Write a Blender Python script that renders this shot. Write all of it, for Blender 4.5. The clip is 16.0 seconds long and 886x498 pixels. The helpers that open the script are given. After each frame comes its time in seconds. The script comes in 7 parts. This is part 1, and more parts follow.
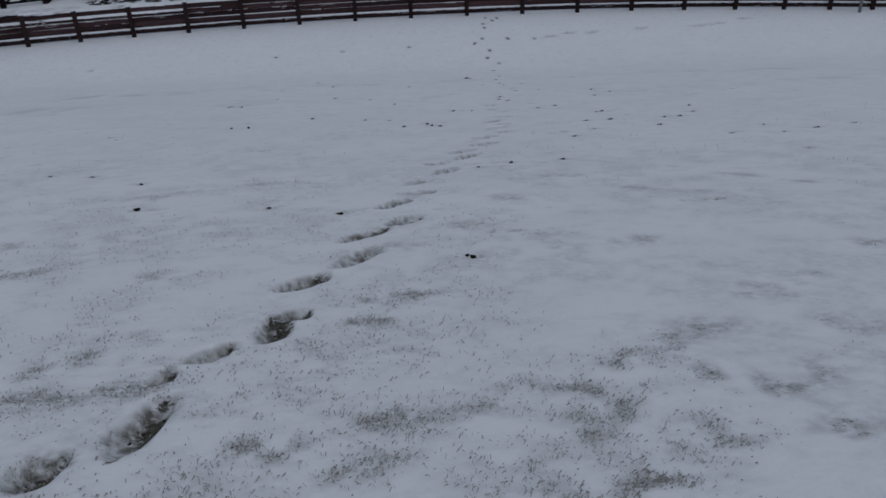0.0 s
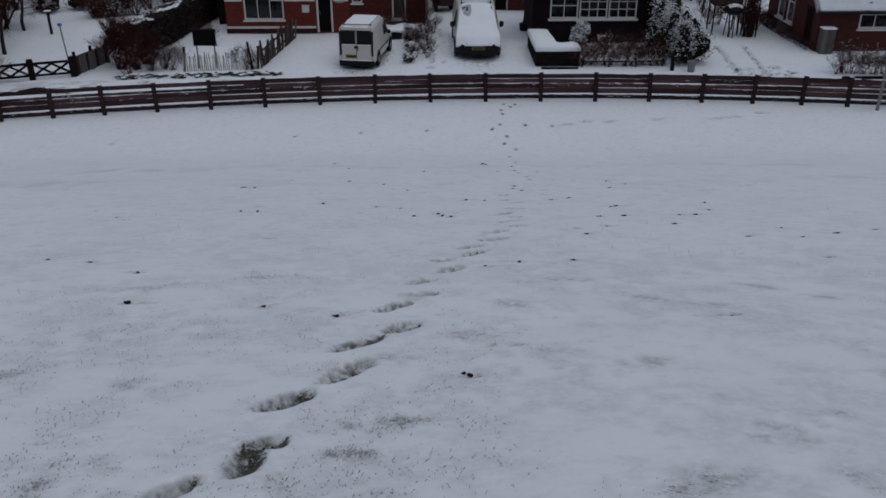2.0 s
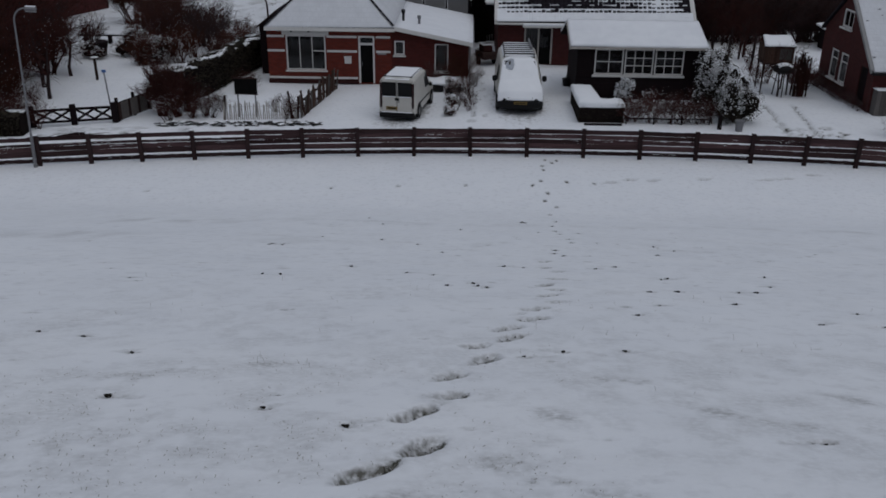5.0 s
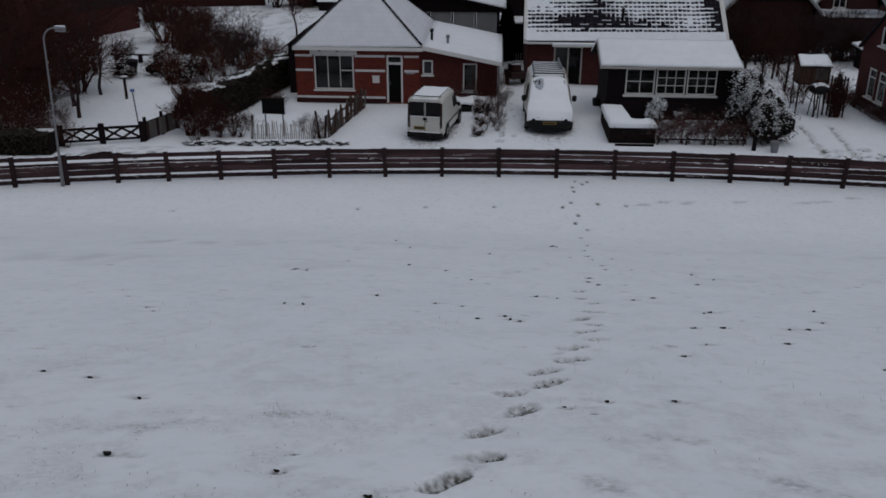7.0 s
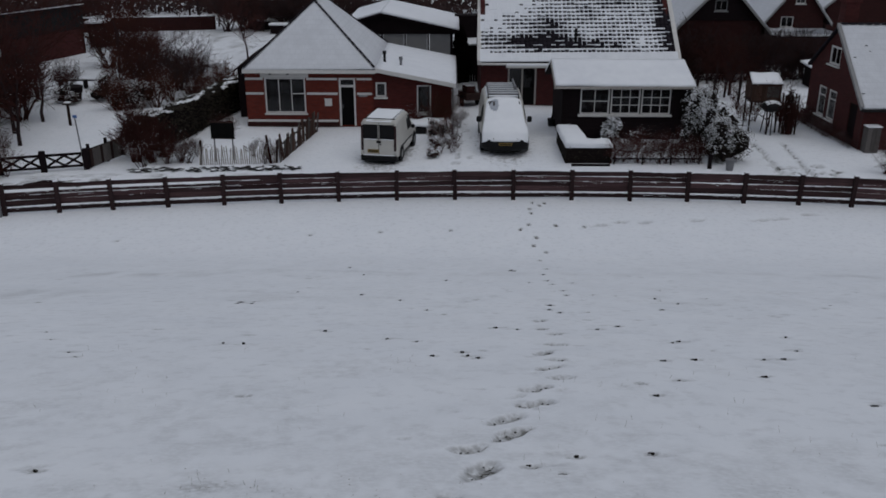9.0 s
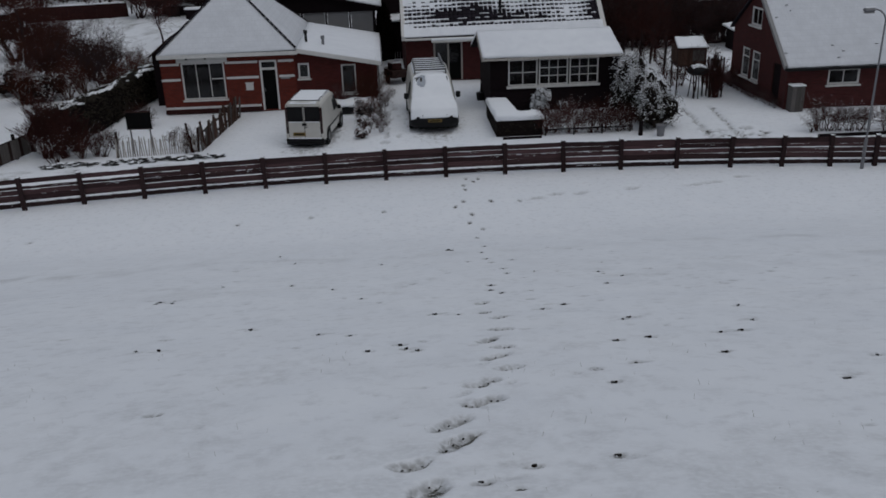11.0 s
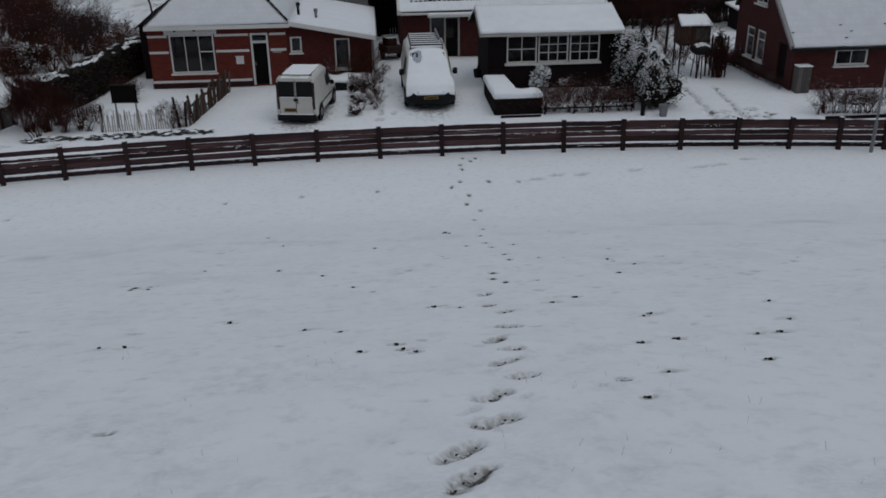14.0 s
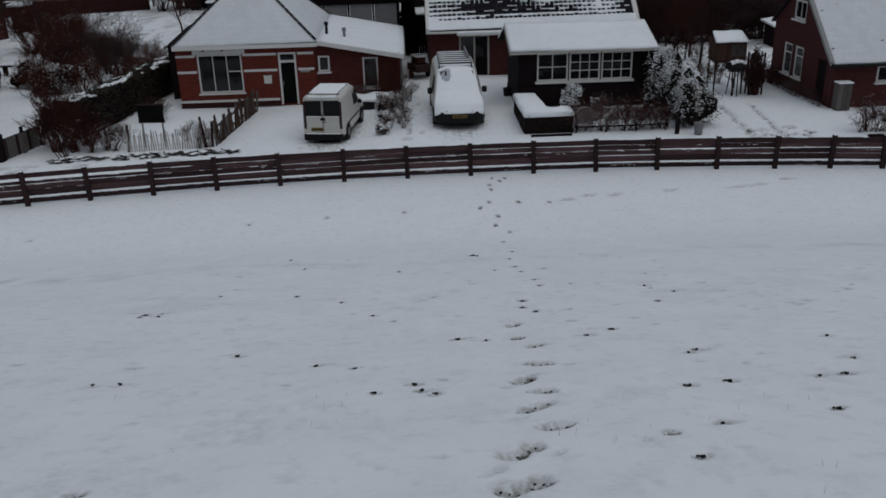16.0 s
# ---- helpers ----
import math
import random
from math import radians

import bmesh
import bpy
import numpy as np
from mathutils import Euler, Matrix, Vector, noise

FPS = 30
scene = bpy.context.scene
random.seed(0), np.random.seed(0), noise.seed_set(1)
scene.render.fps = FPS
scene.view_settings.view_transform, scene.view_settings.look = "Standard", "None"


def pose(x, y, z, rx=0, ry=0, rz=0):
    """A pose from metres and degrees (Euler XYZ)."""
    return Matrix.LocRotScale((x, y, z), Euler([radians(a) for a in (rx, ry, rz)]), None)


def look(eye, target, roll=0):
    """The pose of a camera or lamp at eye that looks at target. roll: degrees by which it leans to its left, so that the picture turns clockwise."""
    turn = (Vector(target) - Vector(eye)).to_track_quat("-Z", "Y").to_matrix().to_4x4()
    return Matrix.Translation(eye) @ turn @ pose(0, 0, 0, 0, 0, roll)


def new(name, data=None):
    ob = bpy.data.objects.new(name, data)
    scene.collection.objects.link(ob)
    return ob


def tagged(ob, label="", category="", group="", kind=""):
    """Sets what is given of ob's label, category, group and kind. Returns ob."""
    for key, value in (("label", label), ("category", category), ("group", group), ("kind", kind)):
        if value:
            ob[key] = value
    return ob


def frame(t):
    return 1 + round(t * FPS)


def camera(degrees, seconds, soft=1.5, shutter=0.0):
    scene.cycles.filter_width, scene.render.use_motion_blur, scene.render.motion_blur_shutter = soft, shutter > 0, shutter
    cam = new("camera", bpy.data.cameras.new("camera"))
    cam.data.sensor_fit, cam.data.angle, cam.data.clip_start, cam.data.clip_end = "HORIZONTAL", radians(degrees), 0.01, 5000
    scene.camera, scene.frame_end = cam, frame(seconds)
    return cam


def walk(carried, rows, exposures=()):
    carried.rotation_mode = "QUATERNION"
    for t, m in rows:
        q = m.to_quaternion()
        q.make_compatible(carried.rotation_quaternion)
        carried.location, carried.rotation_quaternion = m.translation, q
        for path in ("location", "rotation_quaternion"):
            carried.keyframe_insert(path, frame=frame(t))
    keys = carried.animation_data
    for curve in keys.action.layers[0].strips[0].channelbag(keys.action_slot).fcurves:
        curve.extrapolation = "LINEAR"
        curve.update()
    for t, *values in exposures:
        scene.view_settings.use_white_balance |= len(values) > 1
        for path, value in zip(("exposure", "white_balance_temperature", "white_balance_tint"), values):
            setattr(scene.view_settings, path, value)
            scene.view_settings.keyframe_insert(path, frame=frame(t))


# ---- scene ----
LENS = 54.0
PATH = [
    (0, (0.167, -1.141, 9.334), (0.23, 0.555, 8.276), -1.5),
    (0.5, (0.159, -1.064, 9.354), (0.262, 0.665, 8.353), -2.2),
    (1, (0.141, -0.99, 9.365), (0.288, 0.768, 8.423), -2.2),
    (1.5, (0.174, -0.935, 9.366), (0.264, 0.835, 8.439), -2.0),
    (2, (0.261, -0.85, 9.361), (0.295, 0.935, 8.459), 0.0),
    (2.5, (0.321, -0.75, 9.341), (0.301, 1.028, 8.425), -0.4),
    (3, (0.317, -0.609, 9.305), (0.331, 1.152, 8.357), -0.8),
    (3.5, (0.307, -0.477, 9.311), (0.373, 1.312, 8.419), -0.4),
    (4, (0.337, -0.302, 9.27), (0.346, 1.505, 8.413), 0.8),
    (4.5, (0.324, -0.112, 9.24), (0.239, 1.688, 8.372), 0.8),
    (4.7, (0.305, -0.067, 9.232), (0.256, 1.761, 8.421), 0.6),
    (6.8, (0.259, 0.438, 9.159), (0.157, 2.28, 8.386), -0.5),
    (7, (0.228, 0.499, 9.149), (0.115, 2.345, 8.388), 0.2),
    (7.5, (0.188, 0.649, 9.107), (0.037, 2.503, 8.372), -1.2),
    (8, (0.177, 0.78, 9.083), (0.101, 2.636, 8.34), -1.8),
    (8.5, (0.238, 0.963, 9.036), (0.195, 2.83, 8.32), -0.7),
    (9, (0.272, 1.155, 8.987), (0.253, 3.023, 8.273), 0.1),
    (9.5, (0.251, 1.372, 8.907), (0.327, 3.234, 8.181), -1.7),
    (9.7, (0.258, 1.421, 8.908), (0.381, 3.276, 8.17), -1.4),
    (11.8, (0.353, 2.075, 8.668), (0.482, 3.92, 7.907), -1.8),
    (12, (0.356, 2.122, 8.657), (0.511, 3.971, 7.912), -1.8),
    (12.5, (0.359, 2.284, 8.571), (0.405, 4.14, 7.828), -2.5),
    (13, (0.359, 2.412, 8.538), (0.386, 4.258, 7.768), -0.1),
    (13.5, (0.308, 2.566, 8.498), (0.344, 4.394, 7.687), -1.1),
    (14, (0.304, 2.717, 8.473), (0.444, 4.543, 7.67), -0.8),
    (14.5, (0.355, 2.872, 8.395), (0.408, 4.699, 7.582), -0.0),
    (15, (0.402, 2.981, 8.377), (0.373, 4.814, 7.577), 0.2),
    (15.5, (0.403, 3.184, 8.304), (0.452, 5.028, 7.532), -0.6),
    (16, (0.404, 3.355, 8.278), (0.477, 5.203, 7.517), -1.5),
]
cam = camera(LENS, 16.0, soft=1.7)
walk(cam, [(t, look(eye, target, roll)) for t, eye, target, roll in PATH], [(0.0, -0.43, 6120, 9), (1.0, -0.41, 6150, 9), (1.4, -0.3, 6180, 9), (2.0, -0.23, 6250, 9), (4.0, -0.22, 6350, 9), (6.9, -0.26, 6450, 9), (7.6, -0.2, 6450, 9), (8.3, -0.14, 6450, 9), (9.7, -0.19, 6480, 8), (12.0, -0.18, 6500, 7), (12.5, -0.06, 6500, 6), (13.0, -0.23, 6520, 6), (13.7, -0.14, 6500, 6), (16.0, -0.15, 6500, 5)])

# ---- sky and light: flat grey winter overcast ----
world = bpy.data.worlds.new("overcast_sky")
scene.world = world
world.use_nodes = True
wt = world.node_tree
sky = wt.nodes.new("ShaderNodeTexSky")
sky.sky_type, sky.sun_disc = "NISHITA", False
sky.sun_elevation, sky.sun_rotation = radians(65), radians(141)
sky.dust_density, sky.air_density, sky.ozone_density = 4.0, 1.0, 1.0
back = wt.nodes["Background"]
soften = wt.nodes.new("ShaderNodeMixRGB")
soften.inputs[0].default_value = 0.88
soften.inputs[2].default_value = (4.6, 4.9, 5.6, 1)
wt.links.new(sky.outputs[0], soften.inputs[1])
wt.links.new(soften.outputs[0], back.inputs[0])
back.inputs[1].default_value = 0.085
sun_data = bpy.data.lights.new("sun", "SUN")
sun_data.energy, sun_data.angle, sun_data.color = 0.5, radians(60), (1.0, 0.97, 0.93)
sun = new("sun", sun_data)
sun.matrix_world = look((4, -5, 14), (0, 0, 0))

# ---- materials ----
def mat(name, col, rough=0.8, col2=None, scale=8.0, amount=0.5, bump=0.0, bscale=None, snow=0.0, metal=0.0, vary=0.0, detail=4.0, stretch=None, spec=0.3):
    """A principled material: two-scale colour noise, bump, and settled snow on what faces up."""
    m = bpy.data.materials.new(name)
    m.use_nodes = True
    nt, b = m.node_tree, m.node_tree.nodes["Principled BSDF"]
    N, L = nt.nodes.new, nt.links.new
    b.inputs["Roughness"].default_value, b.inputs["Metallic"].default_value = rough, metal
    b.inputs["Specular IOR Level"].default_value = spec
    tc = N("ShaderNodeTexCoord")
    mp = N("ShaderNodeMapping")
    L(tc.outputs["Object"], mp.inputs[0])
    if stretch:
        mp.inputs["Scale"].default_value = stretch
    n1 = N("ShaderNodeTexNoise")
    n1.inputs["Scale"].default_value, n1.inputs["Detail"].default_value = scale, detail
    L(mp.outputs[0], n1.inputs["Vector"])
    n2 = N("ShaderNodeTexNoise")
    n2.inputs["Scale"].default_value, n2.inputs["Detail"].default_value = scale * 0.13, 2.0
    L(mp.outputs[0], n2.inputs["Vector"])
    add = N("ShaderNodeMath")
    add.operation = "MULTIPLY_ADD"
    add.inputs[1].default_value, add.inputs[2].default_value = 0.6, 0.0
    L(n1.outputs["Fac"], add.inputs[0])
    add2 = N("ShaderNodeMath")
    add2.operation = "MULTIPLY_ADD"
    add2.inputs[1].default_value = 0.4
    L(n2.outputs["Fac"], add2.inputs[0])
    L(add.outputs[0], add2.inputs[2])
    ramp = N("ShaderNodeMapRange")
    ramp.inputs["From Min"].default_value, ramp.inputs["From Max"].default_value = 0.5 - 0.25, 0.5 + 0.25
    L(add2.outputs[0], ramp.inputs["Value"])
    mix = N("ShaderNodeMixRGB")
    c2 = col2 or tuple(c * (1 - amount) for c in col)
    mix.inputs[1].default_value, mix.inputs[2].default_value = (*col, 1), (*c2, 1)
    L(ramp.outputs[0], mix.inputs[0])
    out = mix.outputs[0]
    if vary:
        oi = N("ShaderNodeObjectInfo")
        mr = N("ShaderNodeMapRange")
        mr.inputs["To Min"].default_value, mr.inputs["To Max"].default_value = 1 - vary, 1 + vary
        L(oi.outputs["Random"], mr.inputs["Value"])
        hs = N("ShaderNodeHueSaturation")
        L(mr.outputs[0], hs.inputs["Value"])
        L(out, hs.inputs["Color"])
        out = hs.outputs[0]
    if snow:
        ge = N("ShaderNodeNewGeometry")
        sp = N("ShaderNodeSeparateXYZ")
        L(ge.outputs["Normal"], sp.inputs[0])
        n3 = N("ShaderNodeTexNoise")
        n3.inputs["Scale"].default_value, n3.inputs["Detail"].default_value = 5.0, 3.0
        L(tc.outputs["Object"], n3.inputs["Vector"])
        ad = N("ShaderNodeMath")
        ad.operation = "MULTIPLY_ADD"
        ad.inputs[1].default_value = 0.9
        L(n3.outputs["Fac"], ad.inputs[0])
        L(sp.outputs["Z"], ad.inputs[2])
        sm = N("ShaderNodeMapRange")
        th = 1.75 - snow
        sm.inputs["From Min"].default_value, sm.inputs["From Max"].default_value = th - 0.08, th + 0.08
        L(ad.outputs[0], sm.inputs["Value"])
        mx = N("ShaderNodeMixRGB")
        mx.inputs[2].default_value = (0.78, 0.8, 0.83, 1)
        L(sm.outputs[0], mx.inputs[0])
        L(out, mx.inputs[1])
        out = mx.outputs[0]
    L(out, b.inputs["Base Color"])
    if bump:
        bp = N("ShaderNodeBump")
        bp.inputs["Strength"].default_value, bp.inputs["Distance"].default_value = 1.0, bump
        if bscale:
            n4 = N("ShaderNodeTexNoise")
            n4.inputs["Scale"].default_value, n4.inputs["Detail"].default_value = bscale, 5.0
            L(mp.outputs[0], n4.inputs["Vector"])
            L(n4.outputs["Fac"], bp.inputs["Height"])
        else:
            L(n1.outputs["Fac"], bp.inputs["Height"])
        L(bp.outputs[0], b.inputs["Normal"])
    return m


def glass_mat(name, tint=(0.02, 0.018, 0.02)):
    m = mat(name, tint, 0.05, amount=0.3, scale=1.5, spec=0.3)
    b = m.node_tree.nodes["Principled BSDF"]
    b.inputs["Transmission Weight"].default_value = 0.6
    b.inputs["IOR"].default_value = 1.45
    return m


SNOW = mat("settled_snow", (0.80, 0.82, 0.85), 0.75, (0.74, 0.76, 0.80), 3.0, bump=0.012, bscale=14.0, spec=0.2)
WOOD = mat("weathered_fence_wood", (0.088, 0.052, 0.054), 0.9, (0.012, 0.0076, 0.008), 4.0, bump=0.004, stretch=(0.45, 6, 7), vary=0.45, spec=0.1)
POSTSHADEWOOD = mat("post_and_shaded_board_wood", (0.036, 0.022, 0.023), 0.9, (0.018, 0.011, 0.0115), 9.0, bump=0.004, stretch=(5, 5, 1), vary=0.2, spec=0.1)
WHITE = mat("white_paint", (0.62, 0.61, 0.59), 0.6, (0.5, 0.49, 0.48), 5.0)
GLASS = glass_mat("dark_window_glass")
TILE = mat("slate_grey_tile", (0.0165, 0.0135, 0.019), 0.75, (0.0095, 0.0078, 0.0105), 6.0, vary=0.3, spec=0.1)
BLACKWOOD = mat("black_tarred_boards", (0.0085, 0.0056, 0.0066), 0.85, (0.0135, 0.0092, 0.0105), 5.0, bump=0.003, vary=0.2, spec=0.06)
VANWHITE = mat("white_van_paint", (0.52, 0.505, 0.47), 0.35, (0.42, 0.41, 0.38), 2.0, spec=0.4)
FROST = mat("grey_frost_on_glass", (0.42, 0.45, 0.5), 0.6, (0.24, 0.26, 0.3), 9.0)
RUBBER = mat("black_rubber", (0.009, 0.009, 0.01), 0.9, scale=12.0, amount=0.4, spec=0.1)
BLACKPLASTIC = mat("black_plastic", (0.009, 0.009, 0.010), 0.6, scale=9.0, amount=0.35, spec=0.15)
BLADE = mat("winter_grass_blade", (0.44, 0.43, 0.41), 0.9, (0.24, 0.23, 0.21), 3.0, spec=0.1)


def ground_mat():
    """Thin snow over winter grass: where the sheet is marked bare, dark turf shows in fine specks."""
    m = mat("thin_snow_on_turf", (0.80, 0.82, 0.855), 0.8, (0.73, 0.755, 0.80), 1.3, bump=0.008, bscale=20.0, spec=0.15)
    nt, b = m.node_tree, m.node_tree.nodes["Principled BSDF"]
    N, L = nt.nodes.new, nt.links.new
    snow = b.inputs["Base Color"].links[0].from_socket
    slush_shade = N("ShaderNodeAttribute")
    slush_shade.attribute_name = "slush_shade"
    blot = N("ShaderNodeTexNoise")
    blot.inputs["Scale"].default_value, blot.inputs["Detail"].default_value = 26.0, 3.0
    mul = N("ShaderNodeMath")
    mul.operation = "MULTIPLY"
    blr = N("ShaderNodeMapRange")
    blr.inputs["From Min"].default_value, blr.inputs["From Max"].default_value = 0.22, 0.62
    L(blot.outputs["Fac"], blr.inputs["Value"])
    L(blr.outputs[0], mul.inputs[0])
    L(slush_shade.outputs["Fac"], mul.inputs[1])
    sl = N("ShaderNodeMixRGB")
    sl.inputs[2].default_value = (0.13, 0.127, 0.115, 1)
    L(mul.outputs[0], sl.inputs[0])
    L(snow, sl.inputs[1])
    snow = sl.outputs[0]
    tc = N("ShaderNodeTexCoord")
    L(tc.outputs["Object"], blot.inputs["Vector"])
    # soft grey mottling where single tufts lie just under the snow
    tuft, tufr, tufm = N("ShaderNodeTexNoise"), N("ShaderNodeMapRange"), N("ShaderNodeMixRGB")
    tuft.inputs["Scale"].default_value, tuft.inputs["Detail"].default_value, tuft.inputs["Roughness"].default_value = 5.5, 5.0, 0.68
    tufr.inputs["From Min"].default_value, tufr.inputs["From Max"].default_value, tufr.inputs["To Max"].default_value = 0.52, 0.78, 0.42
    tufm.inputs[2].default_value = (0.42, 0.43, 0.45, 1)
    L(tc.outputs["Object"], tuft.inputs["Vector"])
    L(tuft.outputs["Fac"], tufr.inputs["Value"])
    L(tufr.outputs[0], tufm.inputs[0])
    L(snow, tufm.inputs[1])
    snow = tufm.outputs[0]
    mp = N("ShaderNodeMapping")
    mp.inputs["Scale"].default_value = (0.7, 1.0, 1.0)
    L(tc.outputs["Object"], mp.inputs[0])
    bare = N("ShaderNodeAttribute")
    bare.attribute_name = "bare"
    speck = N("ShaderNodeTexNoise")
    speck.inputs["Scale"].default_value, speck.inputs["Detail"].default_value, speck.inputs["Roughness"].default_value = 75.0, 4.0, 0.7
    L(mp.outputs[0], speck.inputs["Vector"])
    hi = N("ShaderNodeMapRange")
    hi.inputs["From Min"].default_value, hi.inputs["From Max"].default_value = 0.72, 0.35
    L(speck.outputs["Fac"], hi.inputs["Value"])
    su = N("ShaderNodeMath")
    su.operation = "SUBTRACT"
    L(bare.outputs["Fac"], su.inputs[0])
    L(hi.outputs[0], su.inputs[1])
    st = N("ShaderNodeMapRange")
    st.inputs["From Min"].default_value, st.inputs["From Max"].default_value = -0.12, 0.22
    L(su.outputs[0], st.inputs["Value"])
    turf = N("ShaderNodeTexNoise")
    turf.inputs["Scale"].default_value, turf.inputs["Detail"].default_value = 60.0, 3.0
    L(tc.outputs["Object"], turf.inputs["Vector"])
    tr = N("ShaderNodeValToRGB")
    tr.color_ramp.elements[0].position, tr.color_ramp.elements[0].color = 0.35, (0.022, 0.022, 0.016, 1)
    tr.color_ramp.elements[1].position, tr.color_ramp.elements[1].color = 0.7, (0.105, 0.1, 0.08, 1)
    L(turf.outputs["Fac"], tr.inputs[0])
    mx = N("ShaderNodeMixRGB")
    gate = N("ShaderNodeMath")
    gate.operation = "MULTIPLY"
    some = N("ShaderNodeMapRange")
    some.inputs["From Min"].default_value, some.inputs["From Max"].default_value = 0.02, 0.25
    L(bare.outputs["Fac"], some.inputs["Value"])
    L(some.outputs[0], gate.inputs[0])
    L(st.outputs[0], gate.inputs[1])
    L(gate.outputs[0], mx.inputs[0])
    L(snow, mx.inputs[1])
    L(tr.outputs[0], mx.inputs[2])
    L(mx.outputs[0], b.inputs["Base Color"])
    return m


GROUND = ground_mat()
SOIL = mat("wet_dark_soil", (0.02, 0.017, 0.014), 0.95, (0.01, 0.009, 0.008), 9.0, spec=0.1)


def brick_mat(name, c1, c2, mortar):
    """Running-bond brickwork in the wall's own plane (x along, z up), with worn bricks."""
    m = mat(name, c1, 0.88, c2, 2.5, spec=0.2)
    nt, b = m.node_tree, m.node_tree.nodes["Principled BSDF"]
    N, L = nt.nodes.new, nt.links.new
    worn = b.inputs["Base Color"].links[0].from_socket
    tc, sp, cb = N("ShaderNodeTexCoord"), N("ShaderNodeSeparateXYZ"), N("ShaderNodeCombineXYZ")
    L(tc.outputs["Object"], sp.inputs[0])
    L(sp.outputs["X"], cb.inputs["X"])
    L(sp.outputs["Z"], cb.inputs["Y"])
    br = N("ShaderNodeTexBrick")
    br.inputs["Scale"].default_value, br.inputs["Brick Width"].default_value, br.inputs["Row Height"].default_value = 1.0, 0.21, 0.063
    br.inputs["Mortar Size"].default_value = 0.008
    br.inputs["Color1"].default_value, br.inputs["Color2"].default_value, br.inputs["Mortar"].default_value = (1, 1, 1, 1), (0.7, 0.66, 0.66, 1), (0.5, 0.5, 0.5, 1)
    L(cb.outputs[0], br.inputs["Vector"])
    mu = N("ShaderNodeMixRGB")
    mu.blend_type, mu.inputs[0].default_value = "MULTIPLY", 1.0
    L(worn, mu.inputs[1])
    L(br.outputs["Color"], mu.inputs[2])
    mo = N("ShaderNodeMixRGB")
    mo.inputs[2].default_value = (*mortar, 1)
    L(br.outputs["Fac"], mo.inputs[0])
    L(mu.outputs[0], mo.inputs[1])
    L(mo.outputs[0], b.inputs["Base Color"])
    bp = N("ShaderNodeBump")
    bp.inputs["Distance"].default_value, bp.invert = 0.006, True
    L(br.outputs["Fac"], bp.inputs["Height"])
    L(bp.outputs[0], b.inputs["Normal"])
    return m


BRICK = brick_mat("orange_red_brickwork", (0.18, 0.03, 0.0175), (0.115, 0.0205, 0.014), (0.08, 0.029, 0.024))
BRICK4 = brick_mat("plum_red_brickwork", (0.1, 0.0175, 0.0145), (0.066, 0.013, 0.012), (0.05, 0.0185, 0.017))
BRICK2 = brick_mat("dark_red_brickwork", (0.085, 0.018, 0.017), (0.055, 0.013, 0.0135), (0.045, 0.02, 0.019))
BRICK3 = brick_mat("sooty_brown_brickwork", (0.048, 0.0115, 0.0105), (0.029, 0.0085, 0.0085), (0.025, 0.01, 0.0095))
PLASTER = mat("dim_plaster", (0.22, 0.21, 0.2), 0.9, scale=3.0, amount=0.3)
DARKDOOR = mat("black_door_paint", (0.005, 0.005, 0.005), 0.9, (0.008, 0.008, 0.008), 4.0, spec=0.02)
DULLWOOD = mat("dull_grey_boards", (0.12, 0.11, 0.105), 0.9, (0.06, 0.054, 0.052), 8.0, stretch=(6, 6, 1), vary=0.3, spec=0.1)
GREYWOOD = mat("grey_weathered_wood", (0.46, 0.43, 0.40), 0.9, (0.26, 0.24, 0.22), 8.0, stretch=(6, 6, 1), vary=0.3)
DARKWOOD = mat("dark_brown_wood", (0.038, 0.021, 0.018), 0.9, (0.018, 0.012, 0.012), 7.0, stretch=(5, 5, 1), vary=0.35, spec=0.1)
PLAYWOOD = mat("brown_playhouse_boards", (0.07, 0.04, 0.03), 0.9, (0.036, 0.022, 0.018), 7.0, stretch=(5, 5, 1), vary=0.3, spec=0.1)
RUSTTWIG = mat("rust_brown_twig", (0.062, 0.022, 0.015), 0.95, (0.034, 0.015, 0.012), 1.2, vary=0.35, spec=0.05)
BARK = mat("dark_bark", (0.031, 0.0165, 0.017), 0.95, (0.017, 0.0098, 0.011), 7.0, bump=0.006, snow=0.0, vary=0.2)
TWIG = mat("purple_brown_twig", (0.036, 0.0145, 0.014), 0.95, (0.05, 0.018, 0.0145), 1.2, vary=0.35, spec=0.05)
RUSTLEAF = mat("withered_rust_leaf", (0.05, 0.021, 0.017), 0.9, (0.028, 0.014, 0.0125), 2.0, vary=0.35, spec=0.05)
FARTWIG = mat("hazy_brown_thicket", (0.075, 0.05, 0.048), 0.95, (0.035, 0.021, 0.021), 0.5, spec=0.05)
HEDGETWIG = mat("grey_brown_hedge_leaf", (0.15, 0.105, 0.1), 0.9, (0.06, 0.04, 0.038), 2.0, vary=0.35, spec=0.05)
LEAF = mat("dark_evergreen_leaf", (0.022, 0.02, 0.015), 0.85, (0.045, 0.038, 0.028), 3.0, vary=0.3, spec=0.08)
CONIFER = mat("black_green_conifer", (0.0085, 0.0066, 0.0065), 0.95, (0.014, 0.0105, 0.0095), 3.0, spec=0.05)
STONE = mat("grey_garden_stone", (0.036, 0.033, 0.033), 0.95, (0.015, 0.014, 0.0145), 6.0, bump=0.01, vary=0.3)
GALV = mat("galvanised_steel", (0.2, 0.2, 0.21), 0.6, (0.14, 0.14, 0.15), 5.0, metal=0.3)
GREYGREEN = mat("mossy_grey_sheet", (0.024, 0.0235, 0.025), 0.95, (0.014, 0.0135, 0.0145), 2.0, spec=0.05)
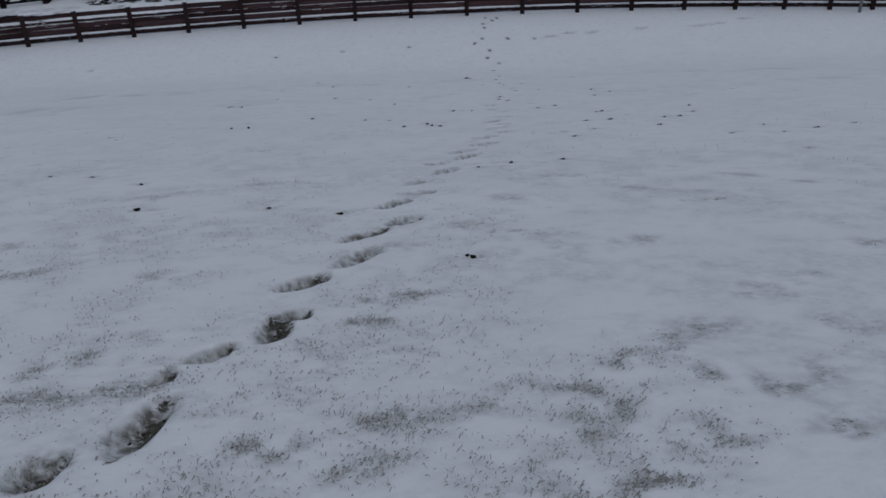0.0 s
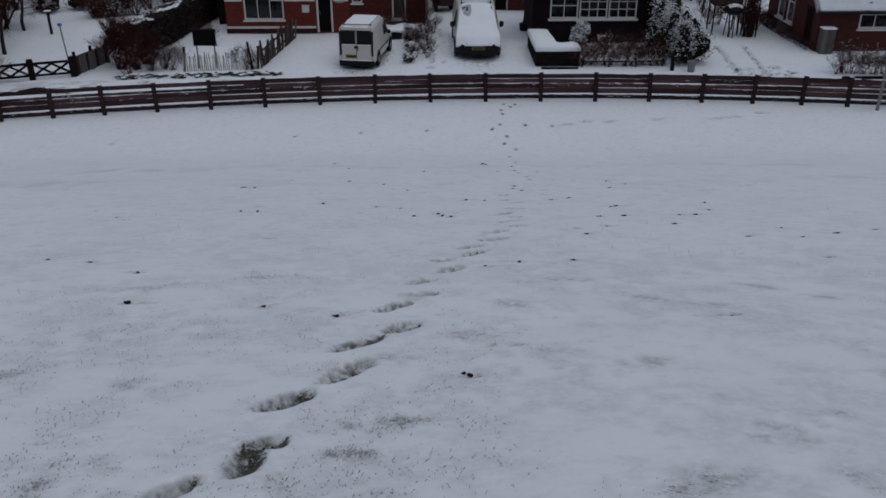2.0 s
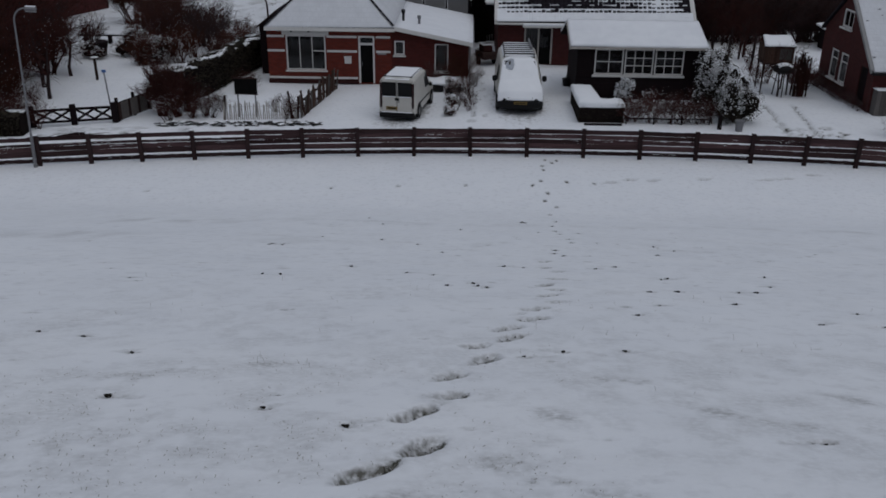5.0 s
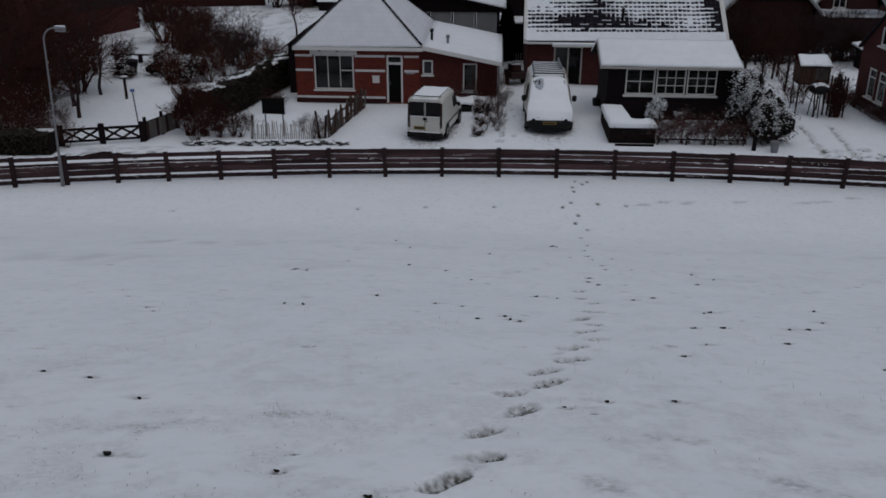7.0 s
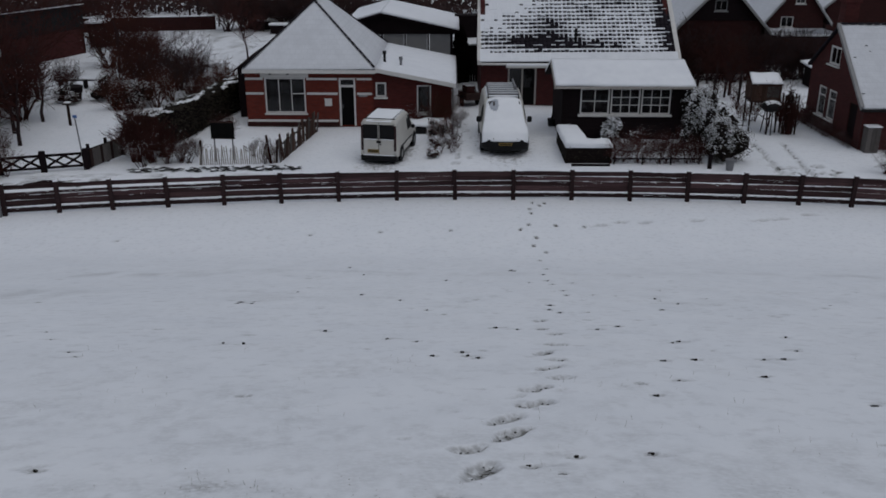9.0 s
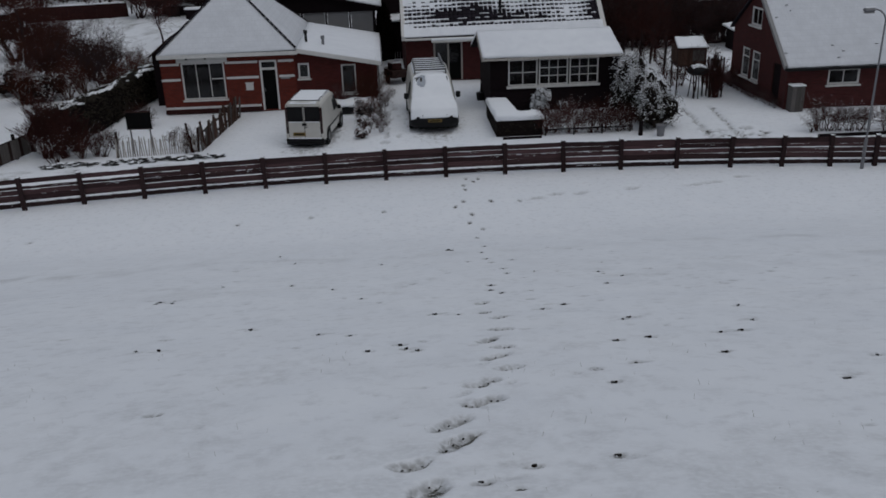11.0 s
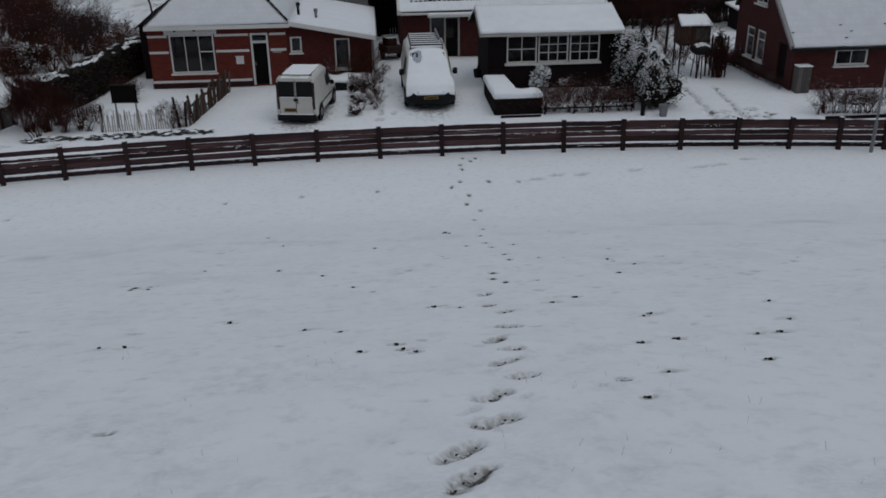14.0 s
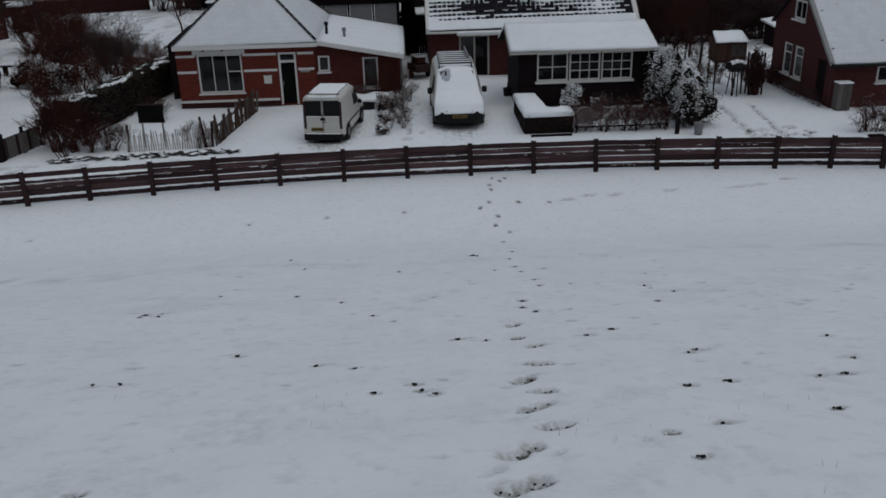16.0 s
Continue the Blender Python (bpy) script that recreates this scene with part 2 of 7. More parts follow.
PALEPANEL = mat("pale_grey_panel", (0.26, 0.26, 0.26), 0.7, (0.19, 0.19, 0.195), 1.5)
NETCURTAIN = mat("dim_net_curtain", (0.058, 0.054, 0.054), 0.9, (0.028, 0.026, 0.026), 6.0, stretch=(9, 1, 0.6))
# near-black that stands for the darkness of a room behind a window
UNLITROOM = mat("unlit_room_dark", (0.012, 0.0095, 0.0095), 0.95, (0.02, 0.015, 0.015), 2.0, spec=0.05)
YELLOW = mat("yellow_plate", (0.2, 0.13, 0.03), 0.5, scale=9.0, amount=0.4)
REDLENS = mat("dark_red_lens", (0.03, 0.006, 0.006), 0.25, scale=9.0, amount=0.3, spec=0.5)
BLUEPAINT = mat("blue_enamel", (0.05, 0.12, 0.32), 0.5, scale=5.0, amount=0.3)
RIM = mat("grey_wheel_rim", (0.22, 0.22, 0.22), 0.45, scale=8.0, amount=0.4, metal=0.4)


# ---- mesh helpers ----
def thing(name, loc, label, category, group="", kind="", rz=0.0):
    ob = new(name)
    ob.empty_display_size = 0.1
    ob.matrix_world = pose(*loc, 0, 0, rz)
    return tagged(ob, label, category, group, kind)


def link(name, me, parent, label="", m=None):
    ob = new(name, me)
    if parent:
        ob.parent = parent
    if m is not None:
        ob.matrix_basis = m
    if label:
        tagged(ob, label)
    return ob


def part(name, bm, material, parent, label="", smooth=False):
    me = bpy.data.meshes.new(name)
    bm.normal_update()
    bm.to_mesh(me)
    bm.free()
    me.materials.append(material)
    if smooth or name in ("snow_layer", "snow_cover", "roof_snow", "snow_top"):
        for p in me.polygons:
            p.use_smooth = True
    return link(name, me, parent, label)


def box(bm, x0, x1, y0, y1, z0, z1, bevel=0.0, m=None):
    """A box, its edges cut off by bevel, written straight into bm."""
    lo, hi = (x0, y0, z0), (x1, y1, z1)
    b = min(bevel, *((hi[k] - lo[k]) * 0.45 for k in range(3)))
    vs = {}
    for c in range(8):
        s = [(c >> k) & 1 for k in range(3)]
        for k in range(3):
            if b == 0 and k:
                vs[c, k] = vs[c, 0]
                continue
            p = [hi[j] - (0 if j == k else b) if s[j] else lo[j] + (0 if j == k else b) for j in range(3)]
            v = Vector(p)
            vs[c, k] = bm.verts.new(m @ v if m is not None else v)
    for k in range(3):
        i, j = (k + 1) % 3, (k + 2) % 3
        for side in (0, 1):
            r = [(side << k) | (p << i) | (q << j) for p, q in ((0, 0), (1, 0), (1, 1), (0, 1))]
            r = r if side else r[::-1]
            bm.faces.new([vs[c, k] for c in r])
        if b:
            for p in (0, 1):
                for q in (0, 1):
                    c0 = (p << i) | (q << j)
                    c1 = c0 | (1 << k)
                    f = [vs[c0, i], vs[c1, i], vs[c1, j], vs[c0, j]]
                    bm.faces.new(f if p == q else f[::-1])
    if b:
        for c in range(8):
            f = [vs[c, 0], vs[c, 1], vs[c, 2]]
            bm.faces.new(f if bin(c).count("1") % 2 else f[::-1])
    return bm


def boxes(*rows, bevel=0.0):
    bm = bmesh.new()
    for r in rows:
        box(bm, *r, bevel=bevel)
    return bm


def poly(bm, *pts):
    return bm.faces.new([bm.verts.new(p) for p in pts])


def slab(pts, down):
    """A plate with the outline pts and a thickness along down."""
    bm = bmesh.new()
    d = Vector(down)
    a = [bm.verts.new(p) for p in pts]
    b = [bm.verts.new(Vector(p) + d) for p in pts]
    bm.faces.new(a)
    bm.faces.new(b[::-1])
    for i in range(len(a)):
        j = (i + 1) % len(a)
        bm.faces.new((a[j], a[i], b[i], b[j]))
    bmesh.ops.recalc_face_normals(bm, faces=bm.faces)
    return bm


def tube(bm, p0, p1, r0, r1, n=6, cap=True):
    p0, p1 = Vector(p0), Vector(p1)
    q = (p1 - p0).to_track_quat("Z", "Y")
    ra, rb = [], []
    for i in range(n):
        a = 2 * math.pi * i / n
        d = q @ Vector((math.cos(a), math.sin(a), 0))
        ra.append(bm.verts.new(p0 + d * r0))
        rb.append(bm.verts.new(p1 + d * r1))
    for i in range(n):
        j = (i + 1) % n
        bm.faces.new((ra[i], ra[j], rb[j], rb[i]))
    if cap:
        bm.faces.new(rb)
        bm.faces.new(ra[::-1])
    return bm


# ---- ground: a dike slope that runs out into a flat strip, road and gardens ----
def dike(x, y):
    y = np.asarray(y, float)
    z = 0.33 * 0.7 * np.logaddexp(0, (23.8 - y) / 0.7)
    return -0.5 * np.logaddexp(-z / 0.5, -9.4 / 0.5)


def axis(stops):
    out = [stops[0][0]]
    for (a, _), (b, step) in zip(stops, stops[1:]):
        n = max(1, round((b - a) / step))
        out += [a + (b - a) * (i + 1) / n for i in range(n)]
    return np.array(out)


GX = axis([(-900, 0), (-120, 130), (-40, 10), (-30, 2.0), (-18, 0.35), (-8, 0.16), (-3.4, 0.08), (-1.2, 0.04), (2.0, 0.028), (4.7, 0.04), (9, 0.08), (18, 0.14), (40, 1.0), (120, 10), (900, 130)])
GY = axis([(-300, 0), (-40, 65), (-8, 4), (-4, 0.4), (0.2, 0.1), (6.5, 0.026), (11.6, 0.036), (20, 0.08), (40, 0.11), (50, 0.5), (78, 0.45), (120, 5), (1500, 140)])
XX, YY = np.meshgrid(GX, GY)
ZZ = dike(XX, YY)
def lattice(x, y, seed):
    """Smooth value noise, 0 to 1, over arrays."""
    tab = np.random.RandomState(seed).rand(256, 256)
    xi, yi = np.floor(x).astype(int), np.floor(y).astype(int)
    fx, fy = x - xi, y - yi
    fx, fy = fx * fx * (3 - 2 * fx), fy * fy * (3 - 2 * fy)
    g = lambda a, b: tab[(yi + b) % 256, (xi + a) % 256]
    return (g(0, 0) * (1 - fx) + g(1, 0) * fx) * (1 - fy) + (g(0, 1) * (1 - fx) + g(1, 1) * fx) * fy


# strokes where the snow lies thin and turf shows, from the crest down
CREST_STROKES = [(0.62, 0.86, 0.75, 0.86), (0.75, 0.85, 0.83, 1.06), (0.83, 1.06, 1.04, 1.19), (0.97, 1.22, 1.31, 1.38), (1, 1.04, 1.11, 0.85),
                 (1.1, 0.85, 1.28, 0.78), (1.27, 0.79, 1.45, 0.98), (0.62, 0.59, 0.74, 0.75), (-0.01, 0.72, 0.38, 0.77), (-0.05, 1.87, 0.23, 1.89),
                 (-0.08, 1.58, 0.07, 1.61), (-1.16, 0.99, -0.89, 0.97), (-1.14, 1.19, -1.02, 1.38), (-0.86, 1.04, -0.7, 1.02), (0.83, 0.53, 1.05, 0.54),
                 (1.25, 0.52, 1.39, 0.52), (0.5, 0.31, 0.78, 0.32), (-0.34, 0.61, -0.12, 0.56)]
RIM_STROKES = [(-0.07, 0.44, 0.12, 0.52), (1.19, 2.59, 1.38, 2.58), (0.42, 3.21, 0.54, 3.16), (2.26, 2.34, 2.47, 2.38), (1.53, 1.31, 1.73, 1.35),
               (1.46, 1.66, 1.64, 1.61), (0.22, 0.76, 0.33, 0.72), (-0.27, 1.39, -0.11, 1.23), (0.08, 1.26, 0.18, 1.22), (-1.86, 2.49, -1.65, 2.57),
               (-1.08, 1.5, -0.77, 1.49), (0.43, 0.89, 0.56, 0.91), (1.66, 1.21, 1.83, 1.27), (0.87, 0.58, 0.84, 0.43), (-2.14, 3.09, -2.07, 3.21),
               (-0.84, 1.28, -0.7, 1.18)]
UPPER_STROKES = [(1.16, 2.58, 1.38, 2.62), (-0.04, 2.7, 0.16, 2.73), (0.42, 3.12, 0.57, 3.13), (-0.06, 1.9, 0.22, 1.93), (1.54, 1.78, 1.81, 1.73),
                 (1.6, 4.05, 1.77, 3.92), (1.88, 3.84, 2.14, 3.72), (0.73, 3.96, 0.84, 3.82), (1.14, 4.71, 1.47, 4.58), (-1.86, 4.49, -1.65, 4.52),
                 (-1.79, 3.35, -1.53, 3.14), (-1.12, 2.41, -1.02, 2.38), (2.85, 3.94, 2.75, 4.03), (2.44, 4.38, 2.62, 4.2), (-1.1, 4.88, -0.87, 4.91),
                 (-1.55, 4.67, -1.38, 4.73), (0.84, 2.84, 0.99, 2.83), (0.89, 2.53, 0.97, 2.56), (0.61, 2.95, 0.74, 2.95), (1.81, 1.88, 1.91, 1.88)]
MIDDLE_STROKES = [(-2.14, 4.48, -1.7, 4.43), (-1.89, 4.23, -1.66, 4.15), (-1.6, 4.6, -1.36, 4.72), (-1.21, 4.84, -0.95, 4.83), (-0.59, 4.74, -0.53, 4.77),
                  (-2.85, 9.49, -2.69, 9.6), (-3.02, 5.81, -2.81, 6), (-2.55, 5.65, -2.3, 5.6), (-1.57, 7.02, -1.38, 7.01), (0.1, 4.2, 0.32, 4.27),
                  (1.58, 4.68, 1.71, 4.63), (0.9, 4.64, 1.03, 4.6), (-2.78, 19.6, -1.42, 19.32), (-2.29, 13.91, -1.91, 13.86), (1.62, 13.8, 2.12, 13.47),
                  (3.38, 13.55, 4.35, 13.24)]
LOWER_STROKES = [(-4.36, 19.27, -3.88, 19.99), (-2.55, 19.64, -1.03, 19.21), (-0.59, 13.93, -1.2, 14.02), (-3.92, 15.13, -2.37, 14.51), (0.47, 13.59, 0.95, 14.31),
                 (-0.88, 8.4, -0.59, 8.21), (-0.72, 7.98, -0.59, 7.84), (-0.53, 8.55, -0.28, 8.41), (-2.81, 9.58, -2.71, 9.66), (-1.56, 7.14, -1.46, 7.1),
                 (3.81, 13.33, 4.16, 13.09), (3.58, 14.37, 3.91, 14.38), (5.67, 15.08, 6.35, 15.22), (0.18, 12.92, 0.39, 12.62), (-0.94, 7.9, -0.68, 7.8),
                 (1.45, 6.85, 1.51, 6.77), (1.82, 8.5, 1.89, 8.33)]


def stroke_field(x, y, rows, half, gain):
    """Soft bands of thin snow along the strokes, widest in the middle, 0 to gain."""
    out = np.zeros_like(x)
    for x0, y0, x1, y1 in rows:
        dx, dy = x1 - x0, y1 - y0
        f = np.clip(((x - x0) * dx + (y - y0) * dy) / (dx * dx + dy * dy), 0, 1)
        d2 = (x - x0 - f * dx) ** 2 + (y - y0 - f * dy) ** 2
        w = half * (0.7 + 0.6 * np.sin(np.pi * f))
        out = np.maximum(out, gain * np.exp(-d2 / (w * w)))
    return out


def patches(x, y):
    """How much grass pokes through the thin snow, 0 to 1: strong at the crest, faint further down."""
    w = np.where(y > 0, 7.0 * np.log1p(np.maximum(y, 0) / 7.0), y)
    clump = 0.45 * lattice(x * 6.0 - 0.5 * w, w * 8.0, 4) + 0.55 * lattice(x * 15.0 + w, w * 19.0, 5)
    broad = 0.5 * lattice(x * 1.7 + 0.4 * w, w * 2.2, 3) + 0.5 * lattice(x * 4.5, w * 6.0, 6)
    level = np.maximum.reduce([stroke_field(x, y, CREST_STROKES, 0.09, 1.1), stroke_field(x, y, RIM_STROKES, 0.08, 0.75), stroke_field(x, y, UPPER_STROKES, 0.09, 0.7),
                               stroke_field(x, y, MIDDLE_STROKES, 0.11 + 0.008 * y, 0.34), stroke_field(x, y, LOWER_STROKES, 0.1 + 0.009 * y, 0.3)])
    dusting = np.clip((broad - 0.34) / 0.3, 0, 1) * (0.3 + 0.12 * np.clip((1.7 - y) / 1.3, 0, 1)) * np.clip((24.5 - y) / 2, 0, 1)
    level = np.maximum(level, dusting * np.clip((11.0 - y) / 7.0, 0.3, 1))
    return level * np.clip((clump - 0.22) / 0.36, 0, 1) * np.clip((24.5 - y) / 2, 0, 1)


BARE = 0.36 * patches(XX, YY) * np.clip((6.0 - YY) / 4.0, 0, 1)
SLUSH_SHADE = (0.7 - 0.16 * np.clip((2.6 - YY) / 1.5, 0, 1)) * patches(XX, YY) * np.clip((YY + 5) / 2, 0, 1)
# faint lines along the slope where the snow has slipped thin
for line, wide in ((19.4, 0.9), (15.0, 1.2)):
    veil = np.exp(-(((YY - line + 0.012 * (XX - 3) ** 2) / wide) ** 2)) * np.clip(lattice(XX * 0.45, YY * 0.6, 21) * 1.4 - 0.35, 0, 1)
    SLUSH_SHADE = np.maximum(SLUSH_SHADE, 0.45 * veil * np.clip(lattice(XX * 2.8, YY * 1.1, 22) * 1.7 - 0.45, 0, 1) * (YY > 7))
ZZ += 0.03 * (lattice(XX * 0.6, YY * 0.5, 7) - 0.5) * (YY < 31) + 0.012 * (lattice(XX * 2.4, YY * 1.7, 8) - 0.5) * (YY < 24)
ZZ += 0.10 * (lattice(XX * 0.35, YY * 0.35, 9) - 0.5) * (YY > 33)


def press(x, y, ang, length, width, depth, bare, rim=0.25, grey=0.6):
    """Tread a print into the snow: a long hollow with a raised rim, slushy grey in it and torn turf at its lower edge.
    Both colours also carry the hollow's shade.
    """
    sel = (np.abs(XX - x) < length * 1.4 + 0.1) & (np.abs(YY - y) < length * 1.4 + 0.1)
    dx, dy = XX[sel] - x, YY[sel] - y
    c, s = math.cos(ang), math.sin(ang)
    u, v = (dx * c + dy * s) / (length / 2), (-dx * s + dy * c) / (width / 2)
    wob = 1 + 0.55 * (lattice(XX[sel] * 11, YY[sel] * 11, 12) - 0.5)
    r = np.sqrt(u * u + v * v) * wob
    ZZ[sel] += -depth / (1 + np.exp((r - 0.85) * 9)) + depth * rim * np.exp(-((r - 1.3) / 0.25) ** 2)
    tear = lattice(XX[sel] * 19, YY[sel] * 19, 14)
    inner = np.clip((1.25 - r) * 2.2, 0, 1)
    # the inside is darkened in colour too, for shade the flat sky leaves weak
    SLUSH_SHADE[sel] = np.maximum(SLUSH_SHADE[sel], inner * grey * (0.6 + 0.6 * tear))
    low = np.exp(-(((v + 0.4) / 0.55) ** 2)) * np.exp(-(((u - 0.15) / 0.8) ** 2))
    BARE[sel] = np.maximum(BARE[sel], np.clip((1.25 - r) * 3, 0, 1) * np.clip(bare * (1.1 * low * (0.35 + tear) + 0.45 * (tear - 0.3)), 0, 1))


# the trail of a walker who came up from the fence: where each print begins and ends
LOW_PRINTS = [(0.15, 4.2, 0.32, 4.34), (0.11, 4.6, 0.3, 4.8), (0.34, 5.06, 0.52, 5.38), (0.31, 5.56, 0.45, 5.69), (0.55, 5.83, 0.75, 6.09),
              (0.56, 6.23, 0.79, 6.49), (0.78, 6.78, 0.89, 6.72), (0.89, 6.76, 1.04, 6.9), (0.85, 7.19, 0.97, 7.3), (0.99, 7.3, 1.08, 7.41),
              (1.12, 7.71, 1.32, 7.78), (1.06, 8.08, 1.29, 8.29), (1.2, 8.59, 1.38, 8.58), (1.1, 8.81, 1.29, 9.04), (1.29, 9.44, 1.52, 9.46),
              (1.39, 10.13, 1.56, 10.27), (1.3, 10.56, 1.42, 10.59), (1.37, 11.17, 1.49, 11.42)]
HIGH_PRINTS = [(-0.88, 0.46, -0.81, 0.63), (-0.69, 0.58, -0.62, 0.95), (-0.7, 1.06, -0.67, 1.18), (-0.63, 1.24, -0.51, 1.38), (-0.39, 1.4, -0.39, 1.67),
               (-0.39, 1.67, -0.27, 1.72), (-0.45, 2.01, -0.26, 2.27), (-0.21, 2.39, -0.04, 2.7), (-0.24, 2.87, 0, 3.14), (0.04, 3.22, 0.19, 3.49),
               (-0.05, 3.75, 0.15, 4.03)]
FAR_PRINTS = [(1.68, 12.51), (1.76, 13.07), (1.79, 12.17), (2.21, 14.53), (2.24, 15.24), (2.2, 16.43), (2.22, 17.31), (2.64, 16.82), (1.81, 16.88), (2.31, 18.89),
              (2.58, 20.59), (2.65, 23.03), (2.96, 24.21), (2.68, 24.89), (2.82, 25.61), (2.68, 26.84), (3.53, 26.73), (2.85, 28.01), (2.84, 28.44), (3.19, 28.79),
              (2.99, 29.1), (3.39, 29.05), (4.4, 26.68), (2.4, 26.38)]
rnd = random.Random(5)


def tread(x0, y0, x1, y1, width, depth, bare, grey):
    """One footprint from heel to toe: a hollow, a smaller scuff beside it and torn turf at both ends."""
    ang, ln = math.atan2(y1 - y0, x1 - x0), math.hypot(x1 - x0, y1 - y0)
    cx, cy = (x0 + x1) / 2, (y0 + y1) / 2
    press(cx, cy, ang, ln * 1.0 + 0.02, width * 1.15, depth, bare * 0.8, 0.1, grey)
    for f, k in ((0.12, 1.0), (0.55, 0.6), (0.85, 0.8)):
        f += rnd.uniform(-0.1, 0.1)
        px, py = x0 + (x1 - x0) * f + rnd.uniform(-0.02, 0.02), y0 + (y1 - y0) * f + rnd.uniform(-0.02, 0.02)
        press(px, py, ang + rnd.uniform(-0.6, 0.6), width * rnd.uniform(0.5, 0.9), width * rnd.uniform(0.3, 0.5), depth * 0.35, bare * k * rnd.uniform(1.2, 2.2), 0.05, min(1.0, grey * 1.2))


for n, row in enumerate(HIGH_PRINTS):
    tread(*row, 0.12 if n not in (2, 3) else 0.075, 0.05, 1.5, 1.15)
for row in LOW_PRINTS:
    tread(*row, 0.135, 0.042, 0.95 + 0.03 * row[1], 0.78)
    if rnd.random() < 0.5:
        press(row[0] + rnd.uniform(-0.1, 0.2), row[1] + rnd.uniform(-0.15, 0.15), rnd.uniform(0, 1), 0.13, 0.07, 0.02, 0.5, 0.1, 0.35)
for n, (x, y) in enumerate(FAR_PRINTS):
    press(x, y, rnd.uniform(-0.2, 0.4), 0.13, 0.1 + 0.005 * y, 0.03, 1.9 * rnd.uniform(0.5, 1.1), 0.0, rnd.uniform(0.6, 1.2))

# small holes and clods scattered over the slope
HOLES_NEAR = [(0.45, 2.46), (-0.29, 3.64), (-1.69, 4.07), (2.06, 3.54), (-0.78, 3.92), (3.41, 6.76), (4, 7.39), (3.92, 6.71), (4.39, 6.97),
              (3.6, 5.51), (4.91, 7.2), (-4.06, 9.56), (-3.32, 8.52), (-4.35, 10.04), (-3.51, 8.79), (-2.96, 5.74), (-3.38, 6.44), (-2.55, 5.61), (-1.99, 5.13),
              (-2.93, 13.01), (-2.72, 13.06), (1.01, 5.47), (0.72, 5.29), (1.47, 5.54), (-1.93, 9.41)]
HOLES_MID = [(-2.15, 9.43), (-1.2, 10.34), (-0.43, 9.75), (-0.09, 9.59), (0.1, 8.75), (0.39, 8.95), (0.54, 8.65), (0.82, 10.68), (1.07, 10.56), (2.04, 10.59),
             (2.34, 10.85), (2.68, 9.63), (2.78, 9.73), (2.31, 8.54), (2.2, 7.63), (1.88, 7.07), (2.63, 8.62), (3.3, 8.65), (3.51, 8.68),
             (3.83, 9.16), (4.08, 10.07), (3, 7.82), (3.76, 13.34), (3.57, 14.03), (3.31, 12.53), (1.65, 19.89), (0.44, 8.77)]
HOLES_FAR = [(-2.18, 20.62), (-1.62, 18.55), (-2.93, 13.22), (-2.74, 13.26), (-2.36, 14.8), (-1.22, 14.43), (-0.53, 13.64), (-0.07, 12.41), (0.18, 17.27),
             (-3.99, 25.73), (-1.89, 26.04), (0.25, 26.3), (-9.57, 25.09), (2.66, 14.57), (2.04, 11.42), (-2.29, 15.64), (-2.64, 17.56), (-2.52, 17.99),
             (0.66, 13.81), (0.54, 13.57), (1.28, 15.01), (0.98, 16.66), (4.93, 12.16), (4.71, 11.9), (4.12, 18.65), (4.31, 18.29), (5.81, 12.92), (5.04, 14.38),
             (4.37, 14.07), (-3.2, 10.41), (-2.02, 10.04), (-1.94, 9.41), (2.18, 10.96), (-1.32, 6.99), (1.85, 7.49)]
FENCE_TRACKS = [(5.6, 27.14), (6.4, 27.15), (8.06, 27.31), (10.19, 27.37), (10.86, 27.56), (11.81, 27.99), (4.97, 26.86), (10.57, 27.48)]
HOLES = HOLES_NEAR + HOLES_MID
for n, (x, y) in enumerate(HOLES):
    big = 0.06 + 0.004 * y
    press(x, y, rnd.uniform(-0.4, 0.5), big * rnd.uniform(1.1, 1.6), big * 0.8, 0.03, 1.3, 0.1, 0.8)
    if rnd.random() < 0.6:
        press(x + rnd.uniform(-0.14, 0.14), y + rnd.uniform(-0.03, 0.1), rnd.uniform(-0.3, 0.5), big * 2.4, big * 0.9, 0.008, 0.15, 0.0, 0.35)
for x, y in HOLES_FAR:
    press(x, y, rnd.uniform(-0.2, 0.2), 0.11 + 0.002 * y, 0.06 + 0.005 * y, 0.02, rnd.uniform(0.5, 1.3), 0.05, rnd.uniform(0.4, 0.8))
for n in range(230):
    y = rnd.uniform(3, 22) if n < 130 else rnd.choice((12.0, 13.8, 15.0, 18.8)) + rnd.gauss(0, 0.8)
    x = rnd.uniform(-0.42, 0.42) * (y + 4) + 0.6
    press(x, y, rnd.uniform(-0.4, 0.4), 0.05 + 0.005 * y, 0.03 + 0.004 * y, 0.012, 1.2 * rnd.random() ** 3, 0.0, rnd.uniform(0.15, 0.5))
# a line of tracks along the fence, and wheel ruts in the drives
for x, y in FENCE_TRACKS:
    press(x, y, 0.1, 0.45, 0.22, 0.05, 0.5, 0.1, 0.6)
    press(x + rnd.uniform(-0.4, 0.4), y + rnd.uniform(-0.1, 0.1), 0.1, 0.3, 0.16, 0.04, 0.1, 0.2, 0.2)
for q in (0.0, 1.45):
    for n in range(34):
        f = n / 33
        press(12.55 + 0.55 * f + q * 0.8 + rnd.uniform(-0.06, 0.06), 32.0 + 5.4 * f, 1.5, 0.5, 0.22, 0.06, rnd.uniform(0, 1.2), 0.3, rnd.uniform(0.1, 0.6))
for n in range(30):
    press(rnd.uniform(12.3, 15.0), rnd.uniform(31.2, 34.2), rnd.uniform(0, 3), 0.5, 0.2, 0.05, rnd.uniform(0, 1.5), 0.3, 0.6)
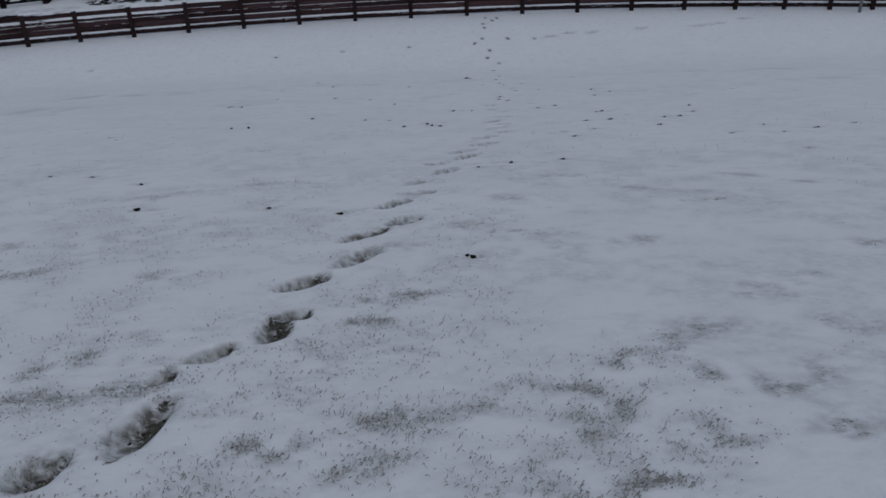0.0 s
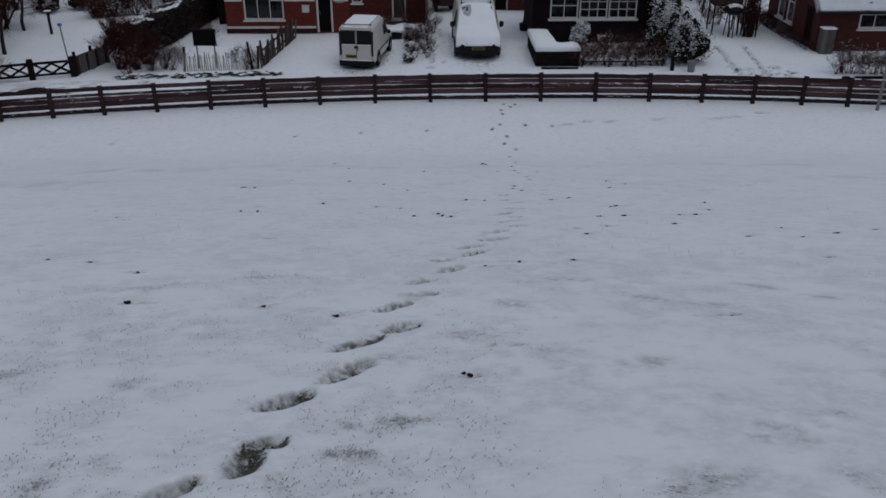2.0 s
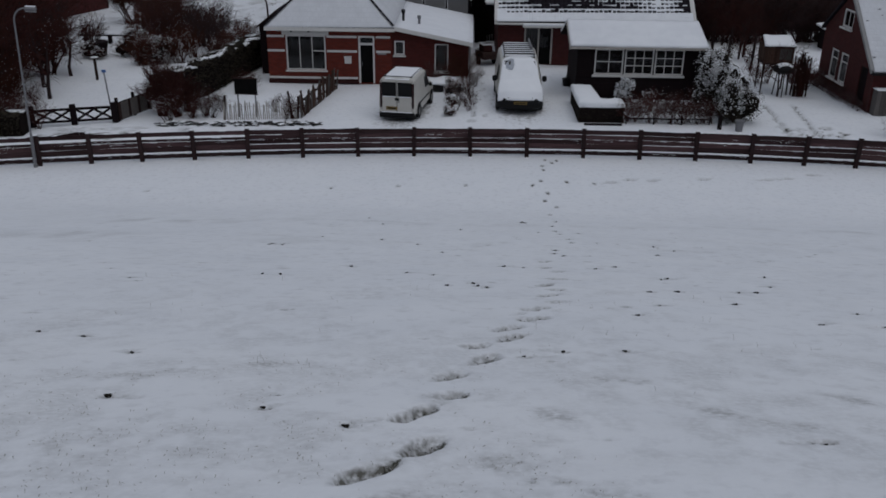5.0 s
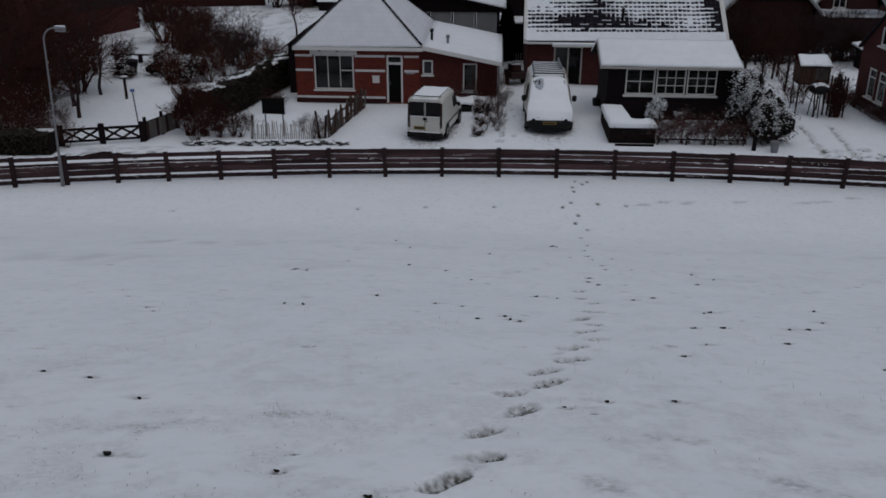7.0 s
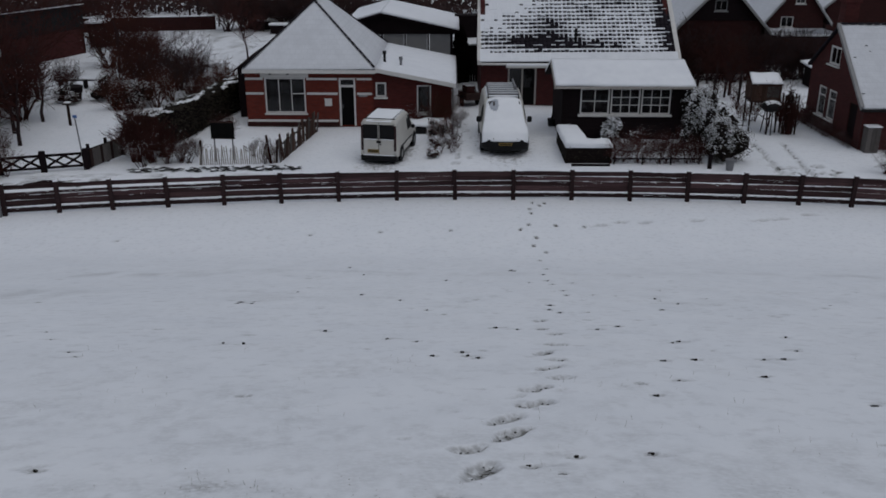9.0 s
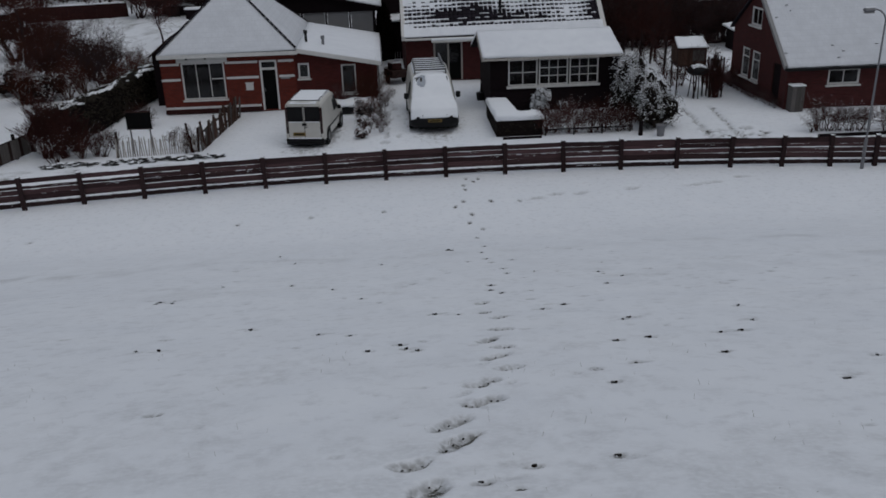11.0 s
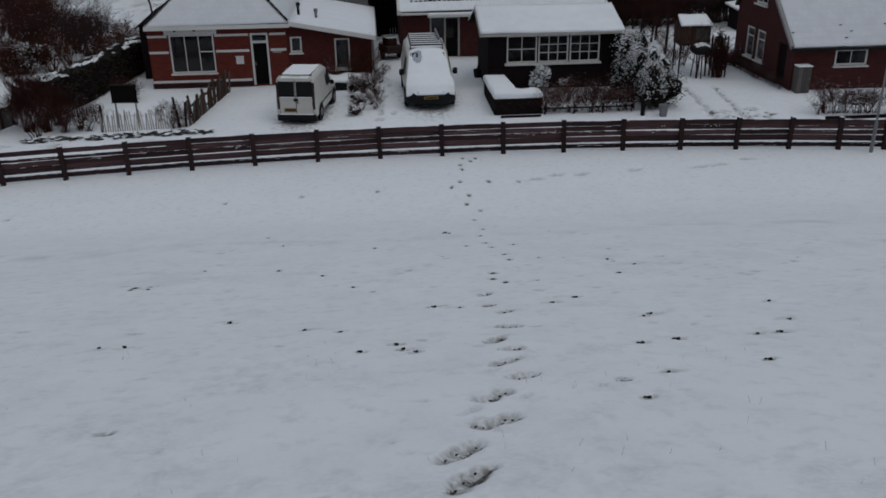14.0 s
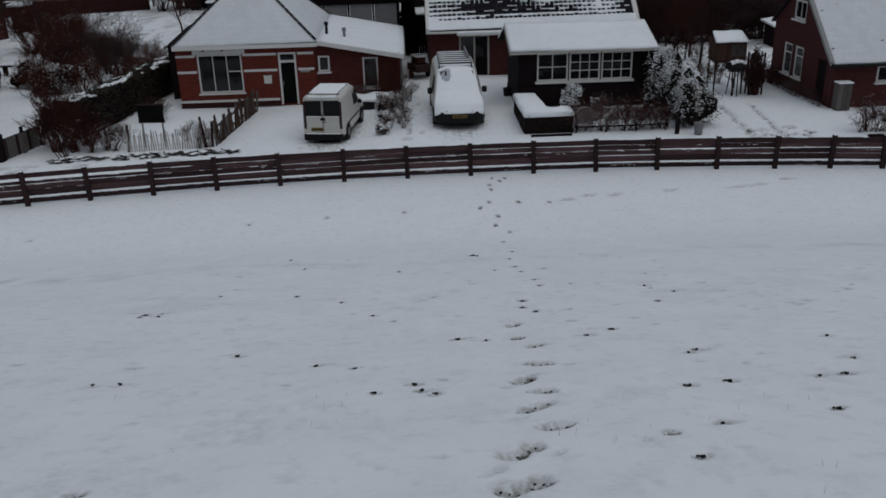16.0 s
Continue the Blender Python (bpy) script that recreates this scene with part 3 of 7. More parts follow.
for n in range(26):
    press(rnd.uniform(-0.1, 1.1), rnd.uniform(33.5, 45), 1.5, 0.5, 0.22, 0.04, rnd.uniform(0, 0.5), 0.2, rnd.uniform(0.1, 0.5))
for n in range(24):
    press(rnd.uniform(-3.5, -1.4), rnd.uniform(32.0, 33.6), rnd.uniform(0, 3), 0.3, 0.14, 0.04, rnd.uniform(0, 1.0), 0.2, rnd.uniform(0.1, 0.6))
# turf and wet ground sheltered under the vans
press(-2.3, 35.7, 1.43, 4.6, 1.7, 0.03, 0.5, 0.0, 0.9)
press(2.44, 37.3, 1.57, 5.0, 1.9, 0.03, 0.5, 0.0, 0.9)
for n in range(45):
    press(rnd.uniform(-16, -5.5), rnd.uniform(31.6, 32.4), 0.1, 0.7, 0.25, 0.04, rnd.uniform(0, 0.9), grey=0.4)
for n in range(26):
    press(rnd.uniform(-15.8, -12.6), rnd.uniform(30.6, 31.6), 0.1, rnd.uniform(0.2, 0.7), 0.25, 0.03, rnd.uniform(0.3, 1.6), 0.1, rnd.uniform(0.3, 0.9))
# stubble shows through the thin snow of the back field
SLUSH_SHADE = np.maximum(SLUSH_SHADE, np.clip((YY - 50) / 4, 0, 1) * (0.12 + 1.5 * np.clip(0.6 * lattice(XX * 1.1, YY * 0.55, 51) + 0.6 * lattice(XX * 2.6, YY * 1.3, 52) - 0.58, 0, 1)))

nx_, ny_ = len(GX), len(GY)
idx = np.arange(nx_ * ny_).reshape(ny_, nx_)
quads = np.stack([idx[:-1, :-1], idx[:-1, 1:], idx[1:, 1:], idx[1:, :-1]], -1).reshape(-1, 4)
gm = bpy.data.meshes.new("ground")
gm.from_pydata(np.stack([XX, YY, ZZ], -1).reshape(-1, 3).tolist(), [], quads.tolist())
gm.polygons.foreach_set("use_smooth", [True] * len(gm.polygons))
at = gm.attributes.new("bare", "FLOAT", "POINT")
at.data.foreach_set("value", BARE.ravel().astype(np.float32))
at = gm.attributes.new("slush_shade", "FLOAT", "POINT")
at.data.foreach_set("value", SLUSH_SHADE.ravel().astype(np.float32))
gm.materials.append(GROUND)
ground = tagged(new("ground", gm), "snow-covered grass dike slope running down to a flat strip", "ground", kind="structure")


# ---- fence along the foot of the dike ----
def fence_post_place(i):
    j = i - 9
    k = max(-8, min(8, j))
    x = 2.37 + 1.985 * k - (0.0021 if k < 0 else 0.0034) * k**3 + (j - k) * 1.6
    return x, 29.44 - 0.0065 * (x - 3.5) ** 2


field_fence = thing("field_fence", (0, 0, 0), "weathered brown wooden board fence with snow on its rails", "fence")
for i in range(-6, 22):
    x, y = fence_post_place(i)
    x2, y2 = fence_post_place(i + 1)
    ang = math.atan2(y2 - y, x2 - x)
    ln = math.hypot(x2 - x, y2 - y)
    p = part("post", boxes((-0.07, 0.07, -0.07, 0.07, -0.2, 1.06), bevel=0.012), POSTSHADEWOOD, field_fence)
    p.matrix_basis = pose(x, y, 0, random.uniform(-1.5, 1.5), random.uniform(-1.5, 1.5), math.degrees(ang))
    for k, (z0, z1) in enumerate(((0.07, 0.215), (0.275, 0.46), (0.475, 0.63), (0.648, 0.735 if x < -8.5 else 0.8), (0.83 if x < -8.5 else 0.815, 0.97))):
        # lowest board takes the darker wood: its shade is put into the colour
        b = part("board", boxes((0, ln, 0.075, 0.11, z0, z1), bevel=0.005), WOOD if k else POSTSHADEWOOD, field_fence)
        b.matrix_basis = pose(x, y, random.uniform(-0.008, 0.008), random.uniform(-3, 3), random.uniform(-0.4, 0.4), math.degrees(ang))
        # broken lines of snow caught on the upper edges
        bm = bmesh.new()
        s = 0.05
        while s < ln - 0.15:
            w = random.uniform(0.1, 0.6)
            if random.random() < (0.97, 0.1, 0.5, 0.12, 0.22)[k]:
                e = min(s + w, ln - 0.05)
                box(bm, s, e, 0.056 if k == 2 else 0.066, 0.112, z1 - 0.004, z1 + (0.009 if k in (1, 2, 3) else random.uniform(0.025, 0.045) if k == 0 else random.uniform(0.01, 0.025)), bevel=0.004)
            s += w + random.uniform(0.02, 0.2)
        # thin smears of frozen snow on the face
        for _ in range((1, 0, 1, 1, 0)[k]):
            s, w, z = random.uniform(0.1, ln - 0.5), random.uniform(0.2, 0.9), random.choice((z0 + 0.02, z1 - 0.035, (z0 + z1) / 2 + 0.02)) + random.uniform(-0.01, 0.01)
            for q in range(int(w / 0.09)):
                if random.random() < 0.6:
                    a = s + q * 0.09 + random.uniform(-0.02, 0.02)
                    box(bm, a, a + random.uniform(0.03, 0.1), 0.071, 0.076, z + random.uniform(-0.004, 0.004), z + random.uniform(0.005, 0.01))
        tagged(part("snow_line", bm, SNOW, b, "thin broken line of settled snow"), kind="stuff")
    bm = bmesh.new()
    box(bm, -0.065, 0.065, -0.065, 0.065, 1.055, 1.055 + random.uniform(0.01, 0.04), bevel=0.01)
    part("snow_cap", bm, SNOW, p)

# ---- grass blades that stick out of the snow near the crest ----
verts, faces = [], []
rg = np.random.RandomState(11)
cx, cy = rg.uniform(-2.6, 3.6, 240000), 0.15 + 6.0 * rg.rand(240000) ** 1.9
keep = rg.rand(240000) < patches(cx, cy) ** 1.2 * np.clip(1.1 - cy / 5.0, 0.0, 1) * 0.85
for x, y in zip(cx[keep], cy[keep]):
    z = float(dike(x, y))
    a, h, w = rg.uniform(0, 6.28), rg.uniform(0.004, 0.014), rg.uniform(0.0007, 0.0015)
    lx, ly = math.cos(a) * h, math.sin(a) * h
    sx, sy = -math.sin(a) * w, math.cos(a) * w
    n = len(verts)
    verts += [(x - sx, y - sy, z - 0.003), (x + sx, y + sy, z - 0.003), (x + lx * 0.6 + sx, y + ly * 0.6 + sy, z + h * 0.3 + 0.004), (x + lx, y + ly, z + h * 0.35 + 0.002)]
    faces.append((n, n + 1, n + 2, n + 3))
for _ in range(700):
    y = 3.8 + 5.5 * rg.rand() ** 2.2
    x = 0.6 + (y + 3.0) * rg.uniform(-0.5, 0.5)
    if lattice(np.array(x * 1.3), np.array(y * 1.6), 41) < 0.62:
        continue
    z, h, w = float(dike(x, y)), rg.uniform(0.012, 0.05), rg.uniform(0.0008, 0.0016)
    lx = rg.uniform(-0.5, 0.5) * h
    n = len(verts)
    verts += [(x - w, y, z - 0.01), (x + w, y, z - 0.01), (x + lx + w * 0.6, y, z + h), (x + lx - w * 0.6, y, z + h)]
    faces.append((n, n + 1, n + 2, n + 3))
bl = bpy.data.meshes.new("grass_blades")
bl.from_pydata(verts, [], faces)
bl.materials.append(BLADE)
# dark clods in the hollows
cb = bmesh.new()
bmesh.ops.create_icosphere(cb, subdivisions=2, radius=1.0)
for v in cb.verts:
    v.co *= 1 + 0.35 * noise.noise(v.co * 1.7)
clod_me = bpy.data.meshes.new("clod")
cb.to_mesh(clod_me)
cb.free()
clod_me.materials.append(SOIL)
def clod(x, y, s, sink=0.004, turn=0.0):
    link("clod", clod_me, ground, m=pose(x, y, float(dike(x, y)) - sink, -18, 0, turn) @ Matrix.Diagonal((s * 1.15, s * 0.85, s * 0.6, 1)))


for n, (x, y) in enumerate(HOLES):
    s = (0.0095 + 0.0009 * y) * (0.7 + 0.5 * ((n * 37) % 11) / 11) * (1.9 if n == 0 else 1.35 if n in (1, 2, 15, 17) else 1.0)
    clod(x, y, s, 0.002, (n * 67) % 80 - 40)
    if n % 3:
        clod(x - s * 1.3, y + s * 1.1, s * 0.6, 0.004)
    if n == 0:
        clod(x - 0.03, y + 0.03, s * 0.8, 0.002, 40)
clod(1.65, 19.8, 0.062, 0.004, 20)
clod(1.74, 19.72, 0.04, 0.004)
rs = random.Random(23)
for x, y in FAR_PRINTS + HOLES_FAR[:14]:
    s = (rs.uniform(0.012, 0.022) + 0.0004 * y) * (0.55 if y > 22 else 1.0)
    clod(x, y, s, 0.008)
for x0, y0, x1, y1 in HIGH_PRINTS + LOW_PRINTS:
    for f in (0.15, 0.45, 0.8):
        x, y = x0 + (x1 - x0) * f + rs.uniform(-0.03, 0.03), y0 + (y1 - y0) * f + rs.uniform(-0.04, 0.03)
        clod(x, y, rs.uniform(0.003, 0.006) + 0.0008 * max(0.0, y - 3), 0.034 - 0.003 * max(0.0, y - 4), rs.uniform(-20, 70))
tagged(new("grass_blades", bl), "short winter grass blades sticking out of thin snow", "grass", kind="stuff")


# ---- parts of buildings ----
def wall(parent, outline, holes, material, at, thick=0.24, name="wall", label=""):
    """A wall in its own plane: outline and rectangular holes in (x, z), outer face at y = 0."""
    bm = bmesh.new()
    edges = []
    for ring in [outline] + [[(a, c), (b, c), (b, d), (a, d)] for a, b, c, d in holes]:
        vs = [bm.verts.new((x, 0, z)) for x, z in ring]
        edges += [bm.edges.new((vs[i], vs[(i + 1) % len(vs)])) for i in range(len(vs))]
    bmesh.ops.triangle_fill(bm, edges=edges, use_beauty=True, use_dissolve=False)
    faces = list(bm.faces)
    ext = bmesh.ops.extrude_face_region(bm, geom=faces)
    bmesh.ops.translate(bm, vec=(0, thick, 0), verts=[v for v in ext["geom"] if isinstance(v, bmesh.types.BMVert)])
    bmesh.ops.recalc_face_normals(bm, faces=bm.faces)
    ob = part(name, bm, material, parent, label)
    ob.matrix_basis = at
    return ob


def window(parent, at, w, h, cols=1, rows=1, bars=None, fw=0.07, sill=0.1, frame_mat=None, label="white-painted window", inset=0.05):
    """A framed window of w by h, its lower corner at the pose; children: panes, glazing bars, sill."""
    fm = frame_mat or WHITE
    bm = boxes((0, w, inset - 0.03, inset + 0.05, 0, fw), (0, w, inset - 0.03, inset + 0.05, h - fw, h), (0, fw, inset - 0.03, inset + 0.05, fw, h - fw), (w - fw, w, inset - 0.03, inset + 0.05, fw, h - fw))
    ob = part("window", bm, fm, parent, label)
    ob.matrix_basis = at
    xs = [fw + (w - 2 * fw) * i / cols for i in range(cols + 1)]
    zs = [fw + (h - 2 * fw) * i / rows for i in range(rows + 1)]
    t = 0.016
    for x in xs[1:-1]:
        part("glazing_bar", boxes((x - t, x + t, inset - 0.015, inset + 0.03, fw, h - fw)), fm, ob)
    for z in zs[1:-1]:
        part("glazing_bar", boxes((fw, w - fw, inset - 0.012, inset + 0.027, z - t, z + t)), fm, ob)
    for x0, x1, z0, z1 in bars or ():
        part("glazing_bar", boxes((x0, x1, inset - 0.02, inset + 0.03, z0, z1)), fm, ob)
    for i in range(cols):
        for j in range(rows):
            g = part("pane", boxes((xs[i], xs[i + 1], inset + 0.005, inset + 0.013, zs[j], zs[j + 1])), GLASS, ob)
            g.visible_shadow = False
    # added panel: the dark of the unlit room is put into its colour
    part("unlit_room_panel", boxes((fw * 0.6, w - fw * 0.6, inset + 0.24, inset + 0.25, fw * 0.6, h - fw * 0.6)), UNLITROOM, ob, "dark panel standing in for the unlit room behind the glass")
    if sill:
        part("sill", boxes((-0.06, w + 0.06, -sill, inset + 0.05, -0.07, -0.005), bevel=0.008), fm, ob)
    return ob


def strip(parent, name, rows, material, at=None, label="", bevel=0.0):
    ob = part(name, boxes(*rows, bevel=bevel), material, parent, label)
    if at is not None:
        ob.matrix_basis = at
    return ob


def grid_sheet(fn, nu, nv, thick):
    """A lumpy sheet over fn(u, v) -> place, with a lower face thick below it."""
    bm = bmesh.new()
    top = [[bm.verts.new(fn(i / nu, j / nv)) for i in range(nu + 1)] for j in range(nv + 1)]
    low = [[bm.verts.new(top[j][i].co - Vector((0, 0, thick))) for i in range(nu + 1)] for j in range(nv + 1)]
    for j in range(nv):
        for i in range(nu):
            bm.faces.new((top[j][i], top[j][i + 1], top[j + 1][i + 1], top[j + 1][i]))
            bm.faces.new((low[j][i], low[j + 1][i], low[j + 1][i + 1], low[j][i + 1]))
    rim = [(0, i, 0, i + 1) for i in range(nu)] + [(nv, i + 1, nv, i) for i in range(nu)]
    rim += [(j + 1, 0, j, 0) for j in range(nv)] + [(j, nu, j + 1, nu) for j in range(nv)]
    for a, b, c, d in rim:
        bm.faces.new((top[c][d], top[a][b], low[a][b], low[c][d]))
    bmesh.ops.recalc_face_normals(bm, faces=bm.faces)
    return bm


def quad_sheet(a, b, c, d, thick, rough=0.015, nu=24, nv=10, seed=0, ragged=0.0):
    """Snow over the plane a-b-c-d (a, b the lower edge), lumpy, with a slightly ragged outline."""
    a, b, c, d = map(Vector, (a, b, c, d))

    def fn(u, v):
        uu, vv = u, v
        if ragged:
            k = noise.noise(Vector((u * 9 + seed, v * 7, seed * 3.1)))
            if v in (0.0, 1.0):
                vv = v + (k - 0.2) * ragged * (1 if v == 0 else -1)
        p = (a * (1 - uu) + b * uu) * (1 - vv) + (d * (1 - uu) + c * uu) * vv
        k = noise.noise(p * 1.7 + Vector((seed, 0, 0))) + 0.5 * noise.noise(p * 5 + Vector((seed, 0, 0)))
        return p + Vector((0, 0, thick + rough * k))

    return grid_sheet(fn, nu, nv, thick + 0.01)


ROOFSNOW = mat("roof_snow", (0.77, 0.79, 0.825), 0.75, (0.66, 0.68, 0.725), 2.2, bump=0.015, bscale=9.0, spec=0.15)


def tiled_snow():
    """Thin snow on a tiled slope: the courses print through as faint grey lines."""
    m = mat("thin_snow_on_tiles", (0.63, 0.65, 0.69), 0.78, (0.5, 0.515, 0.55), 2.2, bump=0.012, bscale=9.0, spec=0.15)
    nt, b = m.node_tree, m.node_tree.nodes["Principled BSDF"]
    N, L = nt.nodes.new, nt.links.new
    snow = b.inputs["Base Color"].links[0].from_socket
    tc, sp, cb, br, mo, nz, mu = (N("ShaderNode" + k) for k in ("TexCoord", "SeparateXYZ", "CombineXYZ", "TexBrick", "MixRGB", "TexNoise", "Math"))
    L(tc.outputs["Object"], sp.inputs[0])
    L(sp.outputs["X"], cb.inputs["X"])
    L(sp.outputs["Z"], cb.inputs["Y"])
    br.inputs["Scale"].default_value, br.inputs["Brick Width"].default_value, br.inputs["Row Height"].default_value = 1.0, 0.26, 0.19
    br.inputs["Mortar Size"].default_value, br.inputs["Mortar Smooth"].default_value = 0.02, 0.8
    L(cb.outputs[0], br.inputs["Vector"])
    nz.inputs["Scale"].default_value = 2.5
    L(tc.outputs["Object"], nz.inputs["Vector"])
    mu.operation = "MULTIPLY"
    L(nz.outputs["Fac"], mu.inputs[0])
    L(br.outputs["Fac"], mu.inputs[1])
    mo.inputs[2].default_value = (0.5, 0.515, 0.55, 1)
    L(mu.outputs[0], mo.inputs[0])
    L(snow, mo.inputs[1])
    L(mo.outputs[0], b.inputs["Base Color"])
    return m


THINSNOW = tiled_snow()


# ---- the orange brick house with a tent roof and a lean-to wing ----
house = thing("brick_house", (0, 0, 0), "orange-red brick bungalow with white bands and a snowy hipped roof", "house")
W = pose(-8.85, 40.3, 0)
wall(house, [(-0.2, 0), (5.55, 0), (5.55, 2.62), (-0.2, 2.62)], [(0.66, 2.5, 0.62, 2.22), (4.02, 4.76, 0.04, 2.22)], BRICK, W)
wall(house, [(0, 0), (3.55, 0), (3.55, 2.0), (0, 2.66)], [(0.12, 0.6, 1.36, 2.02), (1.98, 2.62, 0.62, 1.9)], BRICK4, pose(-3.3, 40.33, 0), label="brick front of the lean-to wing")
wall(house, [(0, 0), (7.4, 0), (7.4, 2.62), (0, 2.62)], [], BRICK, pose(-9.05, 48.0, 0, 0, 0, -90))
wall(house, [(0, 0), (7.4, 0), (7.4, 1.95), (0, 1.95)], [], BRICK2, pose(0.25, 40.6, 0, 0, 0, 90))
wall(house, [(0, 0), (9.1, 0), (9.1, 1.9), (0, 1.9)], [], BRICK, pose(0.25, 48.0, 0, 0, 0, 180))
for z0, z1 in ((2.12, 2.22), (1.46, 1.56), (0.22, 0.32)):
    for x0, x1 in ((-0.2, 0.6), (2.56, 3.95), (4.83, 5.5)):
        if z0 < 0.3 and x0 > 4:
            continue
        if z0 < 0.3 and x0 < 0.1:
            x1 = 2.5
        strip(house, "band", [(x0, x1, -0.02, 0.01, z0, z1)], WHITE, W, "white-painted plaster band")
strip(house, "plinth", [(-0.22, 3.98, -0.03, 0.005, 0.0, 0.2)], BRICK3, W, "dark brick plinth")
strip(house, "fascia", [(-0.22, 5.72, -0.385, -0.353, 2.47, 2.63)], WHITE, W, "white eaves board")
strip(house, "lintel", [(0.5, 2.66, -0.03, 0.01, 2.23, 2.5)], WHITE, W, "white plaster panel over the window")
for x in (0.95, 1.75):
    part("bolt", boxes((x - 0.05, x + 0.05, -0.07, -0.02, 2.36, 2.46), bevel=0.01), DARKDOOR, house).matrix_basis = W
win = window(house, pose(-8.19, 40.3, 0.62), 1.84, 1.6, 3, 1, [(1.26, 1.77, 0.86, 0.9)], 0.065, label="large white three-light window")
for x0, x1 in ((0.1, 0.5), (0.62, 1.0), (1.15, 1.5)):
    part("curtain", boxes((x0, x1 - 0.16, 0.2, 0.22, 0.1, 1.5)), NETCURTAIN, win, "grey net curtain behind the glass")
door = part("door", boxes((4.1, 4.68, 0.09, 0.14, 0.06, 1.78), bevel=0.004), DARKDOOR, house, "black-painted front door")
door.matrix_basis = W
for z0, z1 in ((0.2, 0.75), (0.9, 1.65)):
    part("door_panel", boxes((4.2, 4.36, 0.075, 0.092, z0, z1), (4.42, 4.58, 0.075, 0.092, z0, z1), bevel=0.004), DARKDOOR, door)
part("door_handle", boxes((4.14, 4.18, 0.04, 0.09, 0.85, 1.0), bevel=0.005), GALV, door)
strip(house, "door_frame", [(4.02, 4.1, 0.0, 0.16, 0.04, 2.22), (4.68, 4.76, 0.0, 0.16, 0.04, 2.22), (4.1, 4.68, 0.0, 0.16, 1.8, 1.9), (4.1, 4.68, 0.0, 0.16, 2.14, 2.22)], WHITE, W, "white door frame with fanlight")
g = strip(house, "fanlight", [(4.1, 4.68, 0.07, 0.08, 1.9, 2.14)], GLASS, W)
g.visible_shadow = False
window(house, pose(-3.18, 40.33, 1.36), 0.48, 0.66, 1, 1, label="small white square window")
window(house, pose(-1.32, 40.33, 0.62), 0.64, 1.28, 1, 1, fw=0.06, label="narrow white window")
strip(house, "notice", [(3.36, 3.68, -0.03, -0.005, 0.95, 1.25)], WHITE, W, "white notice plate", bevel=0.006)
strip(house, "notice_hood", [(3.34, 3.70, -0.05, 0.0, 1.25, 1.29)], WHITE, W)
strip(house, "name_strip", [(4.9, 5.3, -0.025, 0.0, 1.38, 1.46)], PALEPANEL, W, "pale strip beside the door")
# roof planes of tile with their snow
F, B = Vector((-6.15, 42.95, 5.30)), Vector((-6.05, 45.3, 5.30))
EL, ER = Vector((-9.05, 39.95, 2.62)), Vector((-3.15, 39.95, 2.66))
BL, BR = Vector((-9.05, 48.2, 2.62)), Vector((-3.15, 48.2, 2.66))
AR, ARB = Vector((0.45, 39.95, 1.98)), Vector((0.45, 48.2, 1.98))
roof = part("roof", slab([EL, ER, F], (0, 0, -0.12)), TILE, house, "dark tiled hipped roof under snow")
part("roof_plane", slab([ER, BR, B, F], (0, 0, -0.12)), TILE, roof)
part("roof_plane", slab([EL, F, B, BL], (0, 0, -0.12)), TILE, roof)
part("roof_plane", slab([BL, B, BR], (0, 0, -0.12)), TILE, roof)
part("roof_plane", slab([ER, AR, ARB, BR], (0, 0, -0.12)), TILE, roof)


def tri_snow(a, b, c, thick, n=26, seed=0):
    """Snow over a triangular roof plane with shallow courses of the tiles showing."""
    def fn(u, v):
        lo, hi = a.lerp(b, u), c
        p = lo.lerp(hi, v * 0.985)
        k = noise.noise(p * 1.5 + Vector((seed, 0, 0)))
        return p + Vector((0, 0, thick + 0.012 * k - (0.012 if (round(v * n) % 2) else 0)))
    return grid_sheet(fn, 30, n, thick + 0.02)


part("snow_layer", tri_snow(EL, ER, F, 0.05), THINSNOW, roof, "thin snow with tile courses showing")
part("snow_layer", quad_sheet(ER, BR, B, F, 0.055, seed=3), THINSNOW, roof)
part("snow_layer", quad_sheet(BL, EL, F, B, 0.05, seed=4), THINSNOW, roof)
part("snow_layer", quad_sheet(AR, ARB, BR, ER, 0.075, seed=5), ROOFSNOW, roof)
part("verge_board", slab([ER + Vector((0, -0.02, -0.13)), AR + Vector((0, -0.02, -0.13)), AR + Vector((0, -0.02, 0.05)), ER + Vector((0, -0.02, 0.05))], (0, 0.03, 0)), WHITE, roof, "white sloping verge board")
part("gutter", boxes((0.38, 0.5, 39.95, 48.2, 1.84, 1.94), bevel=0.02), GALV, roof)
strip(house, "downpipe", [(0.27, 0.34, 40.24, 40.31, 0.0, 1.9)], GALV)
# half-round hip tiles
tb = bmesh.new()
for s in range(6):
    a0, a1 = math.pi * s / 6, math.pi * (s + 1) / 6
    poly(tb, (0, -math.cos(a0) * 0.1, math.sin(a0) * 0.09), (0.27, -math.cos(a0) * 0.085, math.sin(a0) * 0.08), (0.27, -math.cos(a1) * 0.085, math.sin(a1) * 0.08), (0, -math.cos(a1) * 0.1, math.sin(a1) * 0.09))
bmesh.ops.recalc_face_normals(tb, faces=tb.faces)
tile_me = bpy.data.meshes.new("hip_tile")
tb.to_mesh(tile_me)
tile_me.materials.append(TILE)
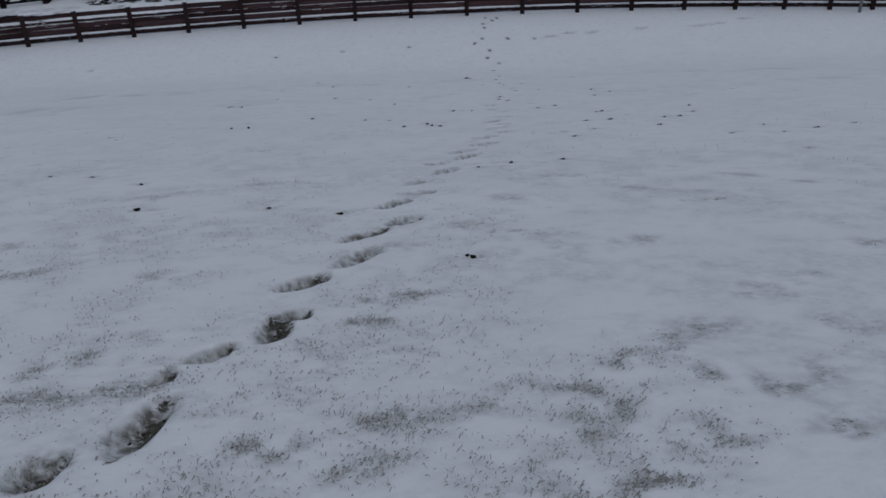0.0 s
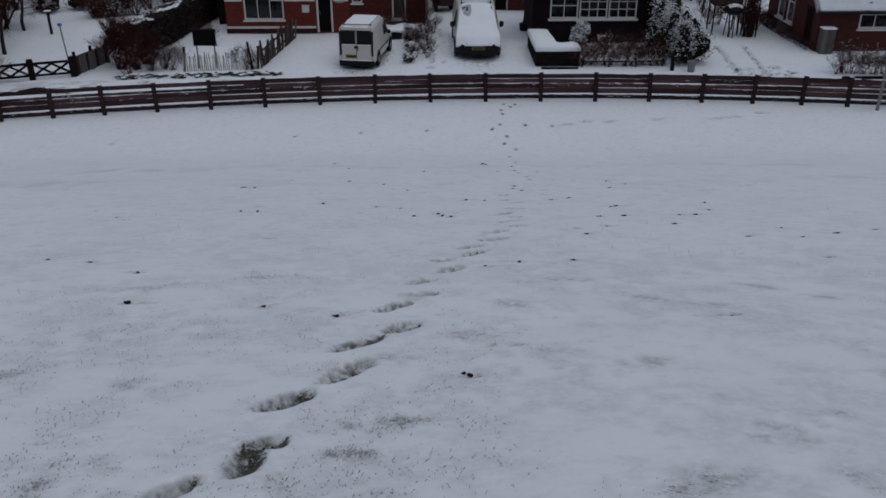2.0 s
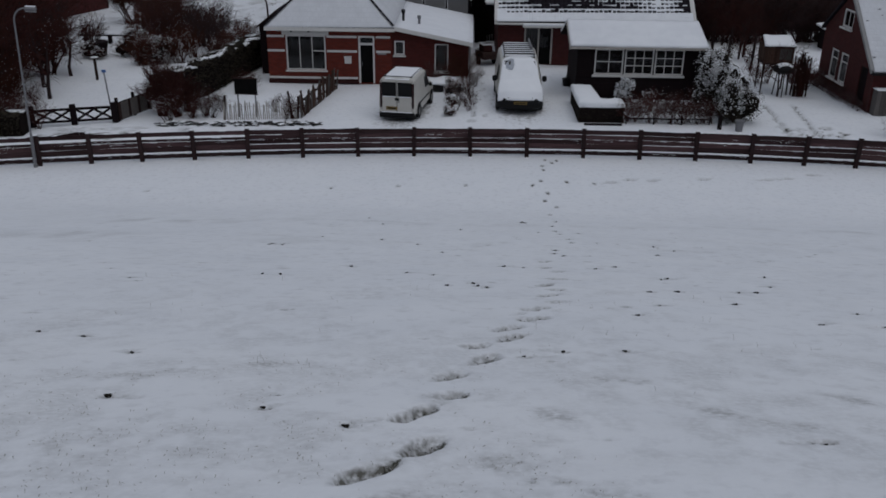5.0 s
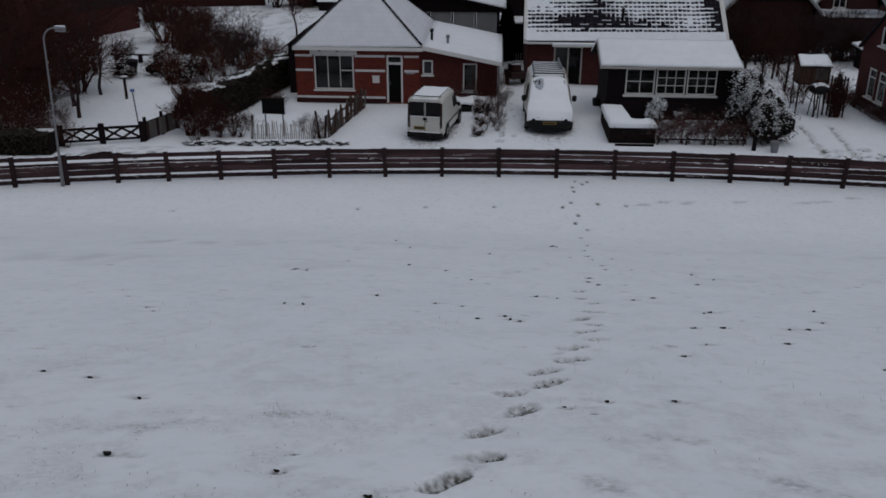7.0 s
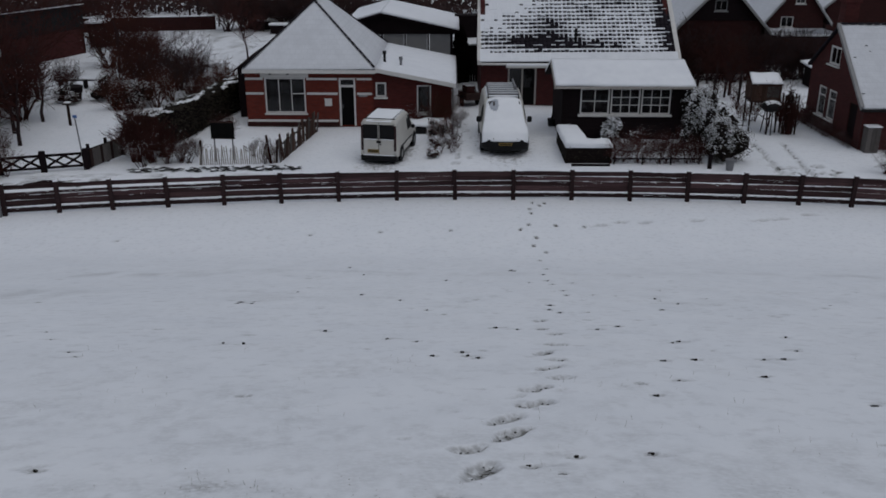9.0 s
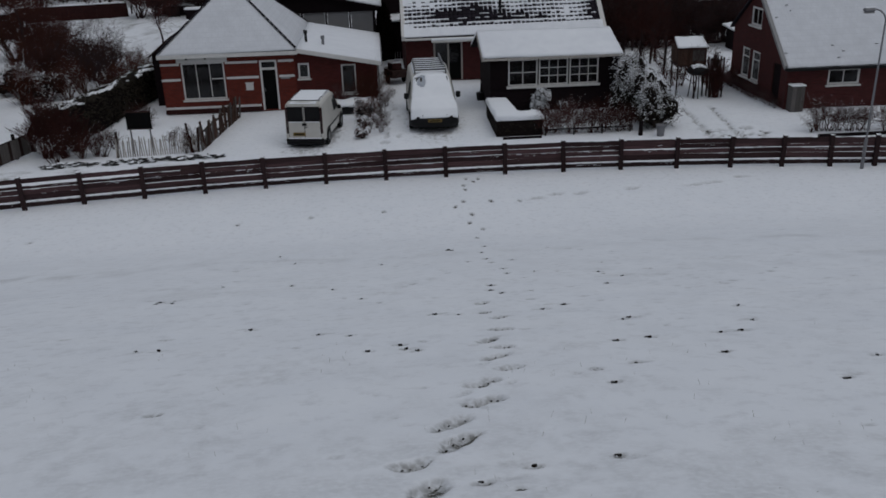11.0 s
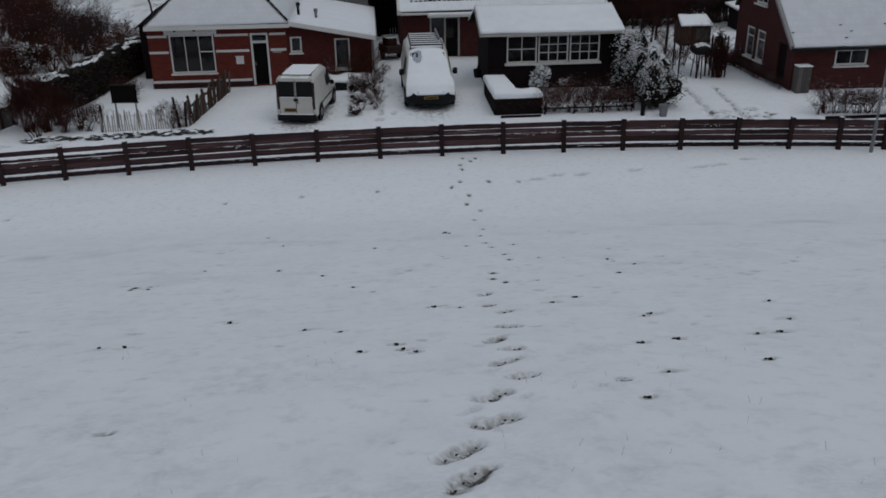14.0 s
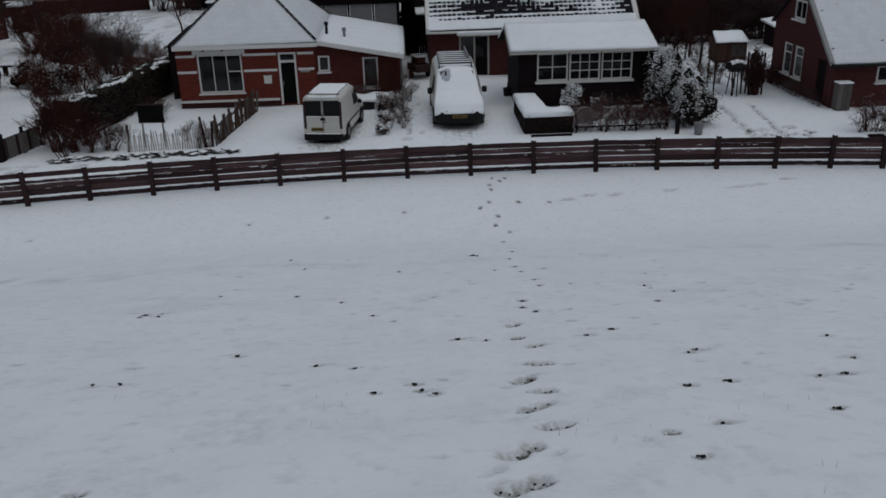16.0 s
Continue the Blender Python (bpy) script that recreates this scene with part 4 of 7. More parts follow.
for p0, p1 in ((EL, F), (ER, F), (F, B), (BR, B)):
    d = p1 - p0
    n = int(d.length / 0.3)
    q = d.to_track_quat("X", "Z").to_matrix().to_4x4()
    for i in range(n):
        link("hip_tile", tile_me, roof, m=Matrix.Translation(p0 + d * (i + 0.1) / n + Vector((0, 0, 0.06))) @ q @ Matrix.Diagonal((1.05, 0.62, 0.62, 1)))
for x, y, z, h, m_, nm in ((-2.87, 42.0, 2.55, 0.62, BLACKPLASTIC, "flue"), (-2.12, 42.0, 2.4, 0.5, GALV, "vent_pipe")):
    bm = tube(bmesh.new(), (x, y, z), (x, y, z + h), 0.06, 0.06, 8)
    tube(bm, (x, y, z + h - 0.12), (x, y, z + h + 0.02), 0.09, 0.085, 8)
    part(nm, bm, m_, roof)
lean = thing("timber_lean_to", (0, 0, 0), "dark timber lean-to with a snowy sloping roof beside the house", "shed")
part("wall", slab([(-9.82, 42.2, 0), (-8.95, 42.2, 0), (-8.95, 42.2, 2.98), (-9.82, 42.2, 2.3)], (0, 3.3, 0)), BLACKWOOD, lean)
part("roof", slab([(-9.95, 42.05, 2.28), (-8.9, 42.05, 3.1), (-8.9, 45.7, 3.1), (-9.95, 45.7, 2.28)], (0, 0, -0.08)), DARKWOOD, lean)

# ---- the house with the pantiled roof ----
h2 = thing("pantiled_house", (0, 0, 0), "dark red brick house with a pantiled roof half under snow", "house")
wall(h2, [(0, 0), (9.7, 0), (9.7, 2.1), (0, 2.1)], [(1.36, 2.8, 0.03, 1.95)], BRICK2, pose(1.72, 45.3, 0))
wall(h2, [(0, 0), (8.75, 0), (8.75, 2.35), (4.5, 6.6), (0, 2.1)], [], BRICK2, pose(1.72, 54.3, 0, 0, 0, -90))
wall(h2, [(0.25, 0), (9.0, 0), (9.0, 2.1), (4.5, 6.6), (0.25, 2.35)], [], BRICK2, pose(11.42, 45.3, 0, 0, 0, 90))
W2 = pose(1.72, 45.3, 0)
fr = strip(h2, "porch_frame", [(1.36, 1.44, -0.03, 0.1, 0.03, 1.95), (2.05, 2.13, -0.03, 0.1, 0.03, 1.95), (2.72, 2.8, -0.03, 0.1, 0.03, 1.95), (1.44, 2.72, -0.03, 0.1, 1.86, 1.95), (1.44, 2.05, -0.03, 0.1, 0.03, 0.5)], GREYWOOD, W2, "grey-painted door and side-light frame")
for x0, x1, z0 in ((1.44, 2.05, 0.5), (2.13, 2.72, 0.9)):
    g = strip(fr, "pane", [(x0, x1, 0.03, 0.04, z0, 1.86)], GLASS)
    g.visible_shadow = False
strip(fr, "door", [(2.13, 2.72, 0.03, 0.08, 0.05, 0.9)], DARKDOOR)
strip(h2, "canopy", [(1.25, 4.4, -0.55, 0.0, 1.98, 2.06)], WHITE, W2, "white flat porch canopy")
strip(h2, "canopy_snow", [(1.25, 4.4, -0.55, -0.05, 2.062, 2.16)], SNOW, W2, bevel=0.02)
R0, R1 = Vector((1.66, 44.98, 2.2)), Vector((11.5, 44.98, 2.3))
R2, R3 = Vector((11.5, 49.8, 6.05)), Vector((1.75, 49.8, 5.95))
r2 = part("roof", slab([R0, R1, R2, R3], (0, 0.08, -0.14)), TILE, h2, "dark pantiled roof slope")
part("roof_plane", slab([R3, R2, R2 + Vector((0, 4.8, -3.8)), R3 + Vector((0, 4.8, -3.8))], (0, 0, -0.14)), TILE, r2)
part("verge_board", slab([R0 + Vector((-0.14, 0, -0.12)), R0 + Vector((0.06, 0, -0.12)), R3 + Vector((0.06, 0, -0.12)), R3 + Vector((-0.14, 0, -0.12))], (0, 0, 0.24)), WHITE, r2, "white verge board")
part("verge_board", slab([R1 + Vector((-0.06, 0, -0.12)), R1 + Vector((0.16, 0, -0.12)), R2 + Vector((0.16, 0, -0.12)), R2 + Vector((-0.06, 0, -0.12))], (0, 0, 0.24)), WHITE, r2, "white verge board")
part("gutter", boxes((1.66, 11.5, 44.85, 44.97, 2.08, 2.18), bevel=0.02), WHITE, r2)
part("flue", tube(bmesh.new(), (6.5, 46.0, 2.9), (6.5, 46.0, 3.75), 0.07, 0.07, 8), BLACKPLASTIC, r2)
# pantiles: an S-shaped tile, its lower rim open to view, with pillows of snow that leave the rims dark
NC, NR = 44, 22
eu, ev = (R1 - R0) / NC, (R3 - R0) / NR
nrm = eu.cross(ev).normalized()
pb = bmesh.new()
prof = [(0.0, 0.0), (0.25, 0.035), (0.5, 0.05), (0.75, 0.03), (1.0, 0.0)]
for (a, ha), (b, hb) in zip(prof, prof[1:]):
    lu, lv = eu.length, ev.length
    q = [pb.verts.new(p) for p in ((a * lu, 0, ha + 0.03), (b * lu, 0, hb + 0.03), (b * lu, lv * 1.05, hb), (a * lu, lv * 1.05, ha), (a * lu, 0, 0), (b * lu, 0, 0))]
    pb.faces.new((q[0], q[1], q[2], q[3]))
    pb.faces.new((q[4], q[5], q[1], q[0]))
pan_me = bpy.data.meshes.new("pantile")
pb.to_mesh(pan_me)
pan_me.materials.append(TILE)
base = Matrix((eu.normalized(), ev.normalized(), nrm)).transposed().to_4x4()
rest_v, rest_f, sn = [], [], bmesh.new()
count = 0
for j in range(NR):
    for i in range(NC):
        o = R0 + eu * i + ev * j + nrm * 0.005
        mt = Matrix.Translation(o) @ base
        if 1 <= j <= 9 and count < 300:
            link("pantile", pan_me, r2, m=mt)
            count += 1
        else:
            n = len(rest_v)
            rest_v += [tuple(mt @ v.co) for v in pan_me.vertices]
            rest_f += [tuple(n + k for k in p.vertices) for p in pan_me.polygons]
        u, v = i / NC, j / NR
        k = noise.noise(Vector((u * 6.5, v * 5.5, 2.2))) * 0.4 + noise.noise(Vector((u * 21, v * 15, 6.1))) * 0.3 + random.uniform(-0.22, 0.22)
        g = lambda cu, su, cv, sv: math.exp(-(((u - cu) / su) ** 2 + ((v - cv) / sv) ** 2))
        thin = 0.95 * g(0.24, 0.26, 0.2, 0.085) + 0.65 * g(0.52, 0.26, 0.14, 0.08) + 0.6 * g(0.33, 0.15, 0.4, 0.12) + 0.5 * g(0.62, 0.32, 0.68, 0.2) + 1.05 * g(0.98, 0.075, 0.4, 0.5) + 0.3 * g(0.68, 0.25, 0.32, 0.2) - 0.2
        if v < 0.05:
            thin -= 0.5
        t = 1.5 * thin + 0.95 * k + 0.16
        lu, lv = eu.length, ev.length
        if t < -0.02:
            box(sn, -0.015, lu + 0.015, -0.02, lv * 1.02, 0.03, 0.09 + 0.02 * random.random(), bevel=0.012, m=mt)
            continue
        gap = lv * min(0.88, 0.4 + 0.42 * max(0.0, t) + random.uniform(-0.14, 0.12))
        if t < 0.98 or random.random() < 0.25:
            box(sn, -0.01, lu + 0.01, gap, lv * 1.02, 0.03, 0.08 + 0.015 * random.random(), bevel=0.012, m=mt)
        if t < 0.92:
            wv = lu * max(0.1, 0.38 - 0.34 * t) * random.uniform(0.3, 1.35)
            box(sn, -wv * 0.6, wv * 0.6, -0.01, gap + 0.02, 0.0, 0.065, bevel=0.012, m=mt)
me = bpy.data.meshes.new("pantile_field")
me.from_pydata(rest_v, [], rest_f)
me.materials.append(TILE)
tagged(link("pantile_field", me, r2), kind="stuff")
tagged(part("snow_pillow", sn, ROOFSNOW, r2, "patchy snow lying on the pantiles"), kind="stuff")

# ---- black timber garden room in front of it ----
gr = thing("garden_room", (0, 0, 0), "black timber garden room with white windows and snowy roof", "garden room")
GW = pose(4.98, 38.1, 0)
wall(gr, [(0, 0), (5.5, 0), (5.5, 2.28), (0, 2.28)], [(0.76, 2.0, 1.1, 2.2), (2.06, 3.3, 1.1, 2.2), (3.36, 4.6, 1.1, 2.2)], BLACKWOOD, GW, 0.16)
for n in range(13):
    z = 0.05 + n * 0.17
    if z < 1.0:
        strip(gr, "weatherboard", [(-0.02, 5.52, -0.03, -0.002, z, z + 0.15)], BLACKWOOD, GW, bevel=0.006)
wall(gr, [(0, 0), (3.4, 0), (3.4, 2.25), (2.0, 2.95), (0, 2.2)], [], BLACKWOOD, pose(4.98, 41.6, 0, 0, 0, -90), 0.16)
wall(gr, [(0, 0), (3.4, 0), (3.4, 2.2), (1.5, 2.95), (0, 2.25)], [], BLACKWOOD, pose(10.48, 38.2, 0, 0, 0, 90), 0.16)
wall(gr, [(0, 0), (5.5, 0), (5.5, 2.2), (0, 2.2)], [], BLACKWOOD, pose(10.48, 41.7, 0, 0, 0, 180), 0.16)
for k, x in enumerate((0.76, 2.06, 3.36)):
    window(gr, pose(4.98 + x, 38.1, 1.1), 1.24, 1.1, 2 if k == 0 else 3, 2 if k == 0 else 3, fw=0.055, sill=0, inset=0.02, label="white multi-paned window")
strip(gr, "window_sill", [(0.68, 4.68, -0.12, 0.02, 1.0, 1.09)], WHITE, GW, "long white sill", bevel=0.01)
A0, A1 = Vector((4.62, 37.78, 2.36)), Vector((10.52, 37.78, 2.32))
A2, A3 = Vector((10.44, 39.8, 3.08)), Vector((4.6, 39.6, 3.14))
ro = part("roof", slab([A0, A1, A2, A3], (0, 0.05, -0.1)), BLACKWOOD, gr, "felt roof under thick snow")
part("roof_plane", slab([A3, A2, A2 + Vector((0, 2.4, -0.9)), A3 + Vector((0, 2.4, -0.9))], (0, 0, -0.1)), BLACKWOOD, ro)
part("snow_layer", quad_sheet(A0, A1, A2, A3, 0.08, 0.014, 48, 14, 8, 0.02), ROOFSNOW, ro, "thick even snow")
part("snow_layer", quad_sheet(A3, A2, A2 + Vector((0, 2.4, -0.9)), A3 + Vector((0, 2.4, -0.9)), 0.1, seed=9), ROOFSNOW, ro)
part("barge_board", slab([A0 + Vector((-0.03, 0, -0.16)), A3 + Vector((-0.03, 0, -0.16)), A3 + Vector((-0.03, 0, 0.02)), A0 + Vector((-0.03, 0, 0.02))], (0.03, 0, 0)), GREYWOOD, ro, "pale barge board")
part("fascia", boxes((4.62, 10.52, 37.74, 37.77, 2.24, 2.33)), GREYWOOD, ro)

# ---- the red brick house with the long low roof ----
h3 = thing("red_brick_house", (0, 0, 0), "dark red brick house with long snowy roof and white windows", "house")
wall(h3, [(0, 0), (12, 0), (12, 1.85), (0, 1.85)], [(1.74, 3.1, 0.98, 1.64)], BRICK2, pose(17.0, 36.3, 0))
wall(h3, [(1.7, 0), (7.05, 0), (7.05, 2.0), (3.9, 4.55), (1.7, 2.86)], [(2.65, 3.45, 0.6, 1.9), (3.75, 4.55, 0.6, 1.9), (3.25, 4.35, 2.95, 3.75), (5.95, 6.7, 0.03, 1.75)], BRICK2, pose(17.0, 43.6, 0, 0, 0, -90))
wall(h3, [(0.54, 0), (5.9, 0), (5.9, 2.86), (3.7, 4.55), (0.54, 2.0)], [], BRICK2, pose(29.0, 36.0, 0, 0, 0, 90))
wall(h3, [(0, 0), (12, 0), (12, 2.84), (0, 2.84)], [], BRICK2, pose(29.0, 42.14, 0, 0, 0, 180))
GL = lambda y, z: pose(17.0, y, z, 0, 0, -90)
window(h3, GL(40.95, 0.6), 0.8, 1.3, 1, 1, [(0.07, 0.73, 0.88, 0.93)], fw=0.08, label="tall white gable window")
window(h3, GL(39.85, 0.6), 0.8, 1.3, 1, 1, [(0.07, 0.73, 0.88, 0.93)], fw=0.08, label="tall white gable window")
window(h3, GL(40.35, 2.95), 1.1, 0.8, 2, 1, fw=0.09, label="white attic window")
sd = part("door", boxes((0.02, 0.73, 0.06, 0.1, 0, 1.7), bevel=0.006), BLACKWOOD, h3, "black boarded side door")
sd.matrix_basis = GL(37.65, 0.03)
fr = part("door_frame", boxes((0, 0.03, 0.03, 0.12, 0, 1.72), (0.72, 0.75, 0.03, 0.12, 0, 1.72), (0.03, 0.72, 0.03, 0.12, 1.69, 1.72)), DARKWOOD, h3)
fr.matrix_basis = GL(37.65, 0.03)
window(h3, pose(18.74, 36.3, 0.98), 1.36, 0.66, 2, 1, fw=0.08, label="white two-light window")
L0, L1, L2, L3 = Vector((16.78, 36.08, 1.78)), Vector((29.2, 36.08, 1.78)), Vector((29.2, 39.7, 4.66)), Vector((16.86, 39.7, 4.66))
r3 = part("roof", slab([L0, L1, L2, L3], (0, 0.05, -0.12)), TILE, h3, "tiled roof under snow")
part("roof_plane", slab([L3, L2, L2 + Vector((0, 2.6, -1.99)), L3 + Vector((0, 2.6, -1.99))], (0, 0, -0.12)), TILE, r3)


def coursed(a, b, c, d, rows, cols, seed):
    """Snow on a tiled slope: the tile courses print through as shallow steps, broken here and there."""
    a, b, c, d = map(Vector, (a, b, c, d))

    def fn(u, v):
        p = (a * (1 - u) + b * u) * (1 - v) + (d * (1 - u) + c * u) * v
        k = noise.noise(p * 1.3 + Vector((seed, 0, 0)))
        s = 0.016 if round(v * rows * 3) % 3 == 0 else 0.0
        return p + Vector((0, 0, 0.05 + 0.012 * k - s * (0.5 + noise.noise(p * 2.5))))
    return grid_sheet(fn, cols, rows * 3, 0.06)


part("snow_layer", coursed(L0, L1, L2, L3, 14, 60, 2), THINSNOW, r3, "snow with tile courses showing")
lip, rl3 = bmesh.new(), random.Random(17)
for n in range(22):
    u, k = rl3.random() ** 1.5 * 0.8, rl3.randrange(1, 14)
    p = (L0 * (1 - u) + L1 * u) * (1 - k / 14) + (L3 * (1 - u) + L2 * u) * (k / 14)
    w = rl3.uniform(0.03, 0.14)
    box(lip, p.x, p.x + w, p.y - 0.012, p.y + 0.01, p.z + 0.09, p.z + 0.116)
tagged(part("tile_lip", lip, TILE, r3, "dark tile edges showing through the snow"), kind="stuff")
part("verge_tiles", slab([L0 + Vector((-0.05, 0, -0.06)), L0 + Vector((0.1, 0, -0.06)), L3 + Vector((0.1, 0, -0.06)), L3 + Vector((-0.05, 0, -0.06))], (0, 0, 0.16)), PALEPANEL, r3, "pale verge")
part("gutter", boxes((16.78, 29.2, 35.95, 36.07, 1.66, 1.77), bevel=0.02), BLACKPLASTIC, r3)
for n in range(36):
    x = 17.0 + n * 0.34
    link("ridge_tile", tile_me, r3, m=pose(x, 39.7, 4.69, 0, 0, 0))
part("chimney", boxes((17.3, 17.9, 40.2, 40.8, 4.1, 5.7), (17.25, 17.95, 40.15, 40.85, 5.55, 5.68)), BRICK2, r3)
cup = thing("meter_cupboard", (17.36, 36.06, 0), "grey weathered wooden cupboard against a brick wall", "cupboard")
part("body", boxes((-0.27, 0.27, -0.2, 0.22, 0, 1.06), bevel=0.01), DULLWOOD, cup)
for x in (-0.178, 0.0, 0.178):
    part("slat", boxes((x - 0.084, x + 0.084, -0.225, -0.2, 0.05, 1.02), bevel=0.005), DULLWOOD, cup)
part("snow_cap", boxes((-0.3, 0.3, -0.24, 0.22, 1.06, 1.11), bevel=0.02), SNOW, cup)

# ---- carport barn behind the orange house ----
barn = thing("carport_barn", (0, 0, 0), "dark timber barn with pale panels and a snowy gable roof", "barn")
part("wall", boxes((-5.2, 0.3, 50.2, 50.4, 0, 1.75)), BRICK3, barn)
part("gable", slab([(-5.3, 50.1, 2.95), (0.45, 50.1, 2.95), (0.45, 50.1, 3.15), (-3.65, 50.1, 4.0), (-5.3, 50.1, 3.6)], (0, 0.15, 0)), BLACKWOOD, barn, "black boarded gable")
for n in range(5):
    x = -4.9 + n * 1.28
    part("post", boxes((x - 0.05, x + 0.05, 50.12, 50.26, 1.75, 2.95)), BLACKWOOD, barn)
    if n < 4:
        part("panel", boxes((x + 0.07, x + 1.21, 50.2, 50.24, 1.75, 2.95)), PALEPANEL, barn, "pale translucent panel")
part("side_wall", boxes((0.15, 0.3, 50.4, 57, 0, 3.0)), BLACKWOOD, barn)
K0, K1, K2 = Vector((-5.6, 49.8, 3.55)), Vector((-3.65, 49.8, 4.1)), Vector((0.65, 49.8, 3.2))
bd = Vector((0, 7.5, 0))
rb = part("roof", slab([K0, K1, K1 + bd, K0 + bd], (0, 0, -0.12)), BLACKWOOD, barn)
part("roof_plane", slab([K1, K2, K2 + bd, K1 + bd], (0, 0, -0.12)), BLACKWOOD, rb)
part("snow_layer", quad_sheet(K0, K1, K1 + bd, K0 + bd, 0.1, seed=11), ROOFSNOW, rb, "thick snow")
part("snow_layer", quad_sheet(K1, K2, K2 + bd, K1 + bd, 0.1, seed=12), ROOFSNOW, rb)


# ---- far houses ----
def gable_house(name, x0, x1, y, depth, eave, peak, m_wall, m_gable, label, wins=(), split=None):
    h = thing(name, (0, 0, 0), label, "house", "houses behind the gardens")
    mid, w = (x1 - x0) / 2, x1 - x0
    z = split or eave
    holes = [(a, a + c, b, b + d) for a, b, c, d in wins]
    wall(h, [(0, 0), (w, 0), (w, eave), (mid, peak), (0, eave)], holes, m_wall, pose(x0, y, 0))
    if split:
        k = (split - eave) / (peak - eave)
        lo, hi = mid * k, w - mid * k
        wall(h, [(lo - 0.02, z), (hi + 0.02, z), (mid, peak + 0.02)], [q for q in holes if q[2] > z], m_gable, pose(x0, y - 0.05, 0), 0.045, "gable_boarding", "black boarded gable")
    for a, b, c, d in wins:
        window(h, pose(x0 + a, y, b), c, d, 2, 1, fw=0.06, sill=0.08, frame_mat=PALEPANEL if split else WHITE, label="pale framed window")
    for sx in (-1, 1):
        wall(h, [(0, 0), (depth, 0), (depth, eave), (0, eave)], [], m_wall, pose(x0 if sx < 0 else x1, y + depth if sx < 0 else y, 0, 0, 0, -90 if sx < 0 else 90))
        xe, k = (x0 - 0.3, -0.3) if sx < 0 else (x1 + 0.3, 0.3)
        e0, p0 = Vector((xe, y - 0.35, eave - 0.3 * (peak - eave) / mid)), Vector((x0 + mid, y - 0.35, peak + 0.05))
        dv = Vector((0, depth + 0.7, 0))
        r = part("roof", slab([e0, p0, p0 + dv, e0 + dv] if sx < 0 else [p0, e0, e0 + dv, p0 + dv], (0, 0, -0.14)), TILE, h)
        part("snow_layer", quad_sheet(e0, p0, p0 + dv, e0 + dv, 0.06, seed=x0 + sx), THINSNOW, r, "settled snow")
        part("barge_board", slab([e0 + Vector((0, -0.02, -0.2)), p0 + Vector((0, -0.02, -0.2)), p0 + Vector((0, -0.02, 0.0)), e0 + Vector((0, -0.02, 0.0))], (0, 0.03, 0)), PALEPANEL, r, "pale barge board")
    return h


gable_house("dark_gable_house", 13.75, 19.1, 55.0, 9, 2.85, 5.6, BRICK3, BLACKWOOD, "sooty brick house with a black boarded gable", [(2.2, 3.75, 0.75, 0.62)], 3.2)
gable_house("far_brick_house", 22.9, 27.3, 66.0, 9, 2.2, 4.9, BRICK3, BRICK3, "brown brick gabled house with white windows", [(1.1, 1.55, 0.9, 0.75), (2.0, 3.2, 0.7, 0.6)])
gable_house("far_row_house", 29.5, 35.5, 72.0, 9, 2.6, 5.2, BRICK3, BRICK3, "distant brick house under snow", [(1.2, 1.2, 1.0, 0.9)])
out = thing("flat_outbuilding", (0, 0, 0), "low outbuilding with a snow-covered flat roof", "outbuilding")
part("wall", boxes((21.9, 26.0, 60.5, 63.5, 0, 1.5)), BRICK3, out)
part("roof", boxes((21.7, 26.2, 60.2, 63.7, 1.5, 1.62)), BLACKWOOD, out)
part("snow_layer", boxes((21.7, 26.2, 60.2, 63.7, 1.62, 1.74), bevel=0.03), SNOW, out)
gate_shed = thing("snowy_hen_house", (0, 0, 0), "small shed with a snowy sloping roof", "shed")
part("wall", boxes((20.4, 22.0, 50.0, 51.5, 0, 1.2)), BLACKWOOD, gate_shed)
part("roof", slab([(20.2, 49.8, 1.15), (22.2, 49.8, 1.4), (22.2, 51.7, 1.5), (20.2, 51.7, 1.25)], (0, 0, 0.09)), SNOW, gate_shed)

# ---- long brick building and walls at the left back ----
lb = thing("long_brick_shed", (-25.4, 62.8, 0), "long shed, brick below and grey-green boards above, snowy roof", "shed", rz=71)
wall(lb, [(-12, 0), (0, 0), (0, 1.75), (-12, 1.75)], [], BRICK2, pose(0, 0, 0), 0.24)
wall(lb, [(0, 0), (5, 0), (5, 1.75), (0, 1.75)], [], BRICK3, pose(0, 0, 0, 0, 0, 90), 0.24)
for n in range(40):
    x = -12.1 + n * 0.305
    part("cladding_board", boxes((x, x + 0.29, -0.06, 0.0, 1.7, 3.3 + 0.01 * (n % 3)), bevel=0.01), GREYGREEN, lb)
part("end_cladding", slab([(0.0, -0.04, 1.7), (0.0, 5.0, 1.7), (0.0, 5.0, 2.5), (0.0, -0.04, 3.3)], (0.06, 0, 0)), GREYGREEN, lb)
rl = part("roof", slab([(-12.2, -0.2, 3.3), (0.2, -0.2, 3.3), (0.2, 5.1, 2.5), (-12.2, 5.1, 2.5)], (0, 0, -0.1)), GREYGREEN, lb, "felt roof falling away to the back, under snow")
part("snow_layer", quad_sheet((-12.2, -0.15, 3.3), (0.2, -0.15, 3.3), (0.2, 5.1, 2.5), (-12.2, 5.1, 2.5), 0.06, seed=3), SNOW, rl)
gw = thing("garden_wall", (-27.0, 74.9, 0), "long dark brick garden wall with snow along its top", "wall", rz=12)
part("wall", boxes((-5, 7.4, 0.0, 0.3, 0, 1.12)), BRICK3, gw)
for n in range(12):
    x = -4.8 + n * 1.08
    part("buttress", boxes((x - 0.12, x + 0.12, -0.1, 0.0, 0, 0.95 + 0.05 * (n % 2)), bevel=0.02), BRICK3, gw)
